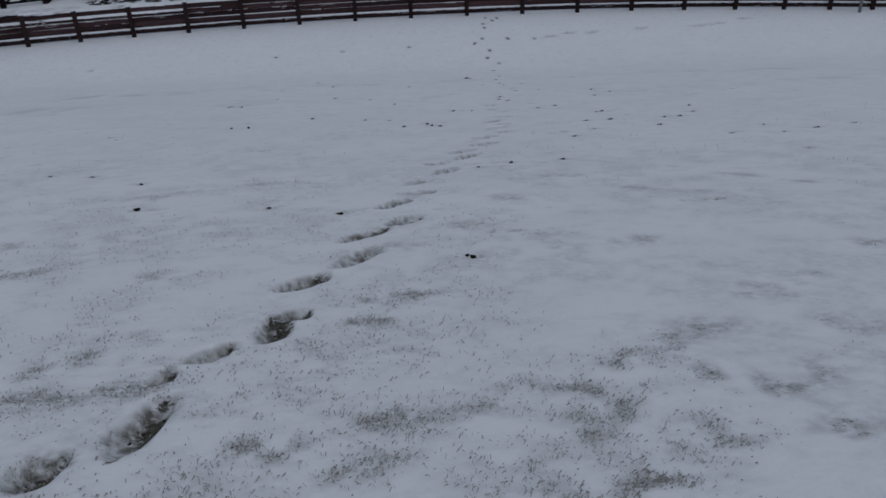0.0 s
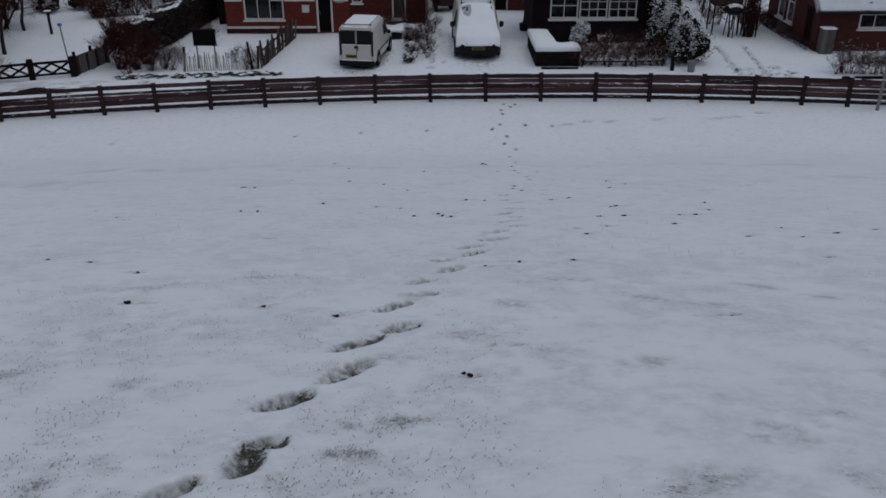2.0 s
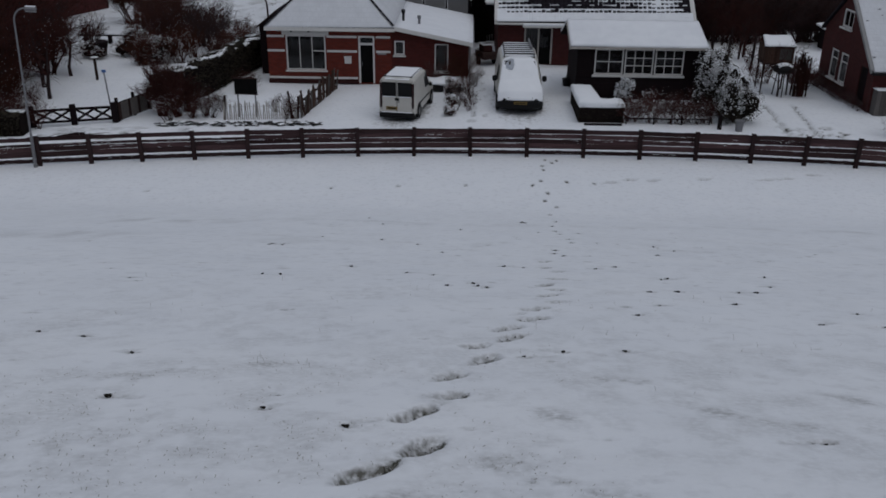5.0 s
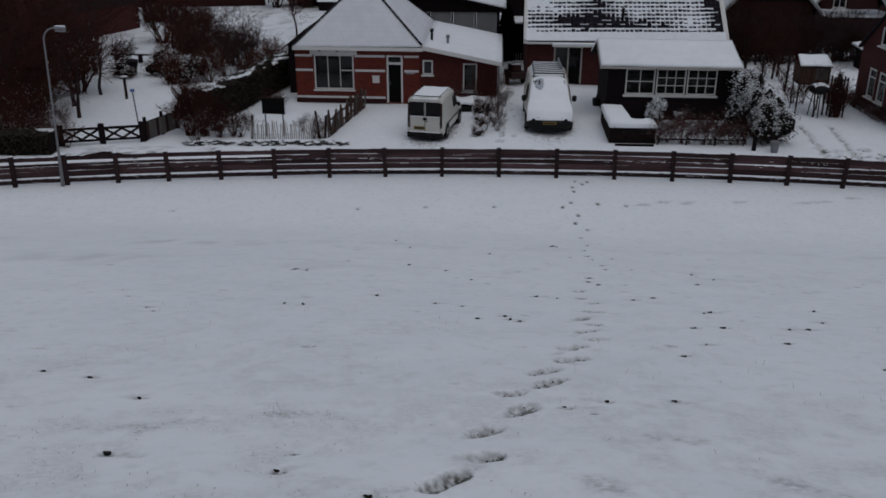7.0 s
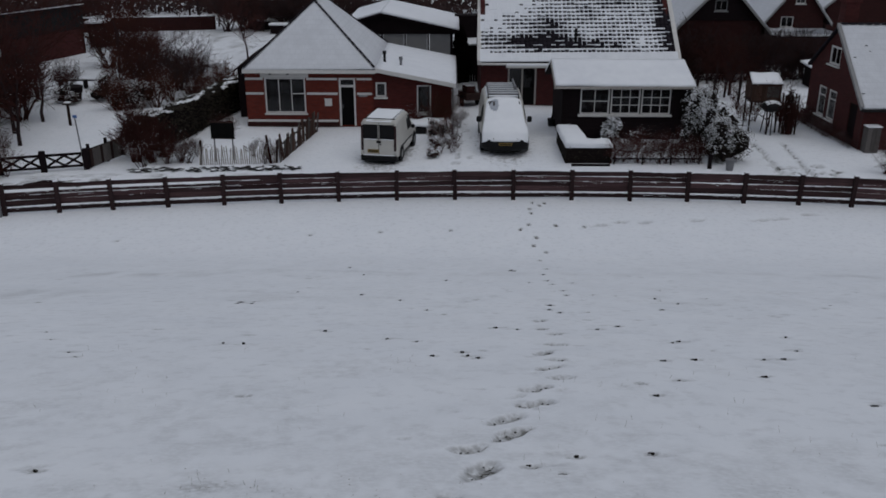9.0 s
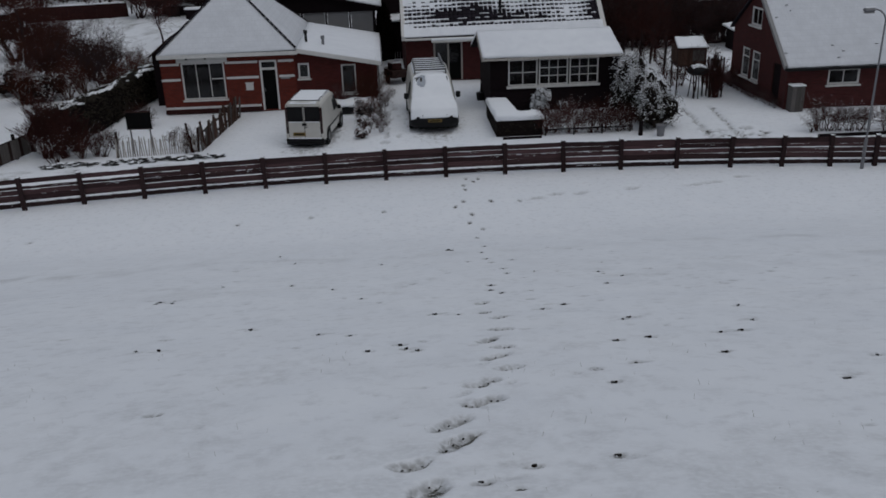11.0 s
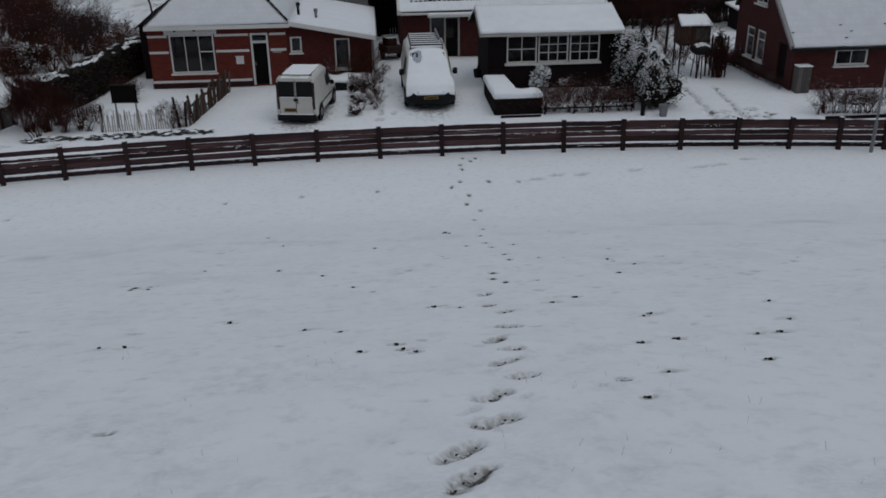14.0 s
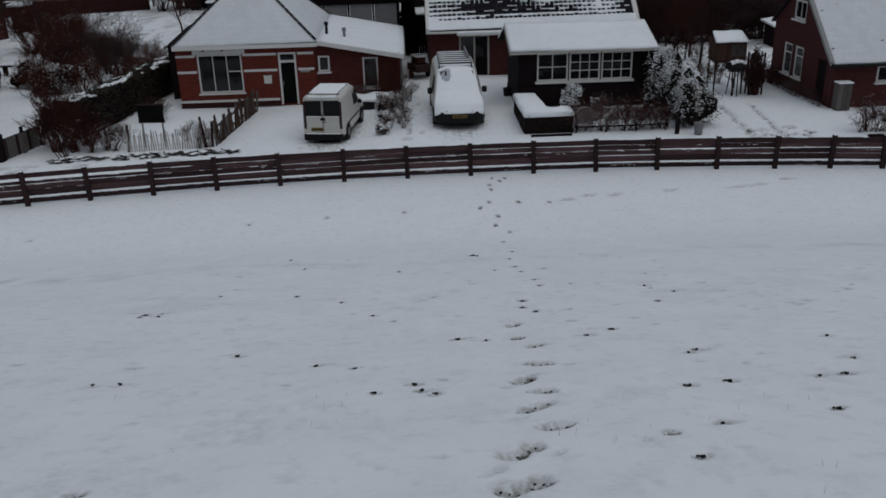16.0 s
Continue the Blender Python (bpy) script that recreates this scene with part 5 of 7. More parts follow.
part("snow_line", boxes((-5, 7.4, -0.05, 0.35, 1.12, 1.2), bevel=0.03), SNOW, gw)
for n, (x, y, w) in enumerate(((-15.5, 77.0, 3.0), (-13.5, 74.0, 2.2))):
    st = thing("snowy_stack", (x, y, 0), "low dark stack topped with a snow slab", "stack", "stacks in the back field")
    part("body", boxes((-w / 2, w / 2, -0.4, 0.4, 0, 0.7), bevel=0.03), BLACKWOOD, st)
    part("snow_slab", boxes((-w / 2 - 0.1, w / 2 + 0.1, -0.5, 0.5, 0.7, 0.85), bevel=0.04), SNOW, st)
low = thing("low_garage", (-25.5, 65.4, 0), "low grey garage with a snowy flat roof", "garage", rz=10)
part("wall", boxes((-0.6, 0.6, 0, 1.4, 0, 1.75), bevel=0.01), BLACKWOOD, low)
part("door", boxes((-0.45, 0.5, -0.03, 0.0, 0.02, 1.5), bevel=0.01), GREYGREEN, low, "dull grey garage door")
part("snow_slab", boxes((-0.75, 0.75, -0.2, 1.6, 1.75, 1.9), bevel=0.05), SNOW, low)


# ---- vans ----
def van_ring(y, b, t, zb, zt, belt):
    zm = min(belt, zb + 0.62 * (zt - zb))
    half = [(0.0, zb), (0.9 * b, zb), (b, zb + 0.09), (b + 0.01, zb + 0.5 * (zm - zb)), (b, zm), (t + 0.035, zt - 0.13), (t - 0.02, zt - 0.045), (t - 0.12, zt), (0.0, zt + 0.015)]
    return [Vector((x, y, z)) for x, z in half] + [Vector((-x, y, z)) for x, z in half[-2:0:-1]]


def loft(rings):
    bm = bmesh.new()
    vr = [[bm.verts.new(p) for p in r] for r in rings]
    n = len(rings[0])
    for a, b in zip(vr, vr[1:]):
        for i in range(n):
            j = (i + 1) % n
            bm.faces.new((a[i], b[i], b[j], a[j]))
    bm.faces.new(vr[0])
    bm.faces.new(vr[-1][::-1])
    bmesh.ops.recalc_face_normals(bm, faces=bm.faces)
    return bm


def disc(bm, x, y, z, r, w, n=20):
    """A wheel-shaped drum with its axle along x and rounded shoulders."""
    prof = [(0, r * 0.6), (0.0, r * 0.9), (0.2 * w, r), (0.8 * w, r), (w, r * 0.9), (w, r * 0.6)]
    rings = []
    for dx, rr in prof:
        rings.append([bm.verts.new((x + dx, y + rr * math.cos(2 * math.pi * i / n), z + rr * math.sin(2 * math.pi * i / n))) for i in range(n)])
    for a, b in zip(rings, rings[1:]):
        for i in range(n):
            bm.faces.new((a[i], a[(i + 1) % n], b[(i + 1) % n], b[i]))
    bm.faces.new(rings[0])
    bm.faces.new(rings[-1][::-1])
    bmesh.ops.recalc_face_normals(bm, faces=bm.faces)
    return bm


def wheels(van, hw, ys, r):
    for y in ys:
        for s in (-1, 1):
            w = part("wheel", disc(bmesh.new(), hw - 0.19 if s > 0 else -hw - 0.0, y, r, r, 0.19), RUBBER, van, "black tyre", smooth=False)
            x = hw + 0.003 if s > 0 else -hw - 0.003
            arch_ = bmesh.new()
            disc(arch_, hw - 0.03 if s > 0 else -hw + 0.01, y, r + 0.02, r * 1.22, 0.02, 20)
            part("wheel_arch", arch_, BLACKPLASTIC, van)
            bm = bmesh.new()
            disc(bm, x - (0.03 if s > 0 else 0.0), y, r, r * 0.6, 0.03, 16)
            part("rim", bm, RIM, w)


def sheet_on(fn, nu, nv, thick, keep=None):
    bm = bmesh.new()
    vs = [[bm.verts.new(fn(i / nu, j / nv)) for i in range(nu + 1)] for j in range(nv + 1)]
    for j in range(nv):
        for i in range(nu):
            if keep is None or keep((i + 0.5) / nu, (j + 0.5) / nv):
                bm.faces.new((vs[j][i], vs[j][i + 1], vs[j + 1][i + 1], vs[j + 1][i]))
    bmesh.ops.delete(bm, geom=[v for v in bm.verts if not v.link_faces], context="VERTS")
    ext = bmesh.ops.extrude_face_region(bm, geom=list(bm.faces))
    bmesh.ops.translate(bm, vec=(0, 0, thick), verts=[v for v in ext["geom"] if isinstance(v, bmesh.types.BMVert)])
    bmesh.ops.recalc_face_normals(bm, faces=bm.faces)
    return bm


# small white delivery van, seen from behind
van = thing("delivery_van", (-2.58, 33.75, 0), "small off-white delivery van with snow on its roof", "van", rz=-8)
part("body", loft([van_ring(*q) for q in ((0.0, 0.76, 0.66, 0.28, 1.88, 1.05), (0.04, 0.805, 0.71, 0.25, 1.94, 1.05), (0.12, 0.825, 0.735, 0.23, 1.975, 1.05), (0.5, 0.83, 0.74, 0.22, 1.99, 1.05), (1.6, 0.83, 0.73, 0.22, 1.99, 1.05),
     (2.3, 0.83, 0.71, 0.22, 1.95, 1.05), (2.75, 0.83, 0.66, 0.24, 1.84, 1.05), (3.4, 0.82, 0.72, 0.26, 1.18, 1.0), (3.9, 0.8, 0.72, 0.28, 1.02, 0.9), (4.18, 0.72, 0.66, 0.34, 0.82, 0.8))]), VANWHITE, van, smooth=False)
for s in (-1, 1):
    x0, x1 = sorted((s * 0.035, s * 0.675))
    bm = bmesh.new()
    box(bm, x0, x1, -0.016, 0.01, 1.14, 1.8, bevel=0.09)
    dr = part("rear_door", boxes((sorted((s * 0.008, s * 0.66))[0], sorted((s * 0.008, s * 0.66))[1], -0.006, 0.01, 0.36, 1.87), bevel=0.02), VANWHITE, van)
    rw = part("rear_window", bm, BLACKPLASTIC, dr, "dark tinted rear window")
    part("wiper", tube(bmesh.new(), (s * 0.12, -0.03, 1.18), (s * 0.5, -0.03, 1.24), 0.012, 0.008, 5), RUBBER, rw)
    part("ledge_snow", boxes((x0 + 0.05, x1 - 0.05, -0.028, 0.0, 1.11, 1.14), bevel=0.008), SNOW, rw)
    part("door_seam", boxes((*sorted((s * 0.668, s * 0.68)), -0.009, 0.01, 0.34, 1.88)), BLACKPLASTIC, dr)
    part("crease", boxes((*sorted((s * 0.03, s * 0.64)), -0.016, 0.0, 0.98, 1.01), bevel=0.006), VANWHITE, dr)
    part("hinge", boxes((*sorted((s * 0.655, s * 0.7)), -0.02, 0.0, 0.8, 0.88), (*sorted((s * 0.655, s * 0.7)), -0.02, 0.0, 1.5, 1.58), bevel=0.006), BLACKPLASTIC, dr)
    a, b = sorted((s * 0.68, s * 0.775))
    part("tail_light", boxes((a, b, -0.02, 0.06, 0.6, 1.75), bevel=0.02), REDLENS, van, "dark red tail light")
    a, b = sorted((s * 0.84, s * 1.0))
    part("mirror", boxes((a, b, 2.72, 2.82, 1.02, 1.2), bevel=0.03), BLACKPLASTIC, van)
    a, b = sorted((s * 0.775, s * 0.80))
    bm = bmesh.new()
    poly(bm, (s * 0.838, 2.0, 1.12), (s * 0.838, 2.85, 1.12), (s * 0.745, 2.65, 1.72), (s * 0.755, 2.0, 1.74))
    part("side_window", bm, BLACKPLASTIC, van, "dark cab window")
    part("rub_strip", boxes((*sorted((s * 0.83, s * 0.85)), 0.9, 2.9, 0.62, 0.7), bevel=0.008), BLACKPLASTIC, van)
    bm = tube(bmesh.new(), (s * 0.6, 0.25, 2.03), (s * 0.6, 2.3, 2.03), 0.018, 0.018, 6)
    for yy in (0.3, 1.3, 2.25):
        box(bm, s * 0.6 - 0.02, s * 0.6 + 0.02, yy - 0.04, yy + 0.04, 1.94, 2.03)
    part("roof_rail", bm, BLACKPLASTIC, van)
part("bumper", boxes((-0.8, 0.8, -0.1, 0.1, 0.24, 0.4), bevel=0.05), BLACKPLASTIC, van, "black bumper with a snowy step")
part("bumper_snow", boxes((-0.7, 0.7, -0.09, -0.01, 0.395, 0.425), bevel=0.012), SNOW, van)
part("seam", boxes((-0.012, 0.012, -0.012, 0.01, 0.36, 1.87)), BLACKPLASTIC, van)
part("underbody", boxes((-0.72, 0.72, 0.1, 3.9, 0.1, 0.3), bevel=0.05), BLACKPLASTIC, van)
part("valance", boxes((-0.8, 0.8, -0.05, 0.3, 0.12, 0.3), bevel=0.03), BLACKPLASTIC, van, "black lower valance")
part("number_plate", boxes((-0.5, 0.02, -0.025, -0.004, 0.5, 0.66), bevel=0.004), YELLOW, van, "yellow plate with plain bar")
part("plate_bar", boxes((-0.44, -0.04, -0.029, -0.024, 0.55, 0.61)), BLACKPLASTIC, van)
part("badge", boxes((-0.1, 0.1, -0.022, 0.0, 0.95, 1.07), bevel=0.02), BLACKPLASTIC, van, "round black badge")
part("handle", boxes((0.02, 0.12, -0.03, 0.0, 0.87, 0.91), bevel=0.01), BLACKPLASTIC, van)
bm = tube(bmesh.new(), (-0.68, 0.22, 2.02), (0.68, 0.22, 2.02), 0.02, 0.02, 6)
part("roof_bar", bm, BLACKPLASTIC, van)
part("roof_snow", sheet_on(lambda u, v: Vector(((u - 0.5) * 1.26, 0.3 + 1.95 * v, 1.965 + 0.02 * math.sin(math.pi * v) + 0.012 * noise.noise(Vector((u * 4, v * 6, 3))))), 16, 20, 0.05), SNOW, van, "thin snow on the roof")
part("rear_snow", sheet_on(lambda u, v: Vector(((u - 0.5) * 1.1, 0.0 + 0.2 * v, 1.925 + 0.05 * v)), 10, 3, 0.02), SNOW, van)
wheels(van, 0.87, (0.72, 3.35), 0.32)
van.matrix_world = pose(-2.55, 33.95, 0, 0, 0, -9) @ Matrix.Diagonal((0.9, 0.925, 0.855, 1))

# larger white van under snow, nose towards the road
big = thing("work_van", (2.42, 35.3, 0), "white work van with snow-covered bonnet, windscreen and roof rack", "van")
part("body", loft([van_ring(*q) for q in ((-0.06, 0.5, 0.44, 0.4, 0.7, 0.66), (0.02, 0.7, 0.64, 0.37, 0.76, 0.7), (0.14, 0.83, 0.75, 0.34, 0.86, 0.7), (0.4, 0.91, 0.81, 0.3, 0.99, 0.85), (0.95, 0.93, 0.82, 0.28, 1.16, 1.0), (1.3, 0.94, 0.80, 0.28, 1.5, 1.05),
     (1.75, 0.94, 0.76, 0.28, 1.82, 1.05), (2.2, 0.95, 0.78, 0.28, 1.92, 1.05), (4.5, 0.95, 0.80, 0.28, 1.93, 1.05), (4.75, 0.92, 0.78, 0.3, 1.86, 1.05))]), VANWHITE, big)
spine = [(-0.2, 0.6), (0.0, 0.86), (0.4, 1.04), (0.95, 1.19), (1.3, 1.53), (1.75, 1.86), (2.05, 1.93)]


def hood(u, v):
    k = v * (len(spine) - 1)
    i = min(int(k), len(spine) - 2)
    f = k - i
    y, z = (spine[i][q] * (1 - f) + spine[i + 1][q] * f for q in (0, 1))
    w = 0.93 + 0.02 * math.sin(math.pi * min(1.0, v * 1.6)) - 0.27 * v ** 1.5
    e = (2 * u - 1)
    y += 0.3 * e * e * max(0.0, 1 - 2.2 * v)
    return Vector((e * w, y, z + 0.05 * math.sin(math.pi * min(1, v * 1.8)) - 0.11 * e ** 4 + 0.012 * noise.noise(Vector((u * 5, v * 5, 8)))))


def thawed(u, v, ru, rv):
    """Inside the patch of windscreen where the snow has thinned."""
    return ((u - 0.22 + 0.2 * (v - 0.76)) / ru) ** 2 + ((v - 0.77) / rv) ** 2 < 1 + 0.35 * noise.noise(Vector((u * 9, v * 9, 4.4)))


part("snow_cover", sheet_on(hood, 36, 40, 0.05, lambda u, v: not thawed(u, v, 0.13, 0.12)), SNOW, big, "blanket of snow on bonnet and windscreen")
part("frost", sheet_on(hood, 36, 40, 0.018, lambda u, v: thawed(u, v, 0.15, 0.14) and not thawed(u, v - 0.02, 0.035, 0.05)), FROST, big, "grey frost where the snow has thinned")
bm = bmesh.new()
poly(bm, (-0.72, 1.0, 1.2), (0.72, 1.0, 1.2), (0.66, 1.72, 1.84), (-0.66, 1.72, 1.84))
part("windscreen", bm, GLASS, big)
fb = bmesh.new()
arc = [(-0.98, 0.62), (-0.97, 0.3), (-0.88, 0.08), (-0.66, -0.08), (-0.35, -0.15), (0.0, -0.17), (0.35, -0.15), (0.66, -0.08), (0.88, 0.08), (0.97, 0.3), (0.98, 0.62)]
rows_ = [[fb.verts.new((x * k, y + q, z)) for x, y in arc] for z, k, q in ((0.2, 0.94, 0.06), (0.27, 1.0, 0.0), (0.5, 1.0, -0.01), (0.64, 0.98, 0.02), (0.68, 0.92, 0.12))]
for ra, rb_ in zip(rows_, rows_[1:]):
    for i in range(len(arc) - 1):
        fb.faces.new((ra[i], ra[i + 1], rb_[i + 1], rb_[i]))
fb.faces.new(rows_[-1])
fb.faces.new(rows_[0][::-1])
part("bumper", fb, BLACKPLASTIC, big, "black plastic wrap-round bumper", smooth=True)
part("grille", boxes((-0.52, 0.52, -0.1, 0.1, 0.58, 0.72), bevel=0.03), BLACKPLASTIC, big)
for s in (-1, 1):
    a, b = sorted((s * 0.5, s * 0.8))
    part("headlight", boxes((a, b, 0.1, 0.3, 0.56, 0.74), bevel=0.05), GLASS, big, "dull headlamp")
    a, b = sorted((s * 0.95, s * 1.14))
    part("mirror", boxes((a, b, 1.2, 1.34, 1.08, 1.32), bevel=0.04), BLACKPLASTIC, big, "black door mirror")
    bm = bmesh.new()
    poly(bm, (s * 0.945, 1.35, 1.1), (s * 0.945, 2.3, 1.1), (s * 0.84, 2.3, 1.65), (s * 0.84, 1.75, 1.65))
    part("side_window", bm, BLACKPLASTIC, big)
part("number_plate", boxes((-0.27, 0.27, -0.195, -0.165, 0.44, 0.55), bevel=0.004), YELLOW, big, "yellow plate with plain bar")
part("plate_bar", boxes((-0.22, 0.22, -0.199, -0.194, 0.475, 0.515)), BLACKPLASTIC, big)
rack = part("roof_rack", boxes((-0.66, -0.61, 2.05, 4.5, 2.02, 2.07)), GALV, big, "steel roof rack with snowy bars")
part("rail", boxes((0.61, 0.66, 2.05, 4.5, 2.02, 2.07)), GALV, rack)
for n in range(6):
    y = 2.1 + n * 0.46
    part("crossbar", boxes((-0.64, 0.64, y - 0.045, y + 0.03, 2.05, 2.1), bevel=0.01), BLACKPLASTIC, rack)
    part("snow_line", boxes((-0.61, 0.61, y - 0.025, y + 0.035, 2.1, 2.14), bevel=0.015), SNOW, rack)
    for s in (-1, 1):
        part("foot", boxes((s * 0.635 - 0.02, s * 0.635 + 0.02, y - 0.03, y + 0.03, 1.86, 2.05)), BLACKPLASTIC, rack)
part("ladder_rail", boxes((0.5, 0.56, 2.6, 4.6, 2.12, 2.3), bevel=0.01), GALV, rack)
part("roof_snow", sheet_on(lambda u, v: Vector(((u - 0.5) * 1.4, 2.15 + 2.4 * v, 1.925 + 0.01 * noise.noise(Vector((u * 4, v * 6, 1))))), 12, 14, 0.04), SNOW, big)
wheels(big, 0.985, (0.88, 3.9), 0.33)


# ---- street lamps ----
def lamp_post(x, y, h, toward, lean=0.0):
    lp = thing("street_lamp", (x, y, 0), "slender grey street lamp with a curved arm", "street lamp", "street lamps along the fence")
    lp.matrix_basis = pose(x, y, 0, 0, lean, 0)
    bm = tube(bmesh.new(), (0, 0, -0.2), (0, 0, 1.0), 0.06, 0.052, 10)
    tube(bm, (0, 0, 1.0), (0, 0, h - 0.45), 0.036, 0.026, 10)
    part("pole", bm, GALV, lp)
    bm, last = bmesh.new(), Vector((0, 0, h - 0.45))
    for k in range(1, 7):
        a = k / 6 * math.pi / 2
        p = Vector((toward * 0.42 * (1 - math.cos(a)), 0, h - 0.45 + 0.4 * math.sin(a)))
        tube(bm, last, p, 0.027, 0.025, 8)
        last = p
    part("arm", bm, GALV, lp)
    e = last.x + toward * 0.3
    bm = bmesh.new()
    box(bm, min(last.x, e) - 0.03, max(last.x, e) + 0.02, -0.1, 0.1, h - 0.12, h + 0.0, bevel=0.045)
    hd = part("head", bm, GALV, lp, "grey lamp head")
    part("lens", boxes((min(last.x, e), max(last.x, e), -0.08, 0.08, h - 0.16, h - 0.128), bevel=0.01), PALEPANEL, hd)
    part("snow_cap", boxes((min(last.x, e), max(last.x, e), -0.06, 0.06, h - 0.002, h + 0.02), bevel=0.008), SNOW, hd)


lamp_post(-14.12, 27.28, 5.26, 1, 2.2)
lamp_post(15.95, 28.1, 5.15, -1)

# ---- lattice gate, posts and side fence by the left drive ----
gate = thing("lattice_gate", (-16.45, 32.08, 0), "black timber gate of two panels with crossed braces", "gate", rz=17.5)
for x in (0.0, 1.5, 3.0):
    part("post", boxes((x - 0.11, x + 0.11, -0.1, 0.1, -0.1, 0.8), bevel=0.02), BLACKWOOD, gate)
for x0 in (0.12, 1.62):
    x1 = x0 + 1.26
    part("rail", boxes((x0, x1, -0.03, 0.03, 0.58, 0.68)), BLACKWOOD, gate)
    part("rail", boxes((x0, x1, -0.03, 0.03, 0.12, 0.2)), BLACKWOOD, gate)
    part("snow_line", boxes((x0, x1, -0.03, 0.03, 0.68, 0.70), bevel=0.006), SNOW, gate)
    for k in range(2):
        a, b = x0 + k * 0.63, x0 + (k + 1) * 0.63
        for p, q, yy in (((a, 0.2), (b, 0.58), -0.012), ((a, 0.58), (b, 0.2), 0.012)):
            part("brace", tube(bmesh.new(), (p[0], yy, p[1]), (q[0], yy, q[1]), 0.045, 0.045, 4), BLACKWOOD, gate)
sf = thing("side_fence", (-13.5, 33.1, 0), "dark board fence running back beside the drive", "fence", rz=74)
for n in range(3):
    part("post", boxes((n * 1.05 - 0.05, n * 1.05 + 0.05, -0.05, 0.05, -0.1, 0.95), bevel=0.01), BLACKWOOD, sf)
for n in range(14):
    part("board", boxes((n * 0.152, n * 0.152 + 0.14, -0.075, -0.05, 0.05, 0.72 + 0.03 * random.random())), DULLWOOD if n % 4 else DARKWOOD, sf)
part("rail", boxes((0, 2.1, -0.05, -0.0, 0.68, 0.76)), BLACKWOOD, sf)
bp_ = thing("marker_post", (-13.62, 32.9, 0), "thin grey post with a small blue plate on top", "post")
part("pole", tube(bmesh.new(), (0, 0, -0.1), (-0.12, 0, 2.0), 0.03, 0.028, 8), GALV, bp_)
part("plate", boxes((-0.2, -0.03, -0.02, 0.0, 1.98, 2.09), bevel=0.01), BLUEPAINT, bp_, "small blue plate")

# ---- notice board, pickets, stones in the front garden ----
nb = thing("notice_board", (-8.62, 34.15, 0.08), "blank dark notice board on two thin legs", "notice board", rz=-3)
part("board", boxes((-0.46, 0.46, -0.02, 0.02, 0.86, 1.46), bevel=0.01), DARKDOOR, nb)
part("frame", boxes((-0.48, 0.48, -0.03, 0.03, 1.46, 1.5)), DARKWOOD, nb)
part("frame", boxes((-0.48, 0.48, -0.03, 0.03, 0.83, 0.86)), DARKWOOD, nb)
for x in (-0.36, 0.36):
    part("leg", boxes((x - 0.025, x + 0.025, 0.02, 0.06, -0.1, 1.4)), GALV, nb)
pf = thing("picket_fence", (-9.5, 33.75, 0), "crooked fence of pale split pickets in snow", "fence", rz=5)
for n in range(36):
    x = n * 0.083
    h = random.uniform(0.55, 0.75)
    b = part("picket", boxes((-0.018, 0.018, -0.012, 0.012, -0.05, h), bevel=0.006), GREYWOOD, pf)
    b.matrix_basis = pose(x, random.uniform(-0.02, 0.02), 0, random.uniform(-6, 6), random.uniform(-5, 5), 0)
for z in (0.15, 0.5):
    part("wire", tube(bmesh.new(), (0, 0.02, z), (2.95, 0.02, z), 0.006, 0.006, 4), GALV, pf)
for x, h, tl in ((0.05, 0.95, 3), (2.72, 1.1, -6), (2.95, 0.9, 4)):
    p = part("stake", tube(bmesh.new(), (0, 0, -0.1), (0, 0, h), 0.05, 0.045, 7), DARKWOOD, pf, "dark round stake")
    p.matrix_basis = pose(x, 0.03, 0, 0, tl, 0)
pf2 = thing("drive_fence", (-6.42, 34.15, 0), "leaning dark brown paling fence along the drive", "fence", rz=83)
for n in range(34):
    h = random.uniform(0.75, 1.05)
    b = part("picket", boxes((-0.1, 0.1, -0.012, 0.012, -0.05, h), bevel=0.006), PLAYWOOD if n % 3 else DULLWOOD, pf2)
    b.matrix_basis = pose(n * 0.16, random.uniform(-0.04, 0.04) + 0.012 * (n % 2), 0, random.uniform(-7, 7), random.uniform(-6, 6), 0)
for z in (0.2, 0.6):
    part("rail", boxes((0, 5.4, 0.015, 0.05, z, z + 0.07)), DARKWOOD, pf2)
edge = thing("stone_edging", (0, 0, 0), "row of rough grey stones capped with snow", "stone edging")


def stone_mesh(seed):
    r = random.Random(seed)
    bm = bmesh.new()
    bmesh.ops.create_icosphere(bm, subdivisions=1, radius=0.16)
    for v in bm.verts:
        v.co = Vector((v.co.x * 2.1, v.co.y * 1.1, v.co.z * 0.36)) * r.uniform(0.45, 1.4)
    me = bpy.data.meshes.new("stone")
    bm.to_mesh(me)
    bm.free()
    me.materials.append(STONE)
    return me


def cap_mesh(seed):
    r = random.Random(seed)
    bm = bmesh.new()
    bmesh.ops.create_icosphere(bm, subdivisions=2, radius=0.17)
    bmesh.ops.delete(bm, geom=[v for v in bm.verts if v.co.z < -0.02], context="VERTS")
    for v in bm.verts:
        v.co = Vector((v.co.x * 2.0, v.co.y * 1.2, v.co.z * 0.28)) * r.uniform(0.7, 1.2)
    me = bpy.data.meshes.new("snow_cap")
    bm.to_mesh(me)
    bm.free()
    me.materials.append(SNOW)
    return me


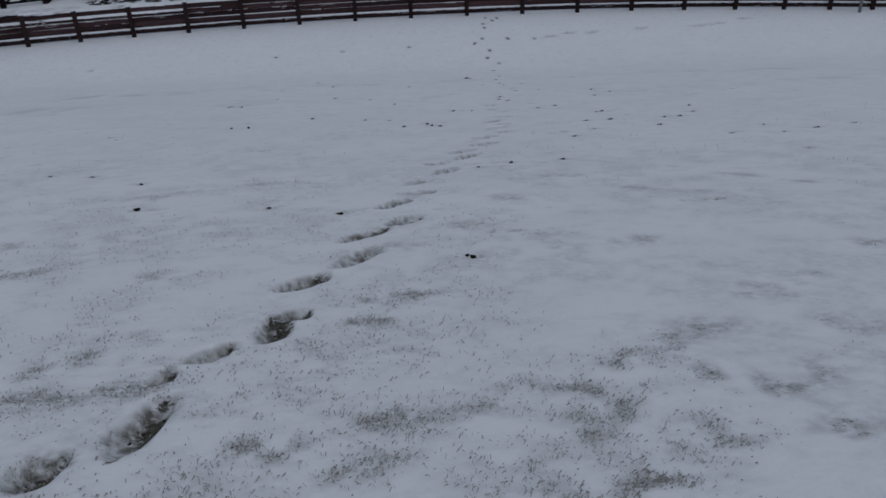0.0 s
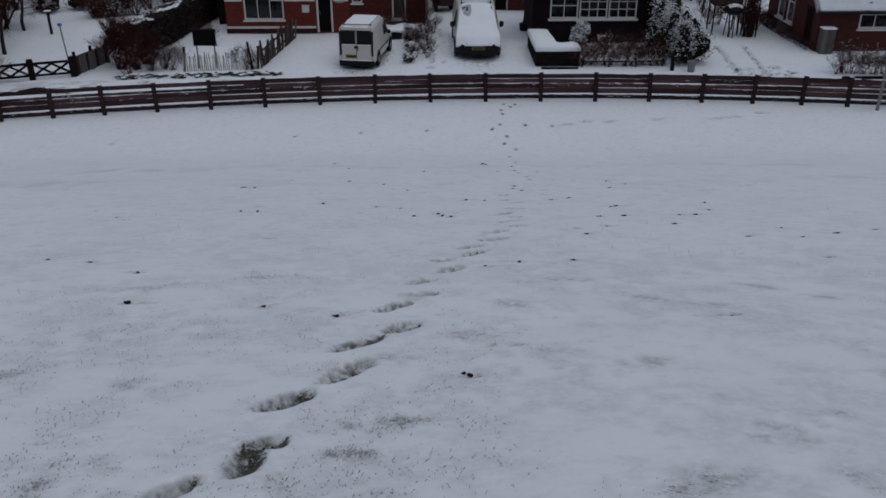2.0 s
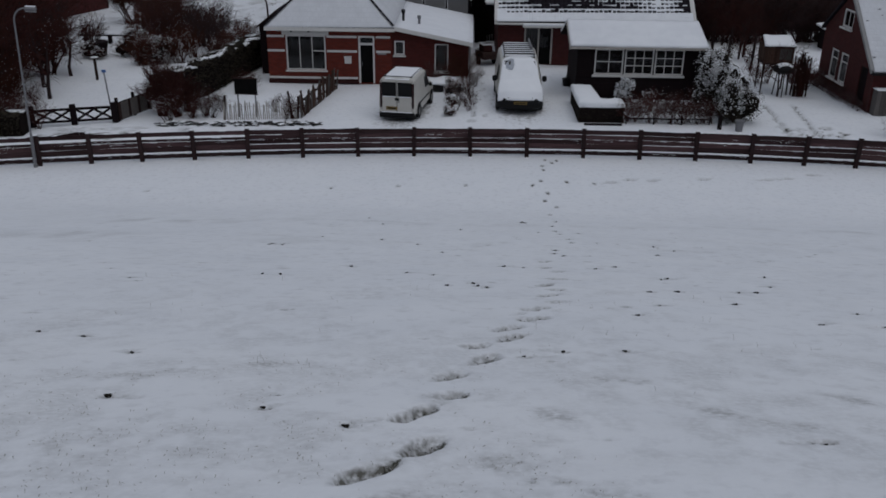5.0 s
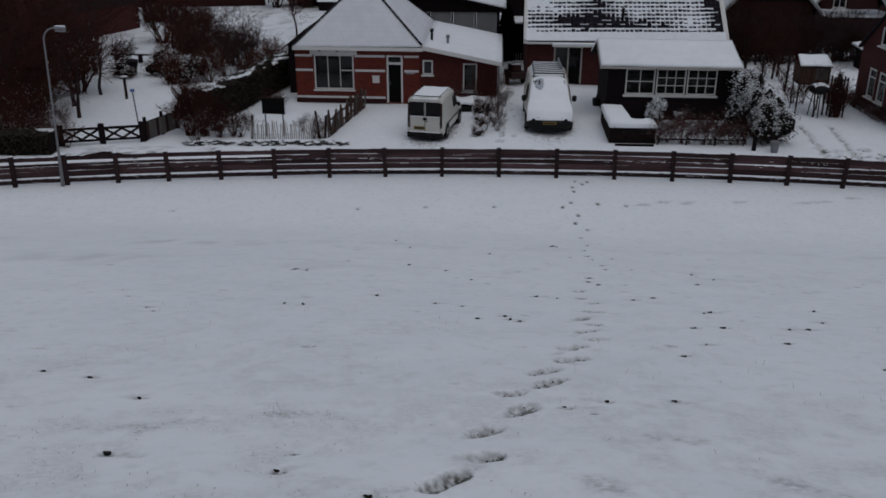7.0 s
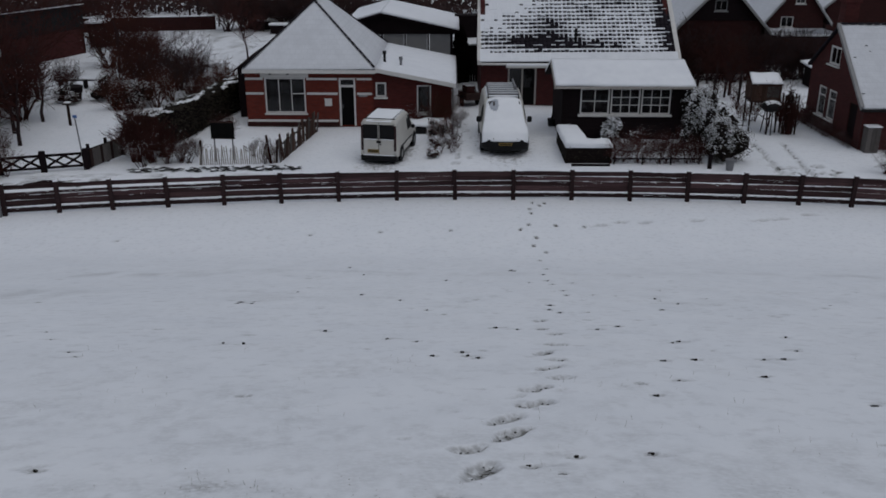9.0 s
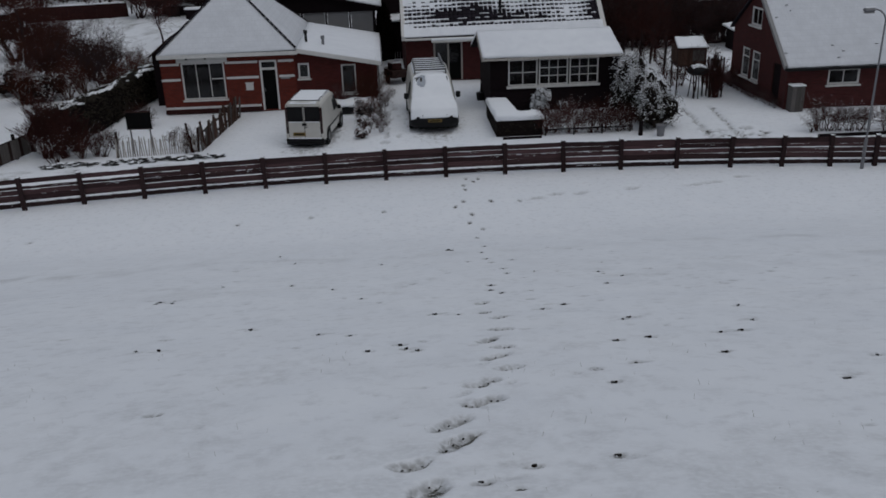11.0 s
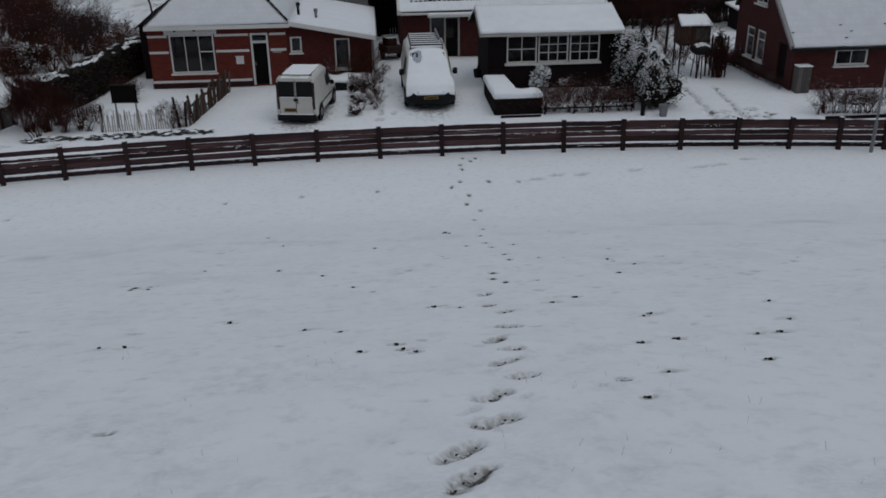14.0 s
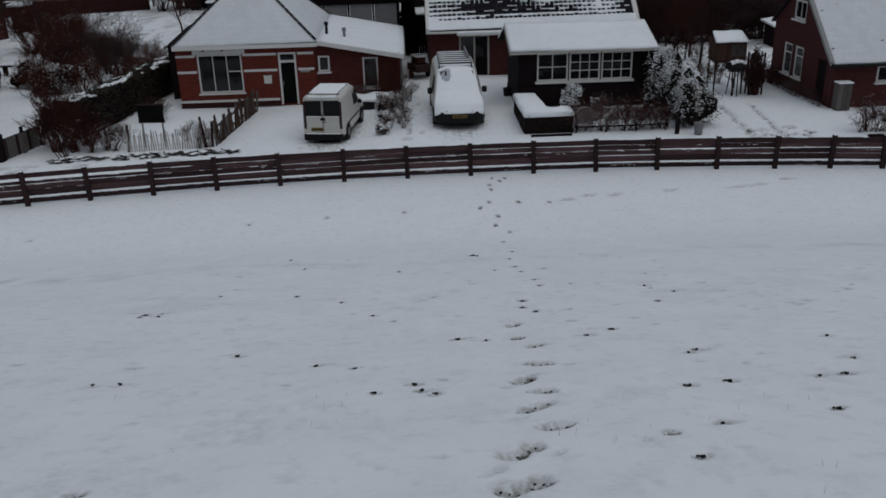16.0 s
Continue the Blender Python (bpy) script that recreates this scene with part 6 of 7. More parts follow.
STONES, CAPS = [stone_mesh(k) for k in range(5)], [cap_mesh(k + 9) for k in range(4)]
for n in range(150):
    f = n / 149
    x, y = -11.9 + 6.3 * f + random.uniform(-0.2, 0.2), 32.72 + 0.5 * f + random.uniform(-0.3, 0.3)
    s = random.uniform(0.12, 0.62)
    st = link("stone", STONES[n % 5], edge, m=pose(x, y, 0.04, 0, random.uniform(-14, 14), random.uniform(-35, 35)) @ Matrix.Scale(s, 4))
    if random.random() < 0.3:
        link("snow_cap", CAPS[n % 4], edge, m=pose(x + 0.02, y + 0.03, 0.045 + 0.05 * s, 0, 0, random.uniform(0, 360)) @ Matrix.Scale(s * 0.9, 4))

# ---- things round the drives ----
bf = thing("board_fence", (0.45, 52.0, 0), "dark close-boarded garden fence between two plots", "fence")
for n in range(9):
    part("board", boxes((n * 0.145, n * 0.145 + 0.13, 0, 0.03, -0.05, 1.75 + 0.02 * (n % 3))), BLACKWOOD, bf)
part("rail", boxes((0, 1.3, 0.03, 0.08, 1.3, 1.4)), BLACKWOOD, bf)
bs = thing("back_shed", (1.25, 54.6, 0), "black timber shed with snow along its low roof", "shed")
for n in range(10):
    part("board", boxes((-0.8 + n * 0.16, -0.65 + n * 0.16, 0, 0.03, -0.05, 1.75)), BLACKWOOD, bs)
part("wall", boxes((-0.8, 0.8, 0.03, 2.0, 0, 1.74), bevel=0.01), BLACKWOOD, bs)
part("snow_layer", quad_sheet((-0.9, -0.15, 1.75), (0.9, -0.15, 1.75), (0.9, 1.0, 2.0), (-0.9, 1.0, 2.0), 0.07, 0.02, 10, 6, 9), SNOW, bs)
part("back_wall", boxes((-0.85, 0.85, 1.0, 2.1, 1.7, 3.4), bevel=0.02), BLACKWOOD, bs, "taller dark rear part")
tarp = thing("covered_heap", (-1.2, 39.3, 0), "low dark heap beneath a sagging snow-covered sheet", "heap")
part("body", boxes((-0.75, 0.95, -0.55, 0.5, 0, 0.42), bevel=0.12), BLACKPLASTIC, tarp)
part("snow_layer", sheet_on(lambda u, v: Vector((-0.85 + 1.95 * u, -0.62 + 1.2 * v, 0.43 + 0.07 * noise.noise(Vector((u * 4, v * 3, 5))) + 0.1 * u - 0.1 * (2 * v - 1) ** 4)), 22, 14, 0.08), SNOW, tarp, "thick snow")
cart = thing("garden_cart", (1.15, 45.2, 0), "rusty red hand cart loaded with snowy odds and ends", "cart", rz=20)
part("tray", boxes((-0.4, 0.4, -0.6, 0.6, 0.35, 0.7), bevel=0.03), DARKWOOD, cart)
part("load", boxes((-0.3, 0.2, -0.4, 0.3, 0.7, 1.05), (0.0, 0.35, 0.0, 0.5, 0.7, 0.9), bevel=0.05), BRICK3, cart)
part("snow_layer", boxes((-0.32, 0.22, -0.42, 0.32, 1.05, 1.12), (-0.4, 0.0, 0.3, 0.6, 0.7, 0.76), bevel=0.025), SNOW, cart)
for s in (-1, 1):
    part("wheel", disc(bmesh.new(), s * 0.42 - 0.04, 0, 0.28, 0.28, 0.08, 14), RUBBER, cart)
    part("shaft", tube(bmesh.new(), (s * 0.3, -0.6, 0.45), (s * 0.25, -1.3, 0.75), 0.025, 0.025, 6), DARKWOOD, cart)
bin_ = thing("litter_pot", (10.82, 33.2, 0), "small grey pot standing in snow by the bush", "pot")
bm = tube(bmesh.new(), (0, 0, 0), (0, 0, 0.42), 0.13, 0.17, 12, cap=False)
tube(bm, (0, 0, 0.38), (0, 0, 0.44), 0.19, 0.19, 12)
part("body", bm, GALV, bin_)
stp = thing("stump_post", (10.13, 33.45, 0), "short dark post in the hedge", "post")
part("post", tube(bmesh.new(), (0, 0, -0.1), (0, 0, 0.55), 0.09, 0.08, 8), BLACKWOOD, stp)
pot = thing("plant_tub", (4.85, 40.6, 0), "dark planter with a bare plant beside a wall", "planter")
part("tub", tube(bmesh.new(), (0, 0, 0), (0, 0, 0.35), 0.16, 0.2, 10), BLACKPLASTIC, pot)
part("stem", tube(bmesh.new(), (0, 0, 0.3), (0.05, 0, 0.8), 0.05, 0.02, 6), BARK, pot)

# ---- playhouse on stilts and the things under it ----
ph = thing("stilt_playhouse", (14.16, 40.2, -0.05), "brown wooden playhouse on stilts with a snowy roof", "playhouse", rz=3)
ph.matrix_basis = pose(14.2, 40.2, -0.05, 0, 0, -4) @ Matrix.Diagonal((0.88, 0.85, 1, 1))
for x in (-0.66, 0.66):
    for y in (-0.6, 0.6):
        part("stilt", boxes((x - 0.035, x + 0.035, y - 0.035, y + 0.035, -0.1, 1.5)), DARKWOOD, ph)
part("floor", boxes((-0.74, 0.74, -0.7, 0.7, 1.36, 1.44)), DARKWOOD, ph)
for n in range(9):
    part("board", boxes((-0.72 + n * 0.16, -0.57 + n * 0.16, -0.7, -0.66, 1.4, 2.2)), PLAYWOOD, ph)
for n in range(7):
    part("board", boxes((-0.73, -0.69, -0.68 + n * 0.196, -0.5 + n * 0.196, 1.5, 2.25)), PLAYWOOD, ph)
part("window_panel", boxes((0.02, 0.62, -0.715, -0.702, 1.6, 2.08), bevel=0.004), DULLWOOD, ph, "pale weathered panel")
part("wall", boxes((0.69, 0.73, -0.66, 0.7, 1.5, 2.22), (-0.69, 0.69, 0.66, 0.7, 1.5, 2.2)), DARKWOOD, ph)
rp = part("roof", slab([(-0.78, -0.8, 2.2), (0.78, -0.8, 2.2), (0.7, 0.3, 2.5), (-0.7, 0.3, 2.5)], (0, 0, -0.05)), DARKWOOD, ph)
part("snow_layer", quad_sheet((-0.78, -0.8, 2.2), (0.78, -0.8, 2.2), (0.7, 0.3, 2.5), (-0.7, 0.3, 2.5), 0.05, 0.02, 12, 8, 4), SNOW, rp, "thick snow")
bq = thing("kettle_barbecue", (14.35, 39.3, 0), "dark round barbecue bowl on thin legs", "barbecue")
bm = bmesh.new()
bmesh.ops.create_uvsphere(bm, u_segments=14, v_segments=8, radius=0.42)
bmesh.ops.scale(bm, vec=(1.15, 1, 0.55), verts=bm.verts)
bmesh.ops.translate(bm, vec=(0, 0, 1.2), verts=bm.verts)
part("bowl", bm, BLACKPLASTIC, bq)
part("snow_cap", sheet_on(lambda u, v: Vector(((u - 0.5) * 0.6, (v - 0.5) * 0.5, 1.43 - 0.15 * ((2 * u - 1) ** 2 + (2 * v - 1) ** 2) * 0.5)), 8, 8, 0.05), SNOW, bq)
for a in (0.4, 2.5, 4.6):
    part("leg", tube(bmesh.new(), (0.25 * math.cos(a), 0.25 * math.sin(a), 1.05), (0.36 * math.cos(a), 0.36 * math.sin(a), 0), 0.025, 0.025, 6), BLACKPLASTIC, bq)
arch = thing("rose_arch", (15.15, 39.3, 0), "narrow dark trellis arch overgrown with withered creeper", "arch")
for x in (-0.28, 0.28):
    part("post", boxes((x - 0.03, x + 0.03, -0.2, -0.14, 0, 1.75), (x - 0.03, x + 0.03, 0.14, 0.2, 0, 1.75)), DARKWOOD, arch)
for n in range(5):
    part("rung", boxes((-0.28, 0.28, -0.2, -0.16, 0.3 + n * 0.33, 0.35 + n * 0.33)), DARKWOOD, arch)
# bench with a long dark seat, tub and bird table in the left garden
hr = thing("hedge_rail", (0, 0, 0), "low dark rail along the front of a thin hedge", "rail")
part("rail", boxes((6.5, 10.0, 34.12, 34.16, 0.16, 0.22), bevel=0.005), BLACKWOOD, hr)
for x in (6.6, 7.7, 8.8, 9.9):
    part("post", boxes((x - 0.03, x + 0.03, 34.1, 34.12, -0.05, 0.3), bevel=0.005), BLACKWOOD, hr)
be = thing("garden_bench", (-20.2, 49.6, 0), "long dark plank bench in a snowy garden", "bench")
part("seat", boxes((-1.7, 1.6, -0.2, 0.2, 0.42, 0.5), bevel=0.01), BLACKWOOD, be)
for x in (-1.4, 0.0, 1.3):
    part("leg", boxes((x - 0.06, x + 0.06, -0.18, 0.18, -0.05, 0.42)), BLACKWOOD, be)
part("snow_line", boxes((-1.68, 1.58, -0.18, 0.18, 0.5, 0.57), bevel=0.02), SNOW, be)
tu = thing("dark_tub", (-19.5, 46.0, 0), "dark round garden tub with snow heaped inside", "tub")
bm = tube(bmesh.new(), (0, 0, 0), (0, 0, 0.75), 0.45, 0.62, 14)
part("tub", bm, BLACKWOOD, tu)
bt = thing("bird_table", (-17.2, 40.2, 0), "little wooden bird table on a post with snow on top", "bird table")
part("post", boxes((-0.05, 0.05, -0.05, 0.05, 0, 1.0)), DARKWOOD, bt)
part("tray", boxes((-0.16, 0.16, -0.14, 0.14, 1.0, 1.05)), DARKWOOD, bt)
part("snow_cap", boxes((-0.15, 0.15, -0.13, 0.13, 1.05, 1.11), bevel=0.025), SNOW, bt)


# ---- planting ----
def grow(rnd, base, d, length, radius, depth, spread, segs, kids):
    """Tapering limbs as (p0, p1, r0, r1), each with side shoots."""
    p, out = Vector(base), []
    d = Vector(d).normalized()
    r = radius
    for k in range(segs):
        q = p + d * (length / segs)
        r2 = radius * (1 - 0.75 * (k + 1) / segs)
        out.append((p.copy(), q.copy(), r, r2))
        if depth > 0 and k >= (1 if depth > 1 else 0):
            for _ in range(kids):
                a = Vector((rnd.gauss(0, 1), rnd.gauss(0, 1), rnd.gauss(0.25, 0.7))).normalized()
                out += grow(rnd, q, d * (1 - spread) + a * spread, length * rnd.uniform(0.4, 0.62), r2 * 0.62, depth - 1, spread, max(2, segs - 1), kids)
        p, r = q, r2
        d = (d + Vector((rnd.gauss(0, 0.14), rnd.gauss(0, 0.14), rnd.gauss(0.04, 0.08)))).normalized()
    return out


def limbs_mesh(name, limbs, material, thick=0.0, sides=3):
    vs, fs = [], []
    for p0, p1, r0, r1 in limbs:
        q = (p1 - p0).to_track_quat("Z", "Y")
        n = len(vs)
        sd = 6 if r0 > 0.05 else sides
        for c, r in ((p0, r0), (p1, r1)):
            for i in range(sd):
                a = 2 * math.pi * i / sd
                vs.append(tuple(c + q @ Vector((math.cos(a), math.sin(a), 0)) * max(r, thick)))
        fs += [(n + i, n + (i + 1) % sd, n + sd + (i + 1) % sd, n + sd + i) for i in range(sd)]
    me = bpy.data.meshes.new(name)
    me.from_pydata(vs, [], fs)
    me.materials.append(material)
    return me


def flakes_mesh(name, rows, material, rnd, flat=False):
    """Small bent leaves or snow pads: rows of (place, size)."""
    vs, fs = [], []
    for p, s in rows:
        a = rnd.uniform(0, 6.28)
        t = rnd.uniform(-0.25, 0.25) if flat else rnd.uniform(-1.2, 1.2)
        u = Vector((math.cos(a), math.sin(a), 0)) * s
        w = Vector((-math.sin(a) * math.cos(t), math.cos(a) * math.cos(t), math.sin(t))) * s * rnd.uniform(0.5, 0.9)
        n = len(vs)
        lift = Vector((0, 0, s * (0.85 if flat else 0.1)))
        vs += [tuple(p - u), tuple(p - w), tuple(p + u), tuple(p + w), tuple(p + lift)]
        fs += [(n, n + 1, n + 4), (n + 1, n + 2, n + 4), (n + 2, n + 3, n + 4), (n + 3, n, n + 4)]
    me = bpy.data.meshes.new(name)
    me.from_pydata(vs, [], fs)
    me.materials.append(material)
    return me


def bare_shrub(seed, h, stems, spread=0.55, snow=0.12, leaf=0.0, wood=None, lean=0.8):
    rnd = random.Random(seed)
    limbs = []
    for _ in range(stems):
        a = rnd.uniform(0, 6.28)
        d = (math.cos(a) * rnd.uniform(0.1, lean), math.sin(a) * rnd.uniform(0.1, lean), 1)
        limbs += grow(rnd, (rnd.uniform(-0.15, 0.15) * h, rnd.uniform(-0.15, 0.15) * h, -0.05), d, h * rnd.uniform(0.7, 1.05), 0.016 * h + 0.006, 2, spread, 4, 2)
    pads = [(p1 + Vector((0, 0, 0.015)), rnd.uniform(0.006, 0.018)) for p0, p1, *_ in limbs if rnd.random() < snow]
    leaves = [(p1 + Vector((rnd.gauss(0, 0.04), rnd.gauss(0, 0.04), rnd.gauss(0, 0.04))), rnd.uniform(0.007, 0.017)) for p0, p1, *_ in limbs for _ in range(6) if rnd.random() < leaf]
    return (limbs_mesh("growth", limbs, wood or TWIG, 0.0045), flakes_mesh("snow_dusting", pads, SNOW, rnd, True) if pads else None, flakes_mesh("foliage", leaves, RUSTLEAF, rnd) if leaves else None)


def bare_tree(seed, h, snow=0.04):
    rnd = random.Random(seed)
    trunk = grow(rnd, (0, 0, -0.1), (rnd.uniform(-0.12, 0.12), rnd.uniform(-0.1, 0.1), 1), h * 0.6, 0.02 * h, 0, 0.5, 5, 0)
    limbs = []
    for k, (p0, p1, r0, r1) in enumerate(trunk):
        if k < 1:
            continue
        for _ in range(3):
            a = rnd.uniform(0, 6.28)
            limbs += grow(rnd, p1, (math.cos(a), math.sin(a), rnd.uniform(0.35, 1.1)), h * rnd.uniform(0.3, 0.48), r1 * 0.55, 2, 0.5, 4, 2)
    pads = [(p1, rnd.uniform(0.015, 0.035)) for p0, p1, *_ in limbs if rnd.random() < snow]
    return limbs_mesh("trunk", trunk, BARK, 0, 8), limbs_mesh("crown", limbs, TWIG, 0.006), flakes_mesh("snow_dusting", pads, SNOW, rnd, True) if pads else None


def put(name, meshes, names, x, y, z, s, rz, label, category, group=""):
    th = thing(name, (x, y, z), label, category, group, rz=rz)
    for nm, me in zip(names, meshes):
        if me:
            ob = link(nm, me, th, m=Matrix.Scale(s, 4))
            if nm != "trunk":
                tagged(ob, kind="stuff")
    return th


SH = [bare_shrub(k, 1.0, 9, snow=0.16 + 0.1 * (k % 3), leaf=0.25 if k % 2 else 0.0) for k in range(4)]
DENSE = [bare_shrub(20 + k, 1.0, 18, 0.55, 0.08 + 0.05 * k, 0.45) for k in range(3)]
DARK = [bare_shrub(30 + k, 1.0, 18, 0.5, 0.0, 0.4, BARK) for k in range(2)]
TALL = [bare_shrub(90 + k, 1.0, 24, 0.36, 0.01, 0.35, None, 0.28) for k in range(2)]
WISP = [bare_shrub(80 + k, 1.0, 15, 0.45, 0.05, 0.35, RUSTTWIG) for k in range(3)]
TR = [bare_tree(40 + k, 1.0 * 5.0, 0.0) for k in range(3)]
SN = ("growth", "snow_dusting", "foliage")

# left garden: dark trees and overgrown bushes
for n, (x, y, s) in enumerate(((-17.8, 36.5, 0.95), (-20.4, 37.0, 1.2), (-19.6, 34.5, 0.8), (-22.0, 35.0, 1.2), (-18.8, 41.0, 0.9), (-22.5, 40.0, 1.3), (-24.5, 45.0, 1.35), (-20.8, 43.5, 1.0), (-23.5, 38.0, 1.3), (-25.5, 50.0, 1.2), (-26, 41, 1.4), (-21.2, 33.4, 1.1), (-20.0, 35.6, 1.15), (-23.2, 33.0, 1.3), (-19.0, 38.6, 1.0), (-24.6, 36.4, 1.4), (-22.2, 43.2, 1.3), (-21.5, 46.5, 1.3), (-24.0, 48.5, 1.4), (-19.3, 52.5, 1.2))):
    put("bare_tree", TR[n % 3], ("trunk", "crown", "snow_dusting"), x, y, 0, s, n * 77, "dark bare garden tree with dense twigs", "tree", "bare trees in the left garden")
for n, (x, y, s) in enumerate(((-16.2, 47.6, 2.4), (-17.6, 48.6, 2.4), (-14.4, 46.0, 1.2), (-16.2, 43.6, 1.3), (-14.6, 44.4, 1.2), (-12.8, 46.0, 1.0), (-20.6, 48.0, 1.2), (-22.3, 46.5, 2.0),
                              (-11.6, 47.5, 1.3), (-17.2, 51.0, 2.6), (-18.6, 52.5, 2.5), (-12.4, 47.4, 1.1), (-12.6, 44.0, 1.0), (-18.8, 55, 2.8), (-20.5, 38.2, 2.4), (-21.6, 40.4, 2.6), (-22.4, 37.2, 2.4), (-20.0, 41.4, 2.2), (-21.4, 43.6, 2.5), (-23.4, 42, 3.0), (-20.3, 35.4, 1.8), (-21.5, 33.6, 2.0), (-24.5, 39, 3.0), (-19.3, 33.5, 1.5), (-19.0, 35.0, 1.4), (-19.7, 36.6, 1.7), (-18.6, 33.0, 0.9), (-18.3, 34.2, 0.8))):
    if x > -19.9 and s > 1.9:
        put("bare_tree", TR[n % 3], ("trunk", "crown", "snow_dusting"), x, y, 0, 0.24 * s, n * 77, "dark bare garden tree with dense twigs", "tree", "bare trees in the left garden")
        s *= 0.6
    put("overgrown_bush", (WISP[n % 3] if x > -19.9 and n % 3 else DARK[n % 2] if x < -20 else (DENSE + WISP[:2])[n % 5]), SN, x, y, 0, s, n * 61, "tangled rust-brown leafless bush with snow caught in it", "bush", "bushes of the left garden")
for n, (x, y, s) in enumerate(((-12.1, 34.2, 1.2), (-11.7, 34.6, 1.0), (-12.2, 35.0, 1.35), (-11.5, 34.1, 0.9), (-10.4, 34.3, 0.8), (-11.3, 34.9, 0.9), (-11.6, 33.4, 0.9), (-10.8, 33.9, 0.6), (-9.9, 35.0, 0.5), (-7.0, 33.9, 0.4), (-10.0, 34.0, 0.7), (-13.2, 35.9, 0.8), (-9.6, 38.5, 0.7), (-7.7, 35.0, 0.5))):
    put("garden_shrub", TALL[n % 2] if n in (0, 1, 2, 3, 5) else (SH + DENSE)[(n * 2) % 5], SN, x, y, 0, s, n * 47, "leafless brown shrub dusted with snow", "shrub", "shrubs of the front garden")
for n in range(16):
    put("roadside_shrub", SH[n % 4], SN, -22.5 + 0.42 * n + random.uniform(-0.2, 0.2), 31.0 + 0.9 * random.random() + (0.6 if n > 9 else 0.3), 0, random.uniform(0.6, 1.0), n * 37, "low dark leafless shrub along the road", "shrub", "shrubs along the road")


# clipped hedges: a dark leafy body with snow lying on top
def hedge(name, pts, width, h, label, leafm, n_leaf, snow_h=0.08, leafs=0.05, seed=1, snowy=1.0, core=BLACKWOOD):
    rnd = random.Random(seed)
    hd = thing(name, (0, 0, 0), label, "hedge")
    P = [Vector(p) for p in pts]
    lens = [(b - a).length for a, b in zip(P, P[1:])]
    total = sum(lens)

    def along(s):
        for a, b, ln in zip(P, P[1:], lens):
            if s <= ln:
                return a + (b - a) * (s / ln), (b - a).normalized()
            s -= ln
        return P[-1], (P[-1] - P[-2]).normalized()

    def top(s):
        return h + 0.09 * h * noise.noise(Vector((s * 1.1, seed, 0)))

    steps = max(4, int(total / 0.2))
    rings = []
    for k in range(steps + 1):
        s = total * k / steps
        c, d = along(min(s, total - 1e-4))
        nrm_ = Vector((-d.y, d.x, 0))
        w = width / 2 * (0.86 + 0.14 * noise.noise(Vector((s * 2, seed, 5))))
        z = top(s) * 0.96
        rings.append([c + nrm_ * w * 0.9, c + nrm_ * w + Vector((0, 0, z * 0.5)), c + nrm_ * w * 0.85 + Vector((0, 0, z)), c - nrm_ * w * 0.85 + Vector((0, 0, z)), c - nrm_ * w + Vector((0, 0, z * 0.5)), c - nrm_ * w * 0.9])
    if core:
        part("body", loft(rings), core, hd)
    rows = []
    for _ in range(n_leaf):
        s = rnd.uniform(0, total)
        c, d = along(s)
        nrm_ = Vector((-d.y, d.x, 0))
        q = rnd.random()
        w = width / 2
        if q < 0.7:
            p = c + nrm_ * w * (1 if rnd.random() < 0.5 else -1) * rnd.uniform(0.85, 1.1) + Vector((0, 0, rnd.uniform(0.02, top(s))))
        else:
            p = c + nrm_ * rnd.uniform(-w, w) + Vector((0, 0, top(s) * rnd.uniform(0.93, 1.05)))
        rows.append((p, rnd.uniform(0.6, 1.3) * leafs))
    tagged(link("foliage", flakes_mesh("foliage", rows, leafm, rnd), hd), kind="stuff")
    if snowy:
        def fn(u, v):
            s = u * total
            c, d = along(min(s, total - 1e-4))
            nrm_ = Vector((-d.y, d.x, 0))
            e = (2 * v - 1)
            k = noise.noise(Vector((s * 1.6, v * 3, seed + 2)))
            return c + nrm_ * e * (width / 2) * (1.02 + 0.12 * k) + Vector((0, 0, top(s) - 0.03 + snow_h * (1 - e ** 4) + 0.05 * k * h))
        nu = max(8, int(total / 0.12))
        part("snow_top", sheet_on(fn, nu, 10, 0.03, lambda u, v: noise.noise(Vector((u * total * 1.3, v * 2.2, seed + 7))) < snowy - 0.5), SNOW, hd, "settled snow")
    return hd


for n, (x, y, s) in enumerate(((-15.2, 50.0, 0.6), (-14.2, 48.6, 0.5), (-16.4, 52.5, 0.65), (-14.8, 52.0, 0.55), (-16.8, 49.4, 0.6))):
    put("bare_tree", TR[n % 3], ("trunk", "crown", "snow_dusting"), x, y, 0, s, n * 57 + 20, "dark bare garden tree with dense twigs", "tree", "bare trees in the left garden")
    put("overgrown_bush", DARK[n % 2], SN, x + 0.5, y - 0.9, 0, 1.5, n * 33, "tangled rust-brown leafless bush", "bush", "bushes of the left garden")
for n, (x, y, s) in enumerate(((-20.1, 34.4, 1.0), (-19.4, 34.6, 0.9), (-18.6, 34.9, 0.8), (-19.2, 35.6, 1.0), (-18.3, 36.0, 0.7), (-20.3, 36.0, 1.2), (-19.8, 33.6, 0.9), (-18.9, 33.6, 0.7), (-17.9, 35.4, 0.5))):
    put("low_brush", SH[n % 4], SN, x, y, 0, s, n * 39, "low tangle of leafless brush in snow", "shrub", "brush under the garden trees")
hedge("tall_dark_hedge", [(-12.1, 35.8, 0), (-11.5, 38.2, 0), (-10.5, 44.8, 0)], 0.9, 1.42, "tall dark evergreen hedge with lumps of snow on top", LEAF, 5200, 0.05, 0.05, 3, 0.3, CONIFER)
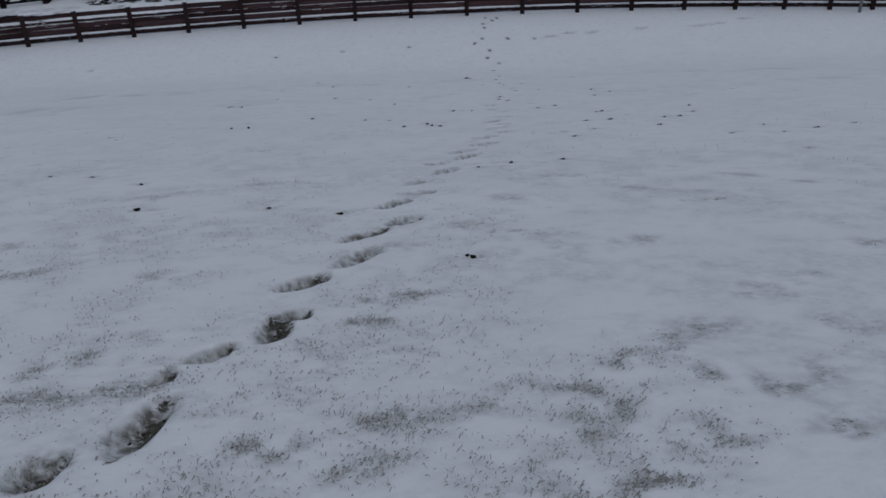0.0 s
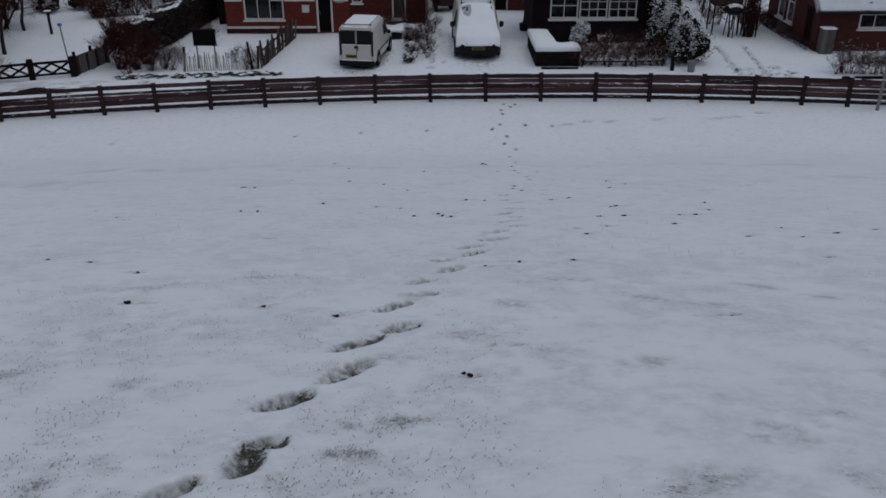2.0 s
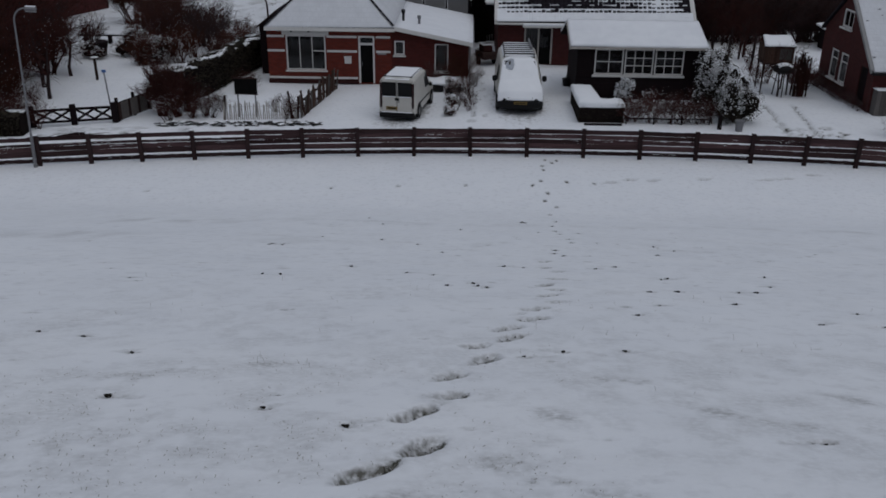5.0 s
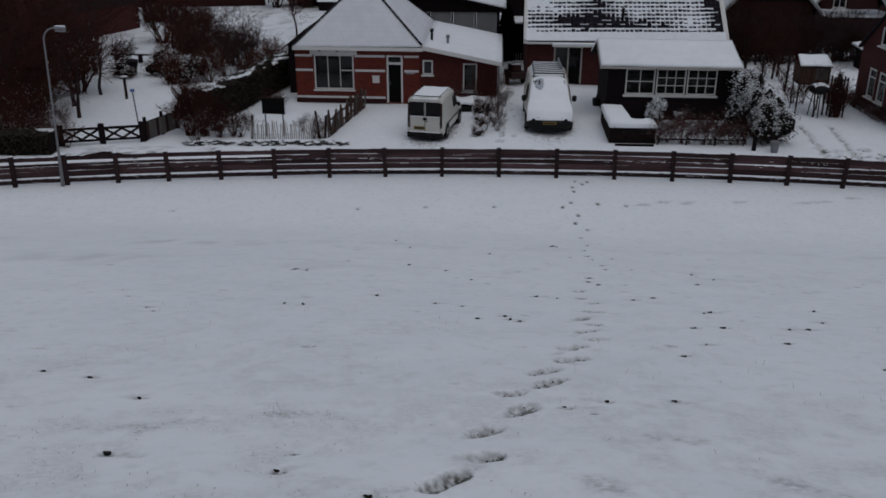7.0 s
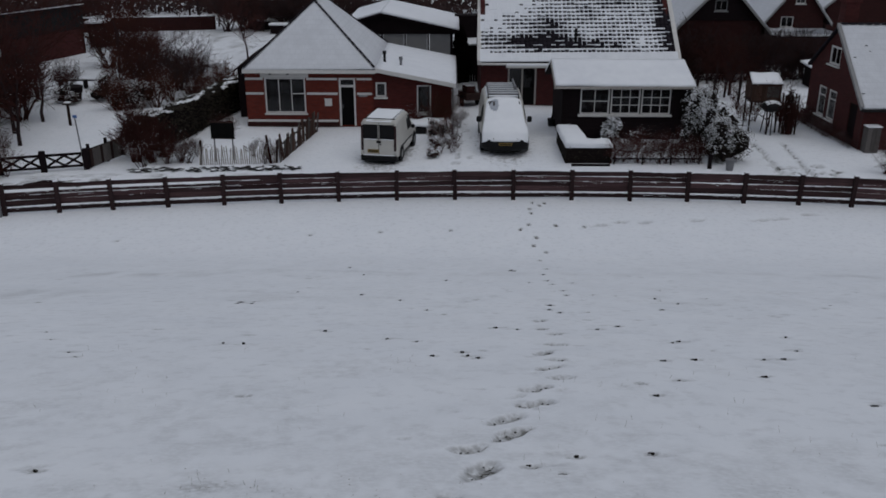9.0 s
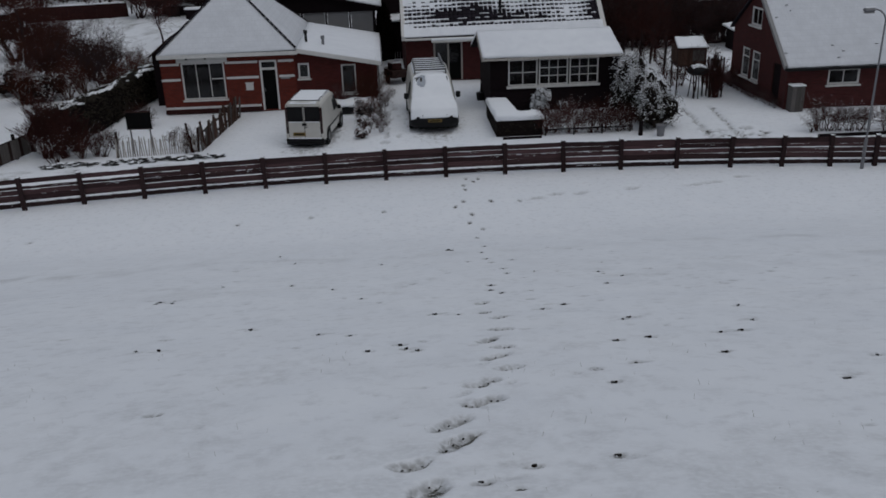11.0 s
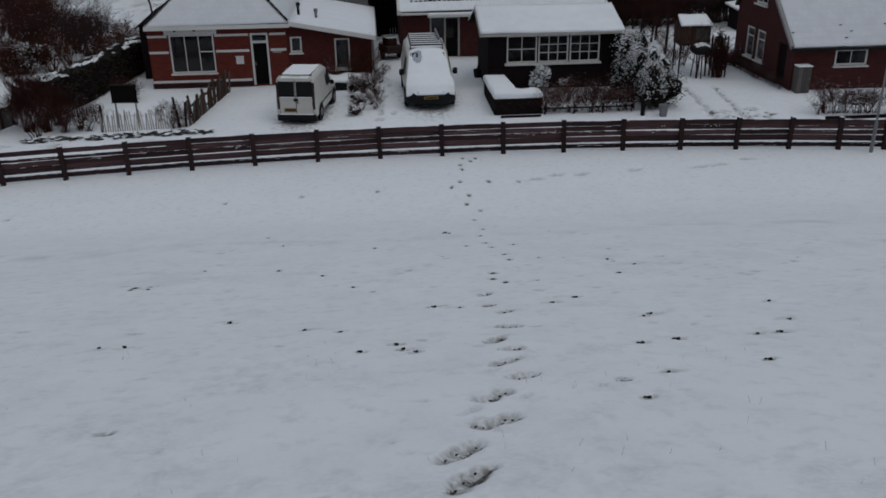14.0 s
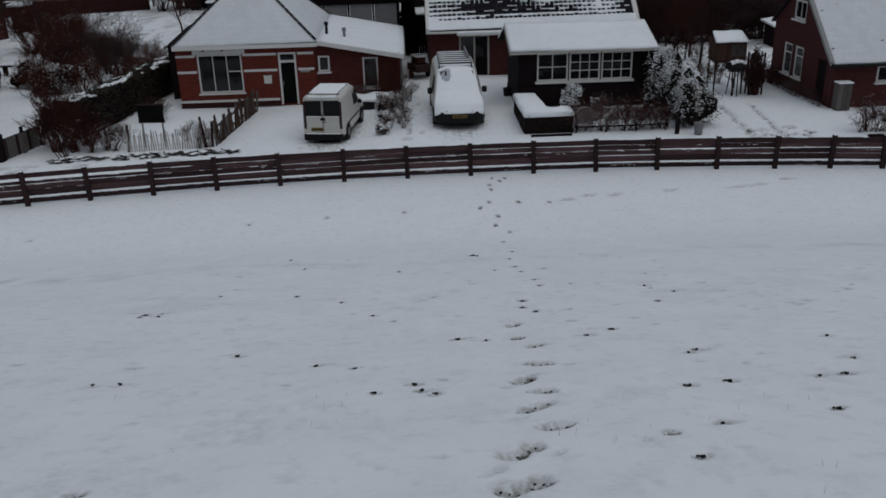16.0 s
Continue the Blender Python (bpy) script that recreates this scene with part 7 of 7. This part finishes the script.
hedge("road_hedge", [(-24, 30.6, 0), (-16.3, 31.2, 0)], 0.9, 0.8, "low dark roadside hedge dusted with snow", LEAF, 5000, 0.02, 0.05, 4, 0.2, CONIFER)
# clipped box hedge, L-shaped in plan, under one pillow of snow
bh = thing("box_hedge", (0, 0, 0), "clipped L-shaped box hedge under a smooth snow pillow", "hedge")
PLAN = [(4.72, 37.4), (4.72, 34.2), (6.5, 34.2), (6.5, 34.98), (5.62, 35.02), (5.56, 37.4)]


def plan_block(grow_by, z0, z1, bevel, sag=0.0):
    bm = bmesh.new()
    cx, cy = 5.4, 35.4
    vs = [bm.verts.new((x + grow_by * (1 if x > cx else -1), y + grow_by * (1 if y > 36 else -1), z0)) for x, y in PLAN]
    f = bm.faces.new(vs)
    ext = bmesh.ops.extrude_face_region(bm, geom=[f])
    top = [v for v in ext["geom"] if isinstance(v, bmesh.types.BMVert)]
    bmesh.ops.translate(bm, vec=(0, 0, z1 - z0), verts=top)
    bmesh.ops.recalc_face_normals(bm, faces=bm.faces)
    bmesh.ops.bevel(bm, geom=[e for e in bm.edges if all(v in top for v in e.verts)], offset=bevel, segments=4, affect="EDGES", profile=0.5)
    bmesh.ops.triangulate(bm, faces=bm.faces)
    bmesh.ops.subdivide_edges(bm, edges=bm.edges, cuts=3, use_grid_fill=True)
    for v in bm.verts:
        k = noise.noise(v.co * 2.3)
        v.co += Vector((0.03 * k, 0.03 * noise.noise(v.co * 2.1 + Vector((7, 0, 0))), sag * k * (v.co.z > z0 + 0.02)))
    return bm


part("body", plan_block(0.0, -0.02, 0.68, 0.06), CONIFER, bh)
part("snow_top", plan_block(0.03, 0.6, 0.83, 0.12, 0.07), SNOW, bh, "thick pillow of settled snow")
rb5, rows5 = random.Random(55), []
for _ in range(2400):
    k = rb5.randrange(6)
    (xa, ya), (xb, yb) = PLAN[k], PLAN[(k + 1) % 6]
    f = rb5.random()
    rows5.append((Vector((xa + (xb - xa) * f + rb5.uniform(-0.04, 0.04), ya + (yb - ya) * f + rb5.uniform(-0.04, 0.04), rb5.uniform(0.02, 0.66))), rb5.uniform(0.015, 0.035)))
tagged(link("foliage", flakes_mesh("foliage", rows5, LEAF, rb5), bh), kind="stuff")
hedge("beech_hedge", [(6.2, 34.45, 0), (8.4, 34.35, 0), (10.0, 34.3, 0)], 0.42, 0.72, "thin grey-brown beech hedge with withered leaves", HEDGETWIG, 2600, 0.03, 0.022, 7, 0, None)
for n in range(14):
    put("hedge_shrub", SH[n % 4], SN, 6.5 + 0.27 * n, 34.5 + random.uniform(-0.25, 0.3), 0, random.uniform(0.5, 0.8), n * 53, "twiggy brown hedge plant dusted with snow", "shrub", "plants of the front hedge")
for n in range(9):
    put("border_shrub", SH[n % 4], SN, 7.6 + 0.33 * n, 36.2 + random.uniform(-0.5, 0.9), 0, random.uniform(0.4, 0.75), n * 59, "low leafless border shrub in snow", "shrub", "border shrubs")


def leaf_ball(name, x, y, rx, ry, h, n, snow_n, label, leafm, seed, leafs=0.045, pads=0.05, z0=0.0, lumps=9, category="bush"):
    """An evergreen bush: an uneven crown of leaves on stems, with snow lodged on its upper side."""
    rnd = random.Random(seed)
    th = thing(name, (x, y, 0), label, category)
    cs = [(Vector((rnd.uniform(-0.55, 0.55) * rx, rnd.uniform(-0.55, 0.55) * ry, z0 + (h - z0) * rnd.uniform(0.2, 0.8))), rnd.uniform(0.35, 0.6)) for _ in range(lumps)]
    rows, snow = [], []
    while len(rows) < n:
        c, s = rnd.choice(cs)
        d = Vector((rnd.gauss(0, 1), rnd.gauss(0, 1), rnd.gauss(0, 1))).normalized()
        k = rnd.uniform(0.6, 1.05)
        p = c + Vector((d.x * rx * s, d.y * ry * s, d.z * (h - z0) * s * 0.75)) * k
        if 0.03 < p.z < h * 1.05:
            rows.append((p, leafs * rnd.uniform(0.6, 1.4)))
            if d.z > -0.25 and k > 0.72 and len(snow) < snow_n and noise.noise(p * 4.5) > -0.25 and rnd.random() < snow_n / n * 9.0:
                for _ in range(2 if snow_n > 1.2 * n else 1):
                    snow.append((p + Vector((rnd.gauss(0, 0.02), rnd.gauss(0, 0.02), leafs * 0.4)), pads * (0.35 + 1.15 * rnd.random() ** 1.6)))
    stems = []
    for c, s in cs:
        stems.append((Vector((c.x * 0.15, c.y * 0.15, -0.05)), c, 0.035, 0.012))
    link("stem", limbs_mesh("stem", stems, BARK), th)
    # solid near-black cores fill each lump, so gaps between leaves look dark
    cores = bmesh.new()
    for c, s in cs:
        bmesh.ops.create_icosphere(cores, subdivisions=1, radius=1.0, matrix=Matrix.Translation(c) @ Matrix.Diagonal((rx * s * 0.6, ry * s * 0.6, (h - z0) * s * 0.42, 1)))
    tagged(part("dark_core", cores, CONIFER, th), kind="stuff")
    tagged(link("foliage", flakes_mesh("foliage", rows, leafm, rnd), th), kind="stuff")
    if snow:
        tagged(link("snow_dusting", flakes_mesh("snow_dusting", snow, SNOW, rnd, True), th), kind="stuff")
    return th


leaf_ball("large_bush", 11.05, 34.5, 0.88, 0.85, 1.75, 6500, 12000, "large evergreen bush thickly speckled with snow", LEAF, 31, 0.036, 0.027, lumps=20)
leaf_ball("large_bush", 10.62, 36.3, 0.62, 0.8, 2.4, 5200, 8200, "large evergreen bush thickly speckled with snow", LEAF, 32, 0.038, 0.031, lumps=17)
leaf_ball("large_bush", 10.8, 37.6, 0.8, 0.9, 2.2, 3600, 4600, "tall evergreen bush behind with snow on its leaves", LEAF, 33, 0.042, 0.034, lumps=14)
leaf_ball("large_bush", 10.85, 35.35, 0.75, 0.7, 2.1, 4000, 5200, "large evergreen bush thickly speckled with snow", LEAF, 45, 0.038, 0.029, lumps=15)
leaf_ball("dark_bush", 10.08, 36.6, 0.46, 0.42, 1.3, 1700, 240, "dark round evergreen bush beside the garden room", LEAF, 34, 0.04, 0.04, lumps=7)
leaf_ball("topiary_ball", 7.03, 37.6, 0.44, 0.44, 1.0, 2600, 3600, "clipped round bush powdered with snow", LEAF, 35, 0.026, 0.032, lumps=9)
leaf_ball("snowy_bush", -15.6, 44.2, 1.35, 0.8, 1.35, 4200, 2600, "broad twiggy bush with snow along its top", HEDGETWIG, 71, 0.045, 0.036, lumps=14)
leaf_ball("small_bush", 7.95, 37.1, 0.28, 0.25, 0.5, 300, 160, "little bush with snow on it", LEAF, 36, 0.035, 0.04, lumps=4)
leaf_ball("drive_bush", -0.25, 37.7, 0.6, 0.5, 0.95, 2200, 500, "round straw-grey bush beside the drive", HEDGETWIG, 37, 0.03, 0.026, lumps=9)
leaf_ball("drive_plant", -0.35, 36.4, 0.4, 0.35, 0.55, 800, 700, "low snowy plant in the drive border", HEDGETWIG, 38, 0.03, 0.045, lumps=6)
leaf_ball("drive_plant", -0.42, 34.9, 0.36, 0.3, 0.5, 700, 450, "low snowy plant in the drive border", HEDGETWIG, 39, 0.03, 0.036, lumps=6)
put("wall_creeper", WISP[0], SN, -0.1, 39.95, 0, 1.25, 15, "thin leafless creeper against the brick wall", "creeper")
for n, (x, y, s) in enumerate(((0.15, 36.3, 0.5), (0.4, 37.2, 0.5), (0.3, 35.6, 0.45), (-0.2, 35.6, 0.5), (0.25, 38.6, 0.7), (0.55, 40.0, 0.6), (-1.0, 40.0, 0.9))):
    put("border_shrub", SH[n % 4], SN, x, y, 0, s, n * 41, "sparse leafless border shrub in snow", "shrub", "border shrubs of the drive")


put("arch_creeper", TALL[1], SN, 15.15, 39.25, 0, 1.0, 40, "withered rust-brown creeper grown through a trellis arch", "creeper")
bp = thing("brushwood_heap", (-14.25, 30.75, 0), "long low heap of dark brushwood and turf in the snow", "brushwood", rz=8)
rb5, sticks = random.Random(61), []
for _ in range(260):
    x, y = rb5.gauss(0, 0.55), rb5.gauss(0, 0.1)
    z = 0.02 + 0.16 * rb5.random() * max(0.0, 1 - abs(x) / 1.2)
    a, ln = rb5.gauss(0, 0.3), rb5.uniform(0.15, 0.5)
    sticks.append((Vector((x, y, z)), Vector((x + ln * math.cos(a), y + ln * math.sin(a), z + rb5.uniform(-0.04, 0.05))), 0.016, 0.006))
tagged(link("sticks", limbs_mesh("sticks", sticks, BARK), bp), kind="stuff")
part("turf", boxes((-0.95, 1.05, -0.12, 0.12, -0.03, 0.07), bevel=0.05), SOIL, bp)
put("border_shrub", SH[1], SN, -6.75, 34.0, 0, 0.75, 80, "twiggy brown shrub against a paling fence", "shrub")
put("border_shrub", SH[3], SN, -10.3, 34.1, 0, 0.7, 20, "twiggy brown shrub beside the split pickets", "shrub")


def conifer(x, y, h, r, seed):
    rnd = random.Random(seed)
    th = thing("columnar_conifer", (x, y, 0), "narrow black-green columnar conifer", "tree")
    part("trunk", tube(bmesh.new(), (0, 0, -0.1), (0, 0, h * 0.9), 0.1, 0.02, 6), BARK, th)
    rows = []
    for _ in range(6500):
        f = rnd.random()
        a = rnd.uniform(0, 6.28)
        rr = r * (1 - f ** 2.2) ** 0.6 * rnd.uniform(0.6, 1.08) * (0.75 + 0.25 * min(1, f * 5))
        rows.append((Vector((rr * math.cos(a), rr * math.sin(a), 0.05 + f * h)), rnd.uniform(0.05, 0.1)))
    link("crown", flakes_mesh("crown", rows, CONIFER, rnd), th)


conifer(0.75, 51.6, 3.15, 0.55, 3)
conifer(-0.1, 52.6, 2.6, 0.5, 4)
leaf_ball("snowy_bush", -17.6, 46.2, 1.3, 0.9, 1.5, 2600, 1500, "round twiggy bush powdered with snow", RUSTLEAF, 61, 0.035, 0.032, lumps=12)
leaf_ball("snowy_bush", -16.0, 45.6, 1.0, 0.8, 1.1, 1600, 300, "low rust-brown bush with a little snow", RUSTLEAF, 62, 0.035, 0.025, lumps=10)
leaf_ball("snowy_bush", -19.4, 45.2, 0.9, 0.7, 0.8, 1200, 800, "low bush half buried in snow", RUSTLEAF, 63, 0.035, 0.032, lumps=8)

# pleached row and back gardens on the right
for n, (x, y) in enumerate(((12.6, 49.2), (14.9, 51.4), (14.24, 47.6), (14.76, 47.5), (14.5, 44.4), (15.14, 48.0), (13.5, 48.2))):
    put("slim_tree", TR[n % 3], ("trunk", "crown", "snow_dusting"), x, y, 0, 0.62, n * 83, "slim bare tree with a dark straight trunk", "tree", "slim trees behind the garden room")
    part("stake", tube(bmesh.new(), (x, y, -0.1), (x + 0.03, y, 1.9), 0.06, 0.05, 6), BARK, bpy.data.objects["slim_tree" if n == 0 else "slim_tree.%03d" % n]).matrix_parent_inverse = pose(x, y, 0, 0, 0, n * 83).inverted()
for n in range(18):
    put("back_bush", DARK[n % 2], SN, 12.2 + 0.55 * n + random.uniform(-0.3, 0.3), 52.8 + random.uniform(-0.8, 0.9), 0, random.uniform(1.3, 2.4), n * 67, "dark bare bush in a back garden", "bush", "bushes before the gable house")
for n in range(20):
    put("garden_plant", SH[n % 4], SN, 11.8 + random.uniform(0, 5.0), 40.5 + random.uniform(0, 7.5), 0, random.uniform(0.4, 0.9), n * 71, "thin leafless garden plant in snow", "shrub", "plants round the playhouse")
put("bare_tree", TR[1], ("trunk", "crown", "snow_dusting"), 14.2, 39.2, 0, 0.56, 40, "small bare tree before the playhouse", "tree")
leaf_ball("arch_creeper", 15.15, 39.25, 0.3, 0.3, 1.85, 900, 60, "withered creeper grown over a trellis arch", RUSTLEAF, 51, 0.04, 0.04, lumps=10, category="creeper")
for n in range(14):
    put("gable_shrub", SH[n % 4], SN, 16.75 - 0.05 * random.random(), 36.6 + 0.42 * n, 0, random.uniform(0.3, 0.5), n * 43, "small dark plant at the foot of a brick wall", "shrub", "plants along the gable wall")
for n in range(16):
    put("verge_shrub", SH[n % 4], SN, 16.5 + 0.36 * n, 32.5 + random.uniform(-0.35, 0.6) - 0.03 * n, 0, random.uniform(0.5, 1.05), n * 29, "low leafless shrub in a snowy verge", "shrub", "shrubs of the right verge")
rim = thing("verge_edging", (0, 0, 0), "dark timber edging along a snowy verge", "edging")
part("board", boxes((16.4, 24.0, 31.98, 32.05, -0.05, 0.12), bevel=0.01), BLACKWOOD, rim)
part("board", boxes((4.9, 6.4, 33.78, 33.84, -0.05, 0.06), bevel=0.01), BLACKWOOD, rim)

# far hedgerows and trees that close the view
for n in range(22):
    put("boundary_bush", (DARK + DENSE[:1])[n % 3], SN, -18.5 + 0.75 * n + random.uniform(-0.4, 0.4), 76.5 + random.uniform(-1.2, 1.5), 0, random.uniform(1.5, 2.5), n * 83, "dark bare bush at the end of the back field", "bush", "bushes along the back field")
for n, (x, y, s) in enumerate(((-25.6, 67.4, 0.85), (-24.3, 69.5, 0.8), (-16.5, 72.5, 0.7))):
    put("field_tree", TR[n % 3], ("trunk", "crown", "snow_dusting"), x, y, 0, s, n * 49, "dark bare tree with low forking limbs in the back field", "tree", "trees round the back field")
for n, (x, y, s) in enumerate(((-20.9, 58.5, 2.5), (-21.4, 56.4, 2.1), (-19.2, 58.0, 1.7))):
    put("overgrown_bush", (WISP + DENSE)[(n * 2) % 6], SN, x, y, 0, s, n * 51, "tangled rust-brown leafless bush with snow caught in it", "bush", "bushes of the left garden")
FAR = [bare_tree(60 + k, 5.0, 0.0) for k in range(2)]
for n, (x, y) in enumerate(((-28, 66), (-25.5, 70), (-22.5, 76), (-20, 78.5), (-27, 78), (-31, 72), (-17.5, 76), (-13.5, 60.3), (-15, 79), (-24, 64.5), (-33, 64), (-9.5, 70))):
    put("field_tree", FAR[n % 2], ("trunk", "crown", "snow_dusting"), x, y, 0, 0.7 + 0.05 * (n % 5), n * 31, "bare tree at the edge of the back field", "tree", "trees round the back field")
for n in range(46):
    x = -48 + 2.3 * n + random.uniform(-1, 1)
    y = 84 + random.uniform(-3, 16)
    put("far_tree", FAR[n % 2], ("trunk", "crown", "snow_dusting"), x, y, 0, random.uniform(0.9, 1.5), n * 97, "bare winter tree in the distance", "tree", "far row of bare trees")
fv, ff, rnd6 = [], [], random.Random(77)
for n in range(60000):
    x = rnd6.uniform(-70, 80)
    y = 88 + rnd6.uniform(-2, 4) + 3 * math.sin(x * 0.2)
    z = rnd6.uniform(0, 1) ** 0.8 * (2.6 + 1.2 * math.sin(x * 0.37) + 0.8 * math.sin(x * 1.13))
    a, s = rnd6.uniform(0, 6.28), rnd6.uniform(0.08, 0.24)
    k = len(fv)
    fv += [(x - s * math.cos(a), y, z - s * math.sin(a)), (x + s * math.sin(a), y + s * 0.5, z - s * math.cos(a)), (x + s * math.cos(a), y, z + s * math.sin(a))]
    ff.append((k, k + 1, k + 2))
me = bpy.data.meshes.new("far_thicket")
me.from_pydata(fv, [], ff)
me.materials.append(FARTWIG)
tagged(new("far_thicket", me), "distant dark belt of bare thicket", "thicket", kind="stuff")
far = thing("far_street", (0, 0, 0), "distant row of snowy roofs beyond the fields", "houses")
for n in range(7):
    x = -44 + n * 15 + random.uniform(-2, 2)
    b = part("house", boxes((x, x + 8, 112, 119, 0, 3)), BRICK3, far)
    part("roof", slab([(x - 0.3, 111.7, 2.9), (x + 8.3, 111.7, 2.9), (x + 8.3, 115.5, 6.2), (x - 0.3, 115.5, 6.2)], (0, 0.1, -0.15)), SNOW, b)
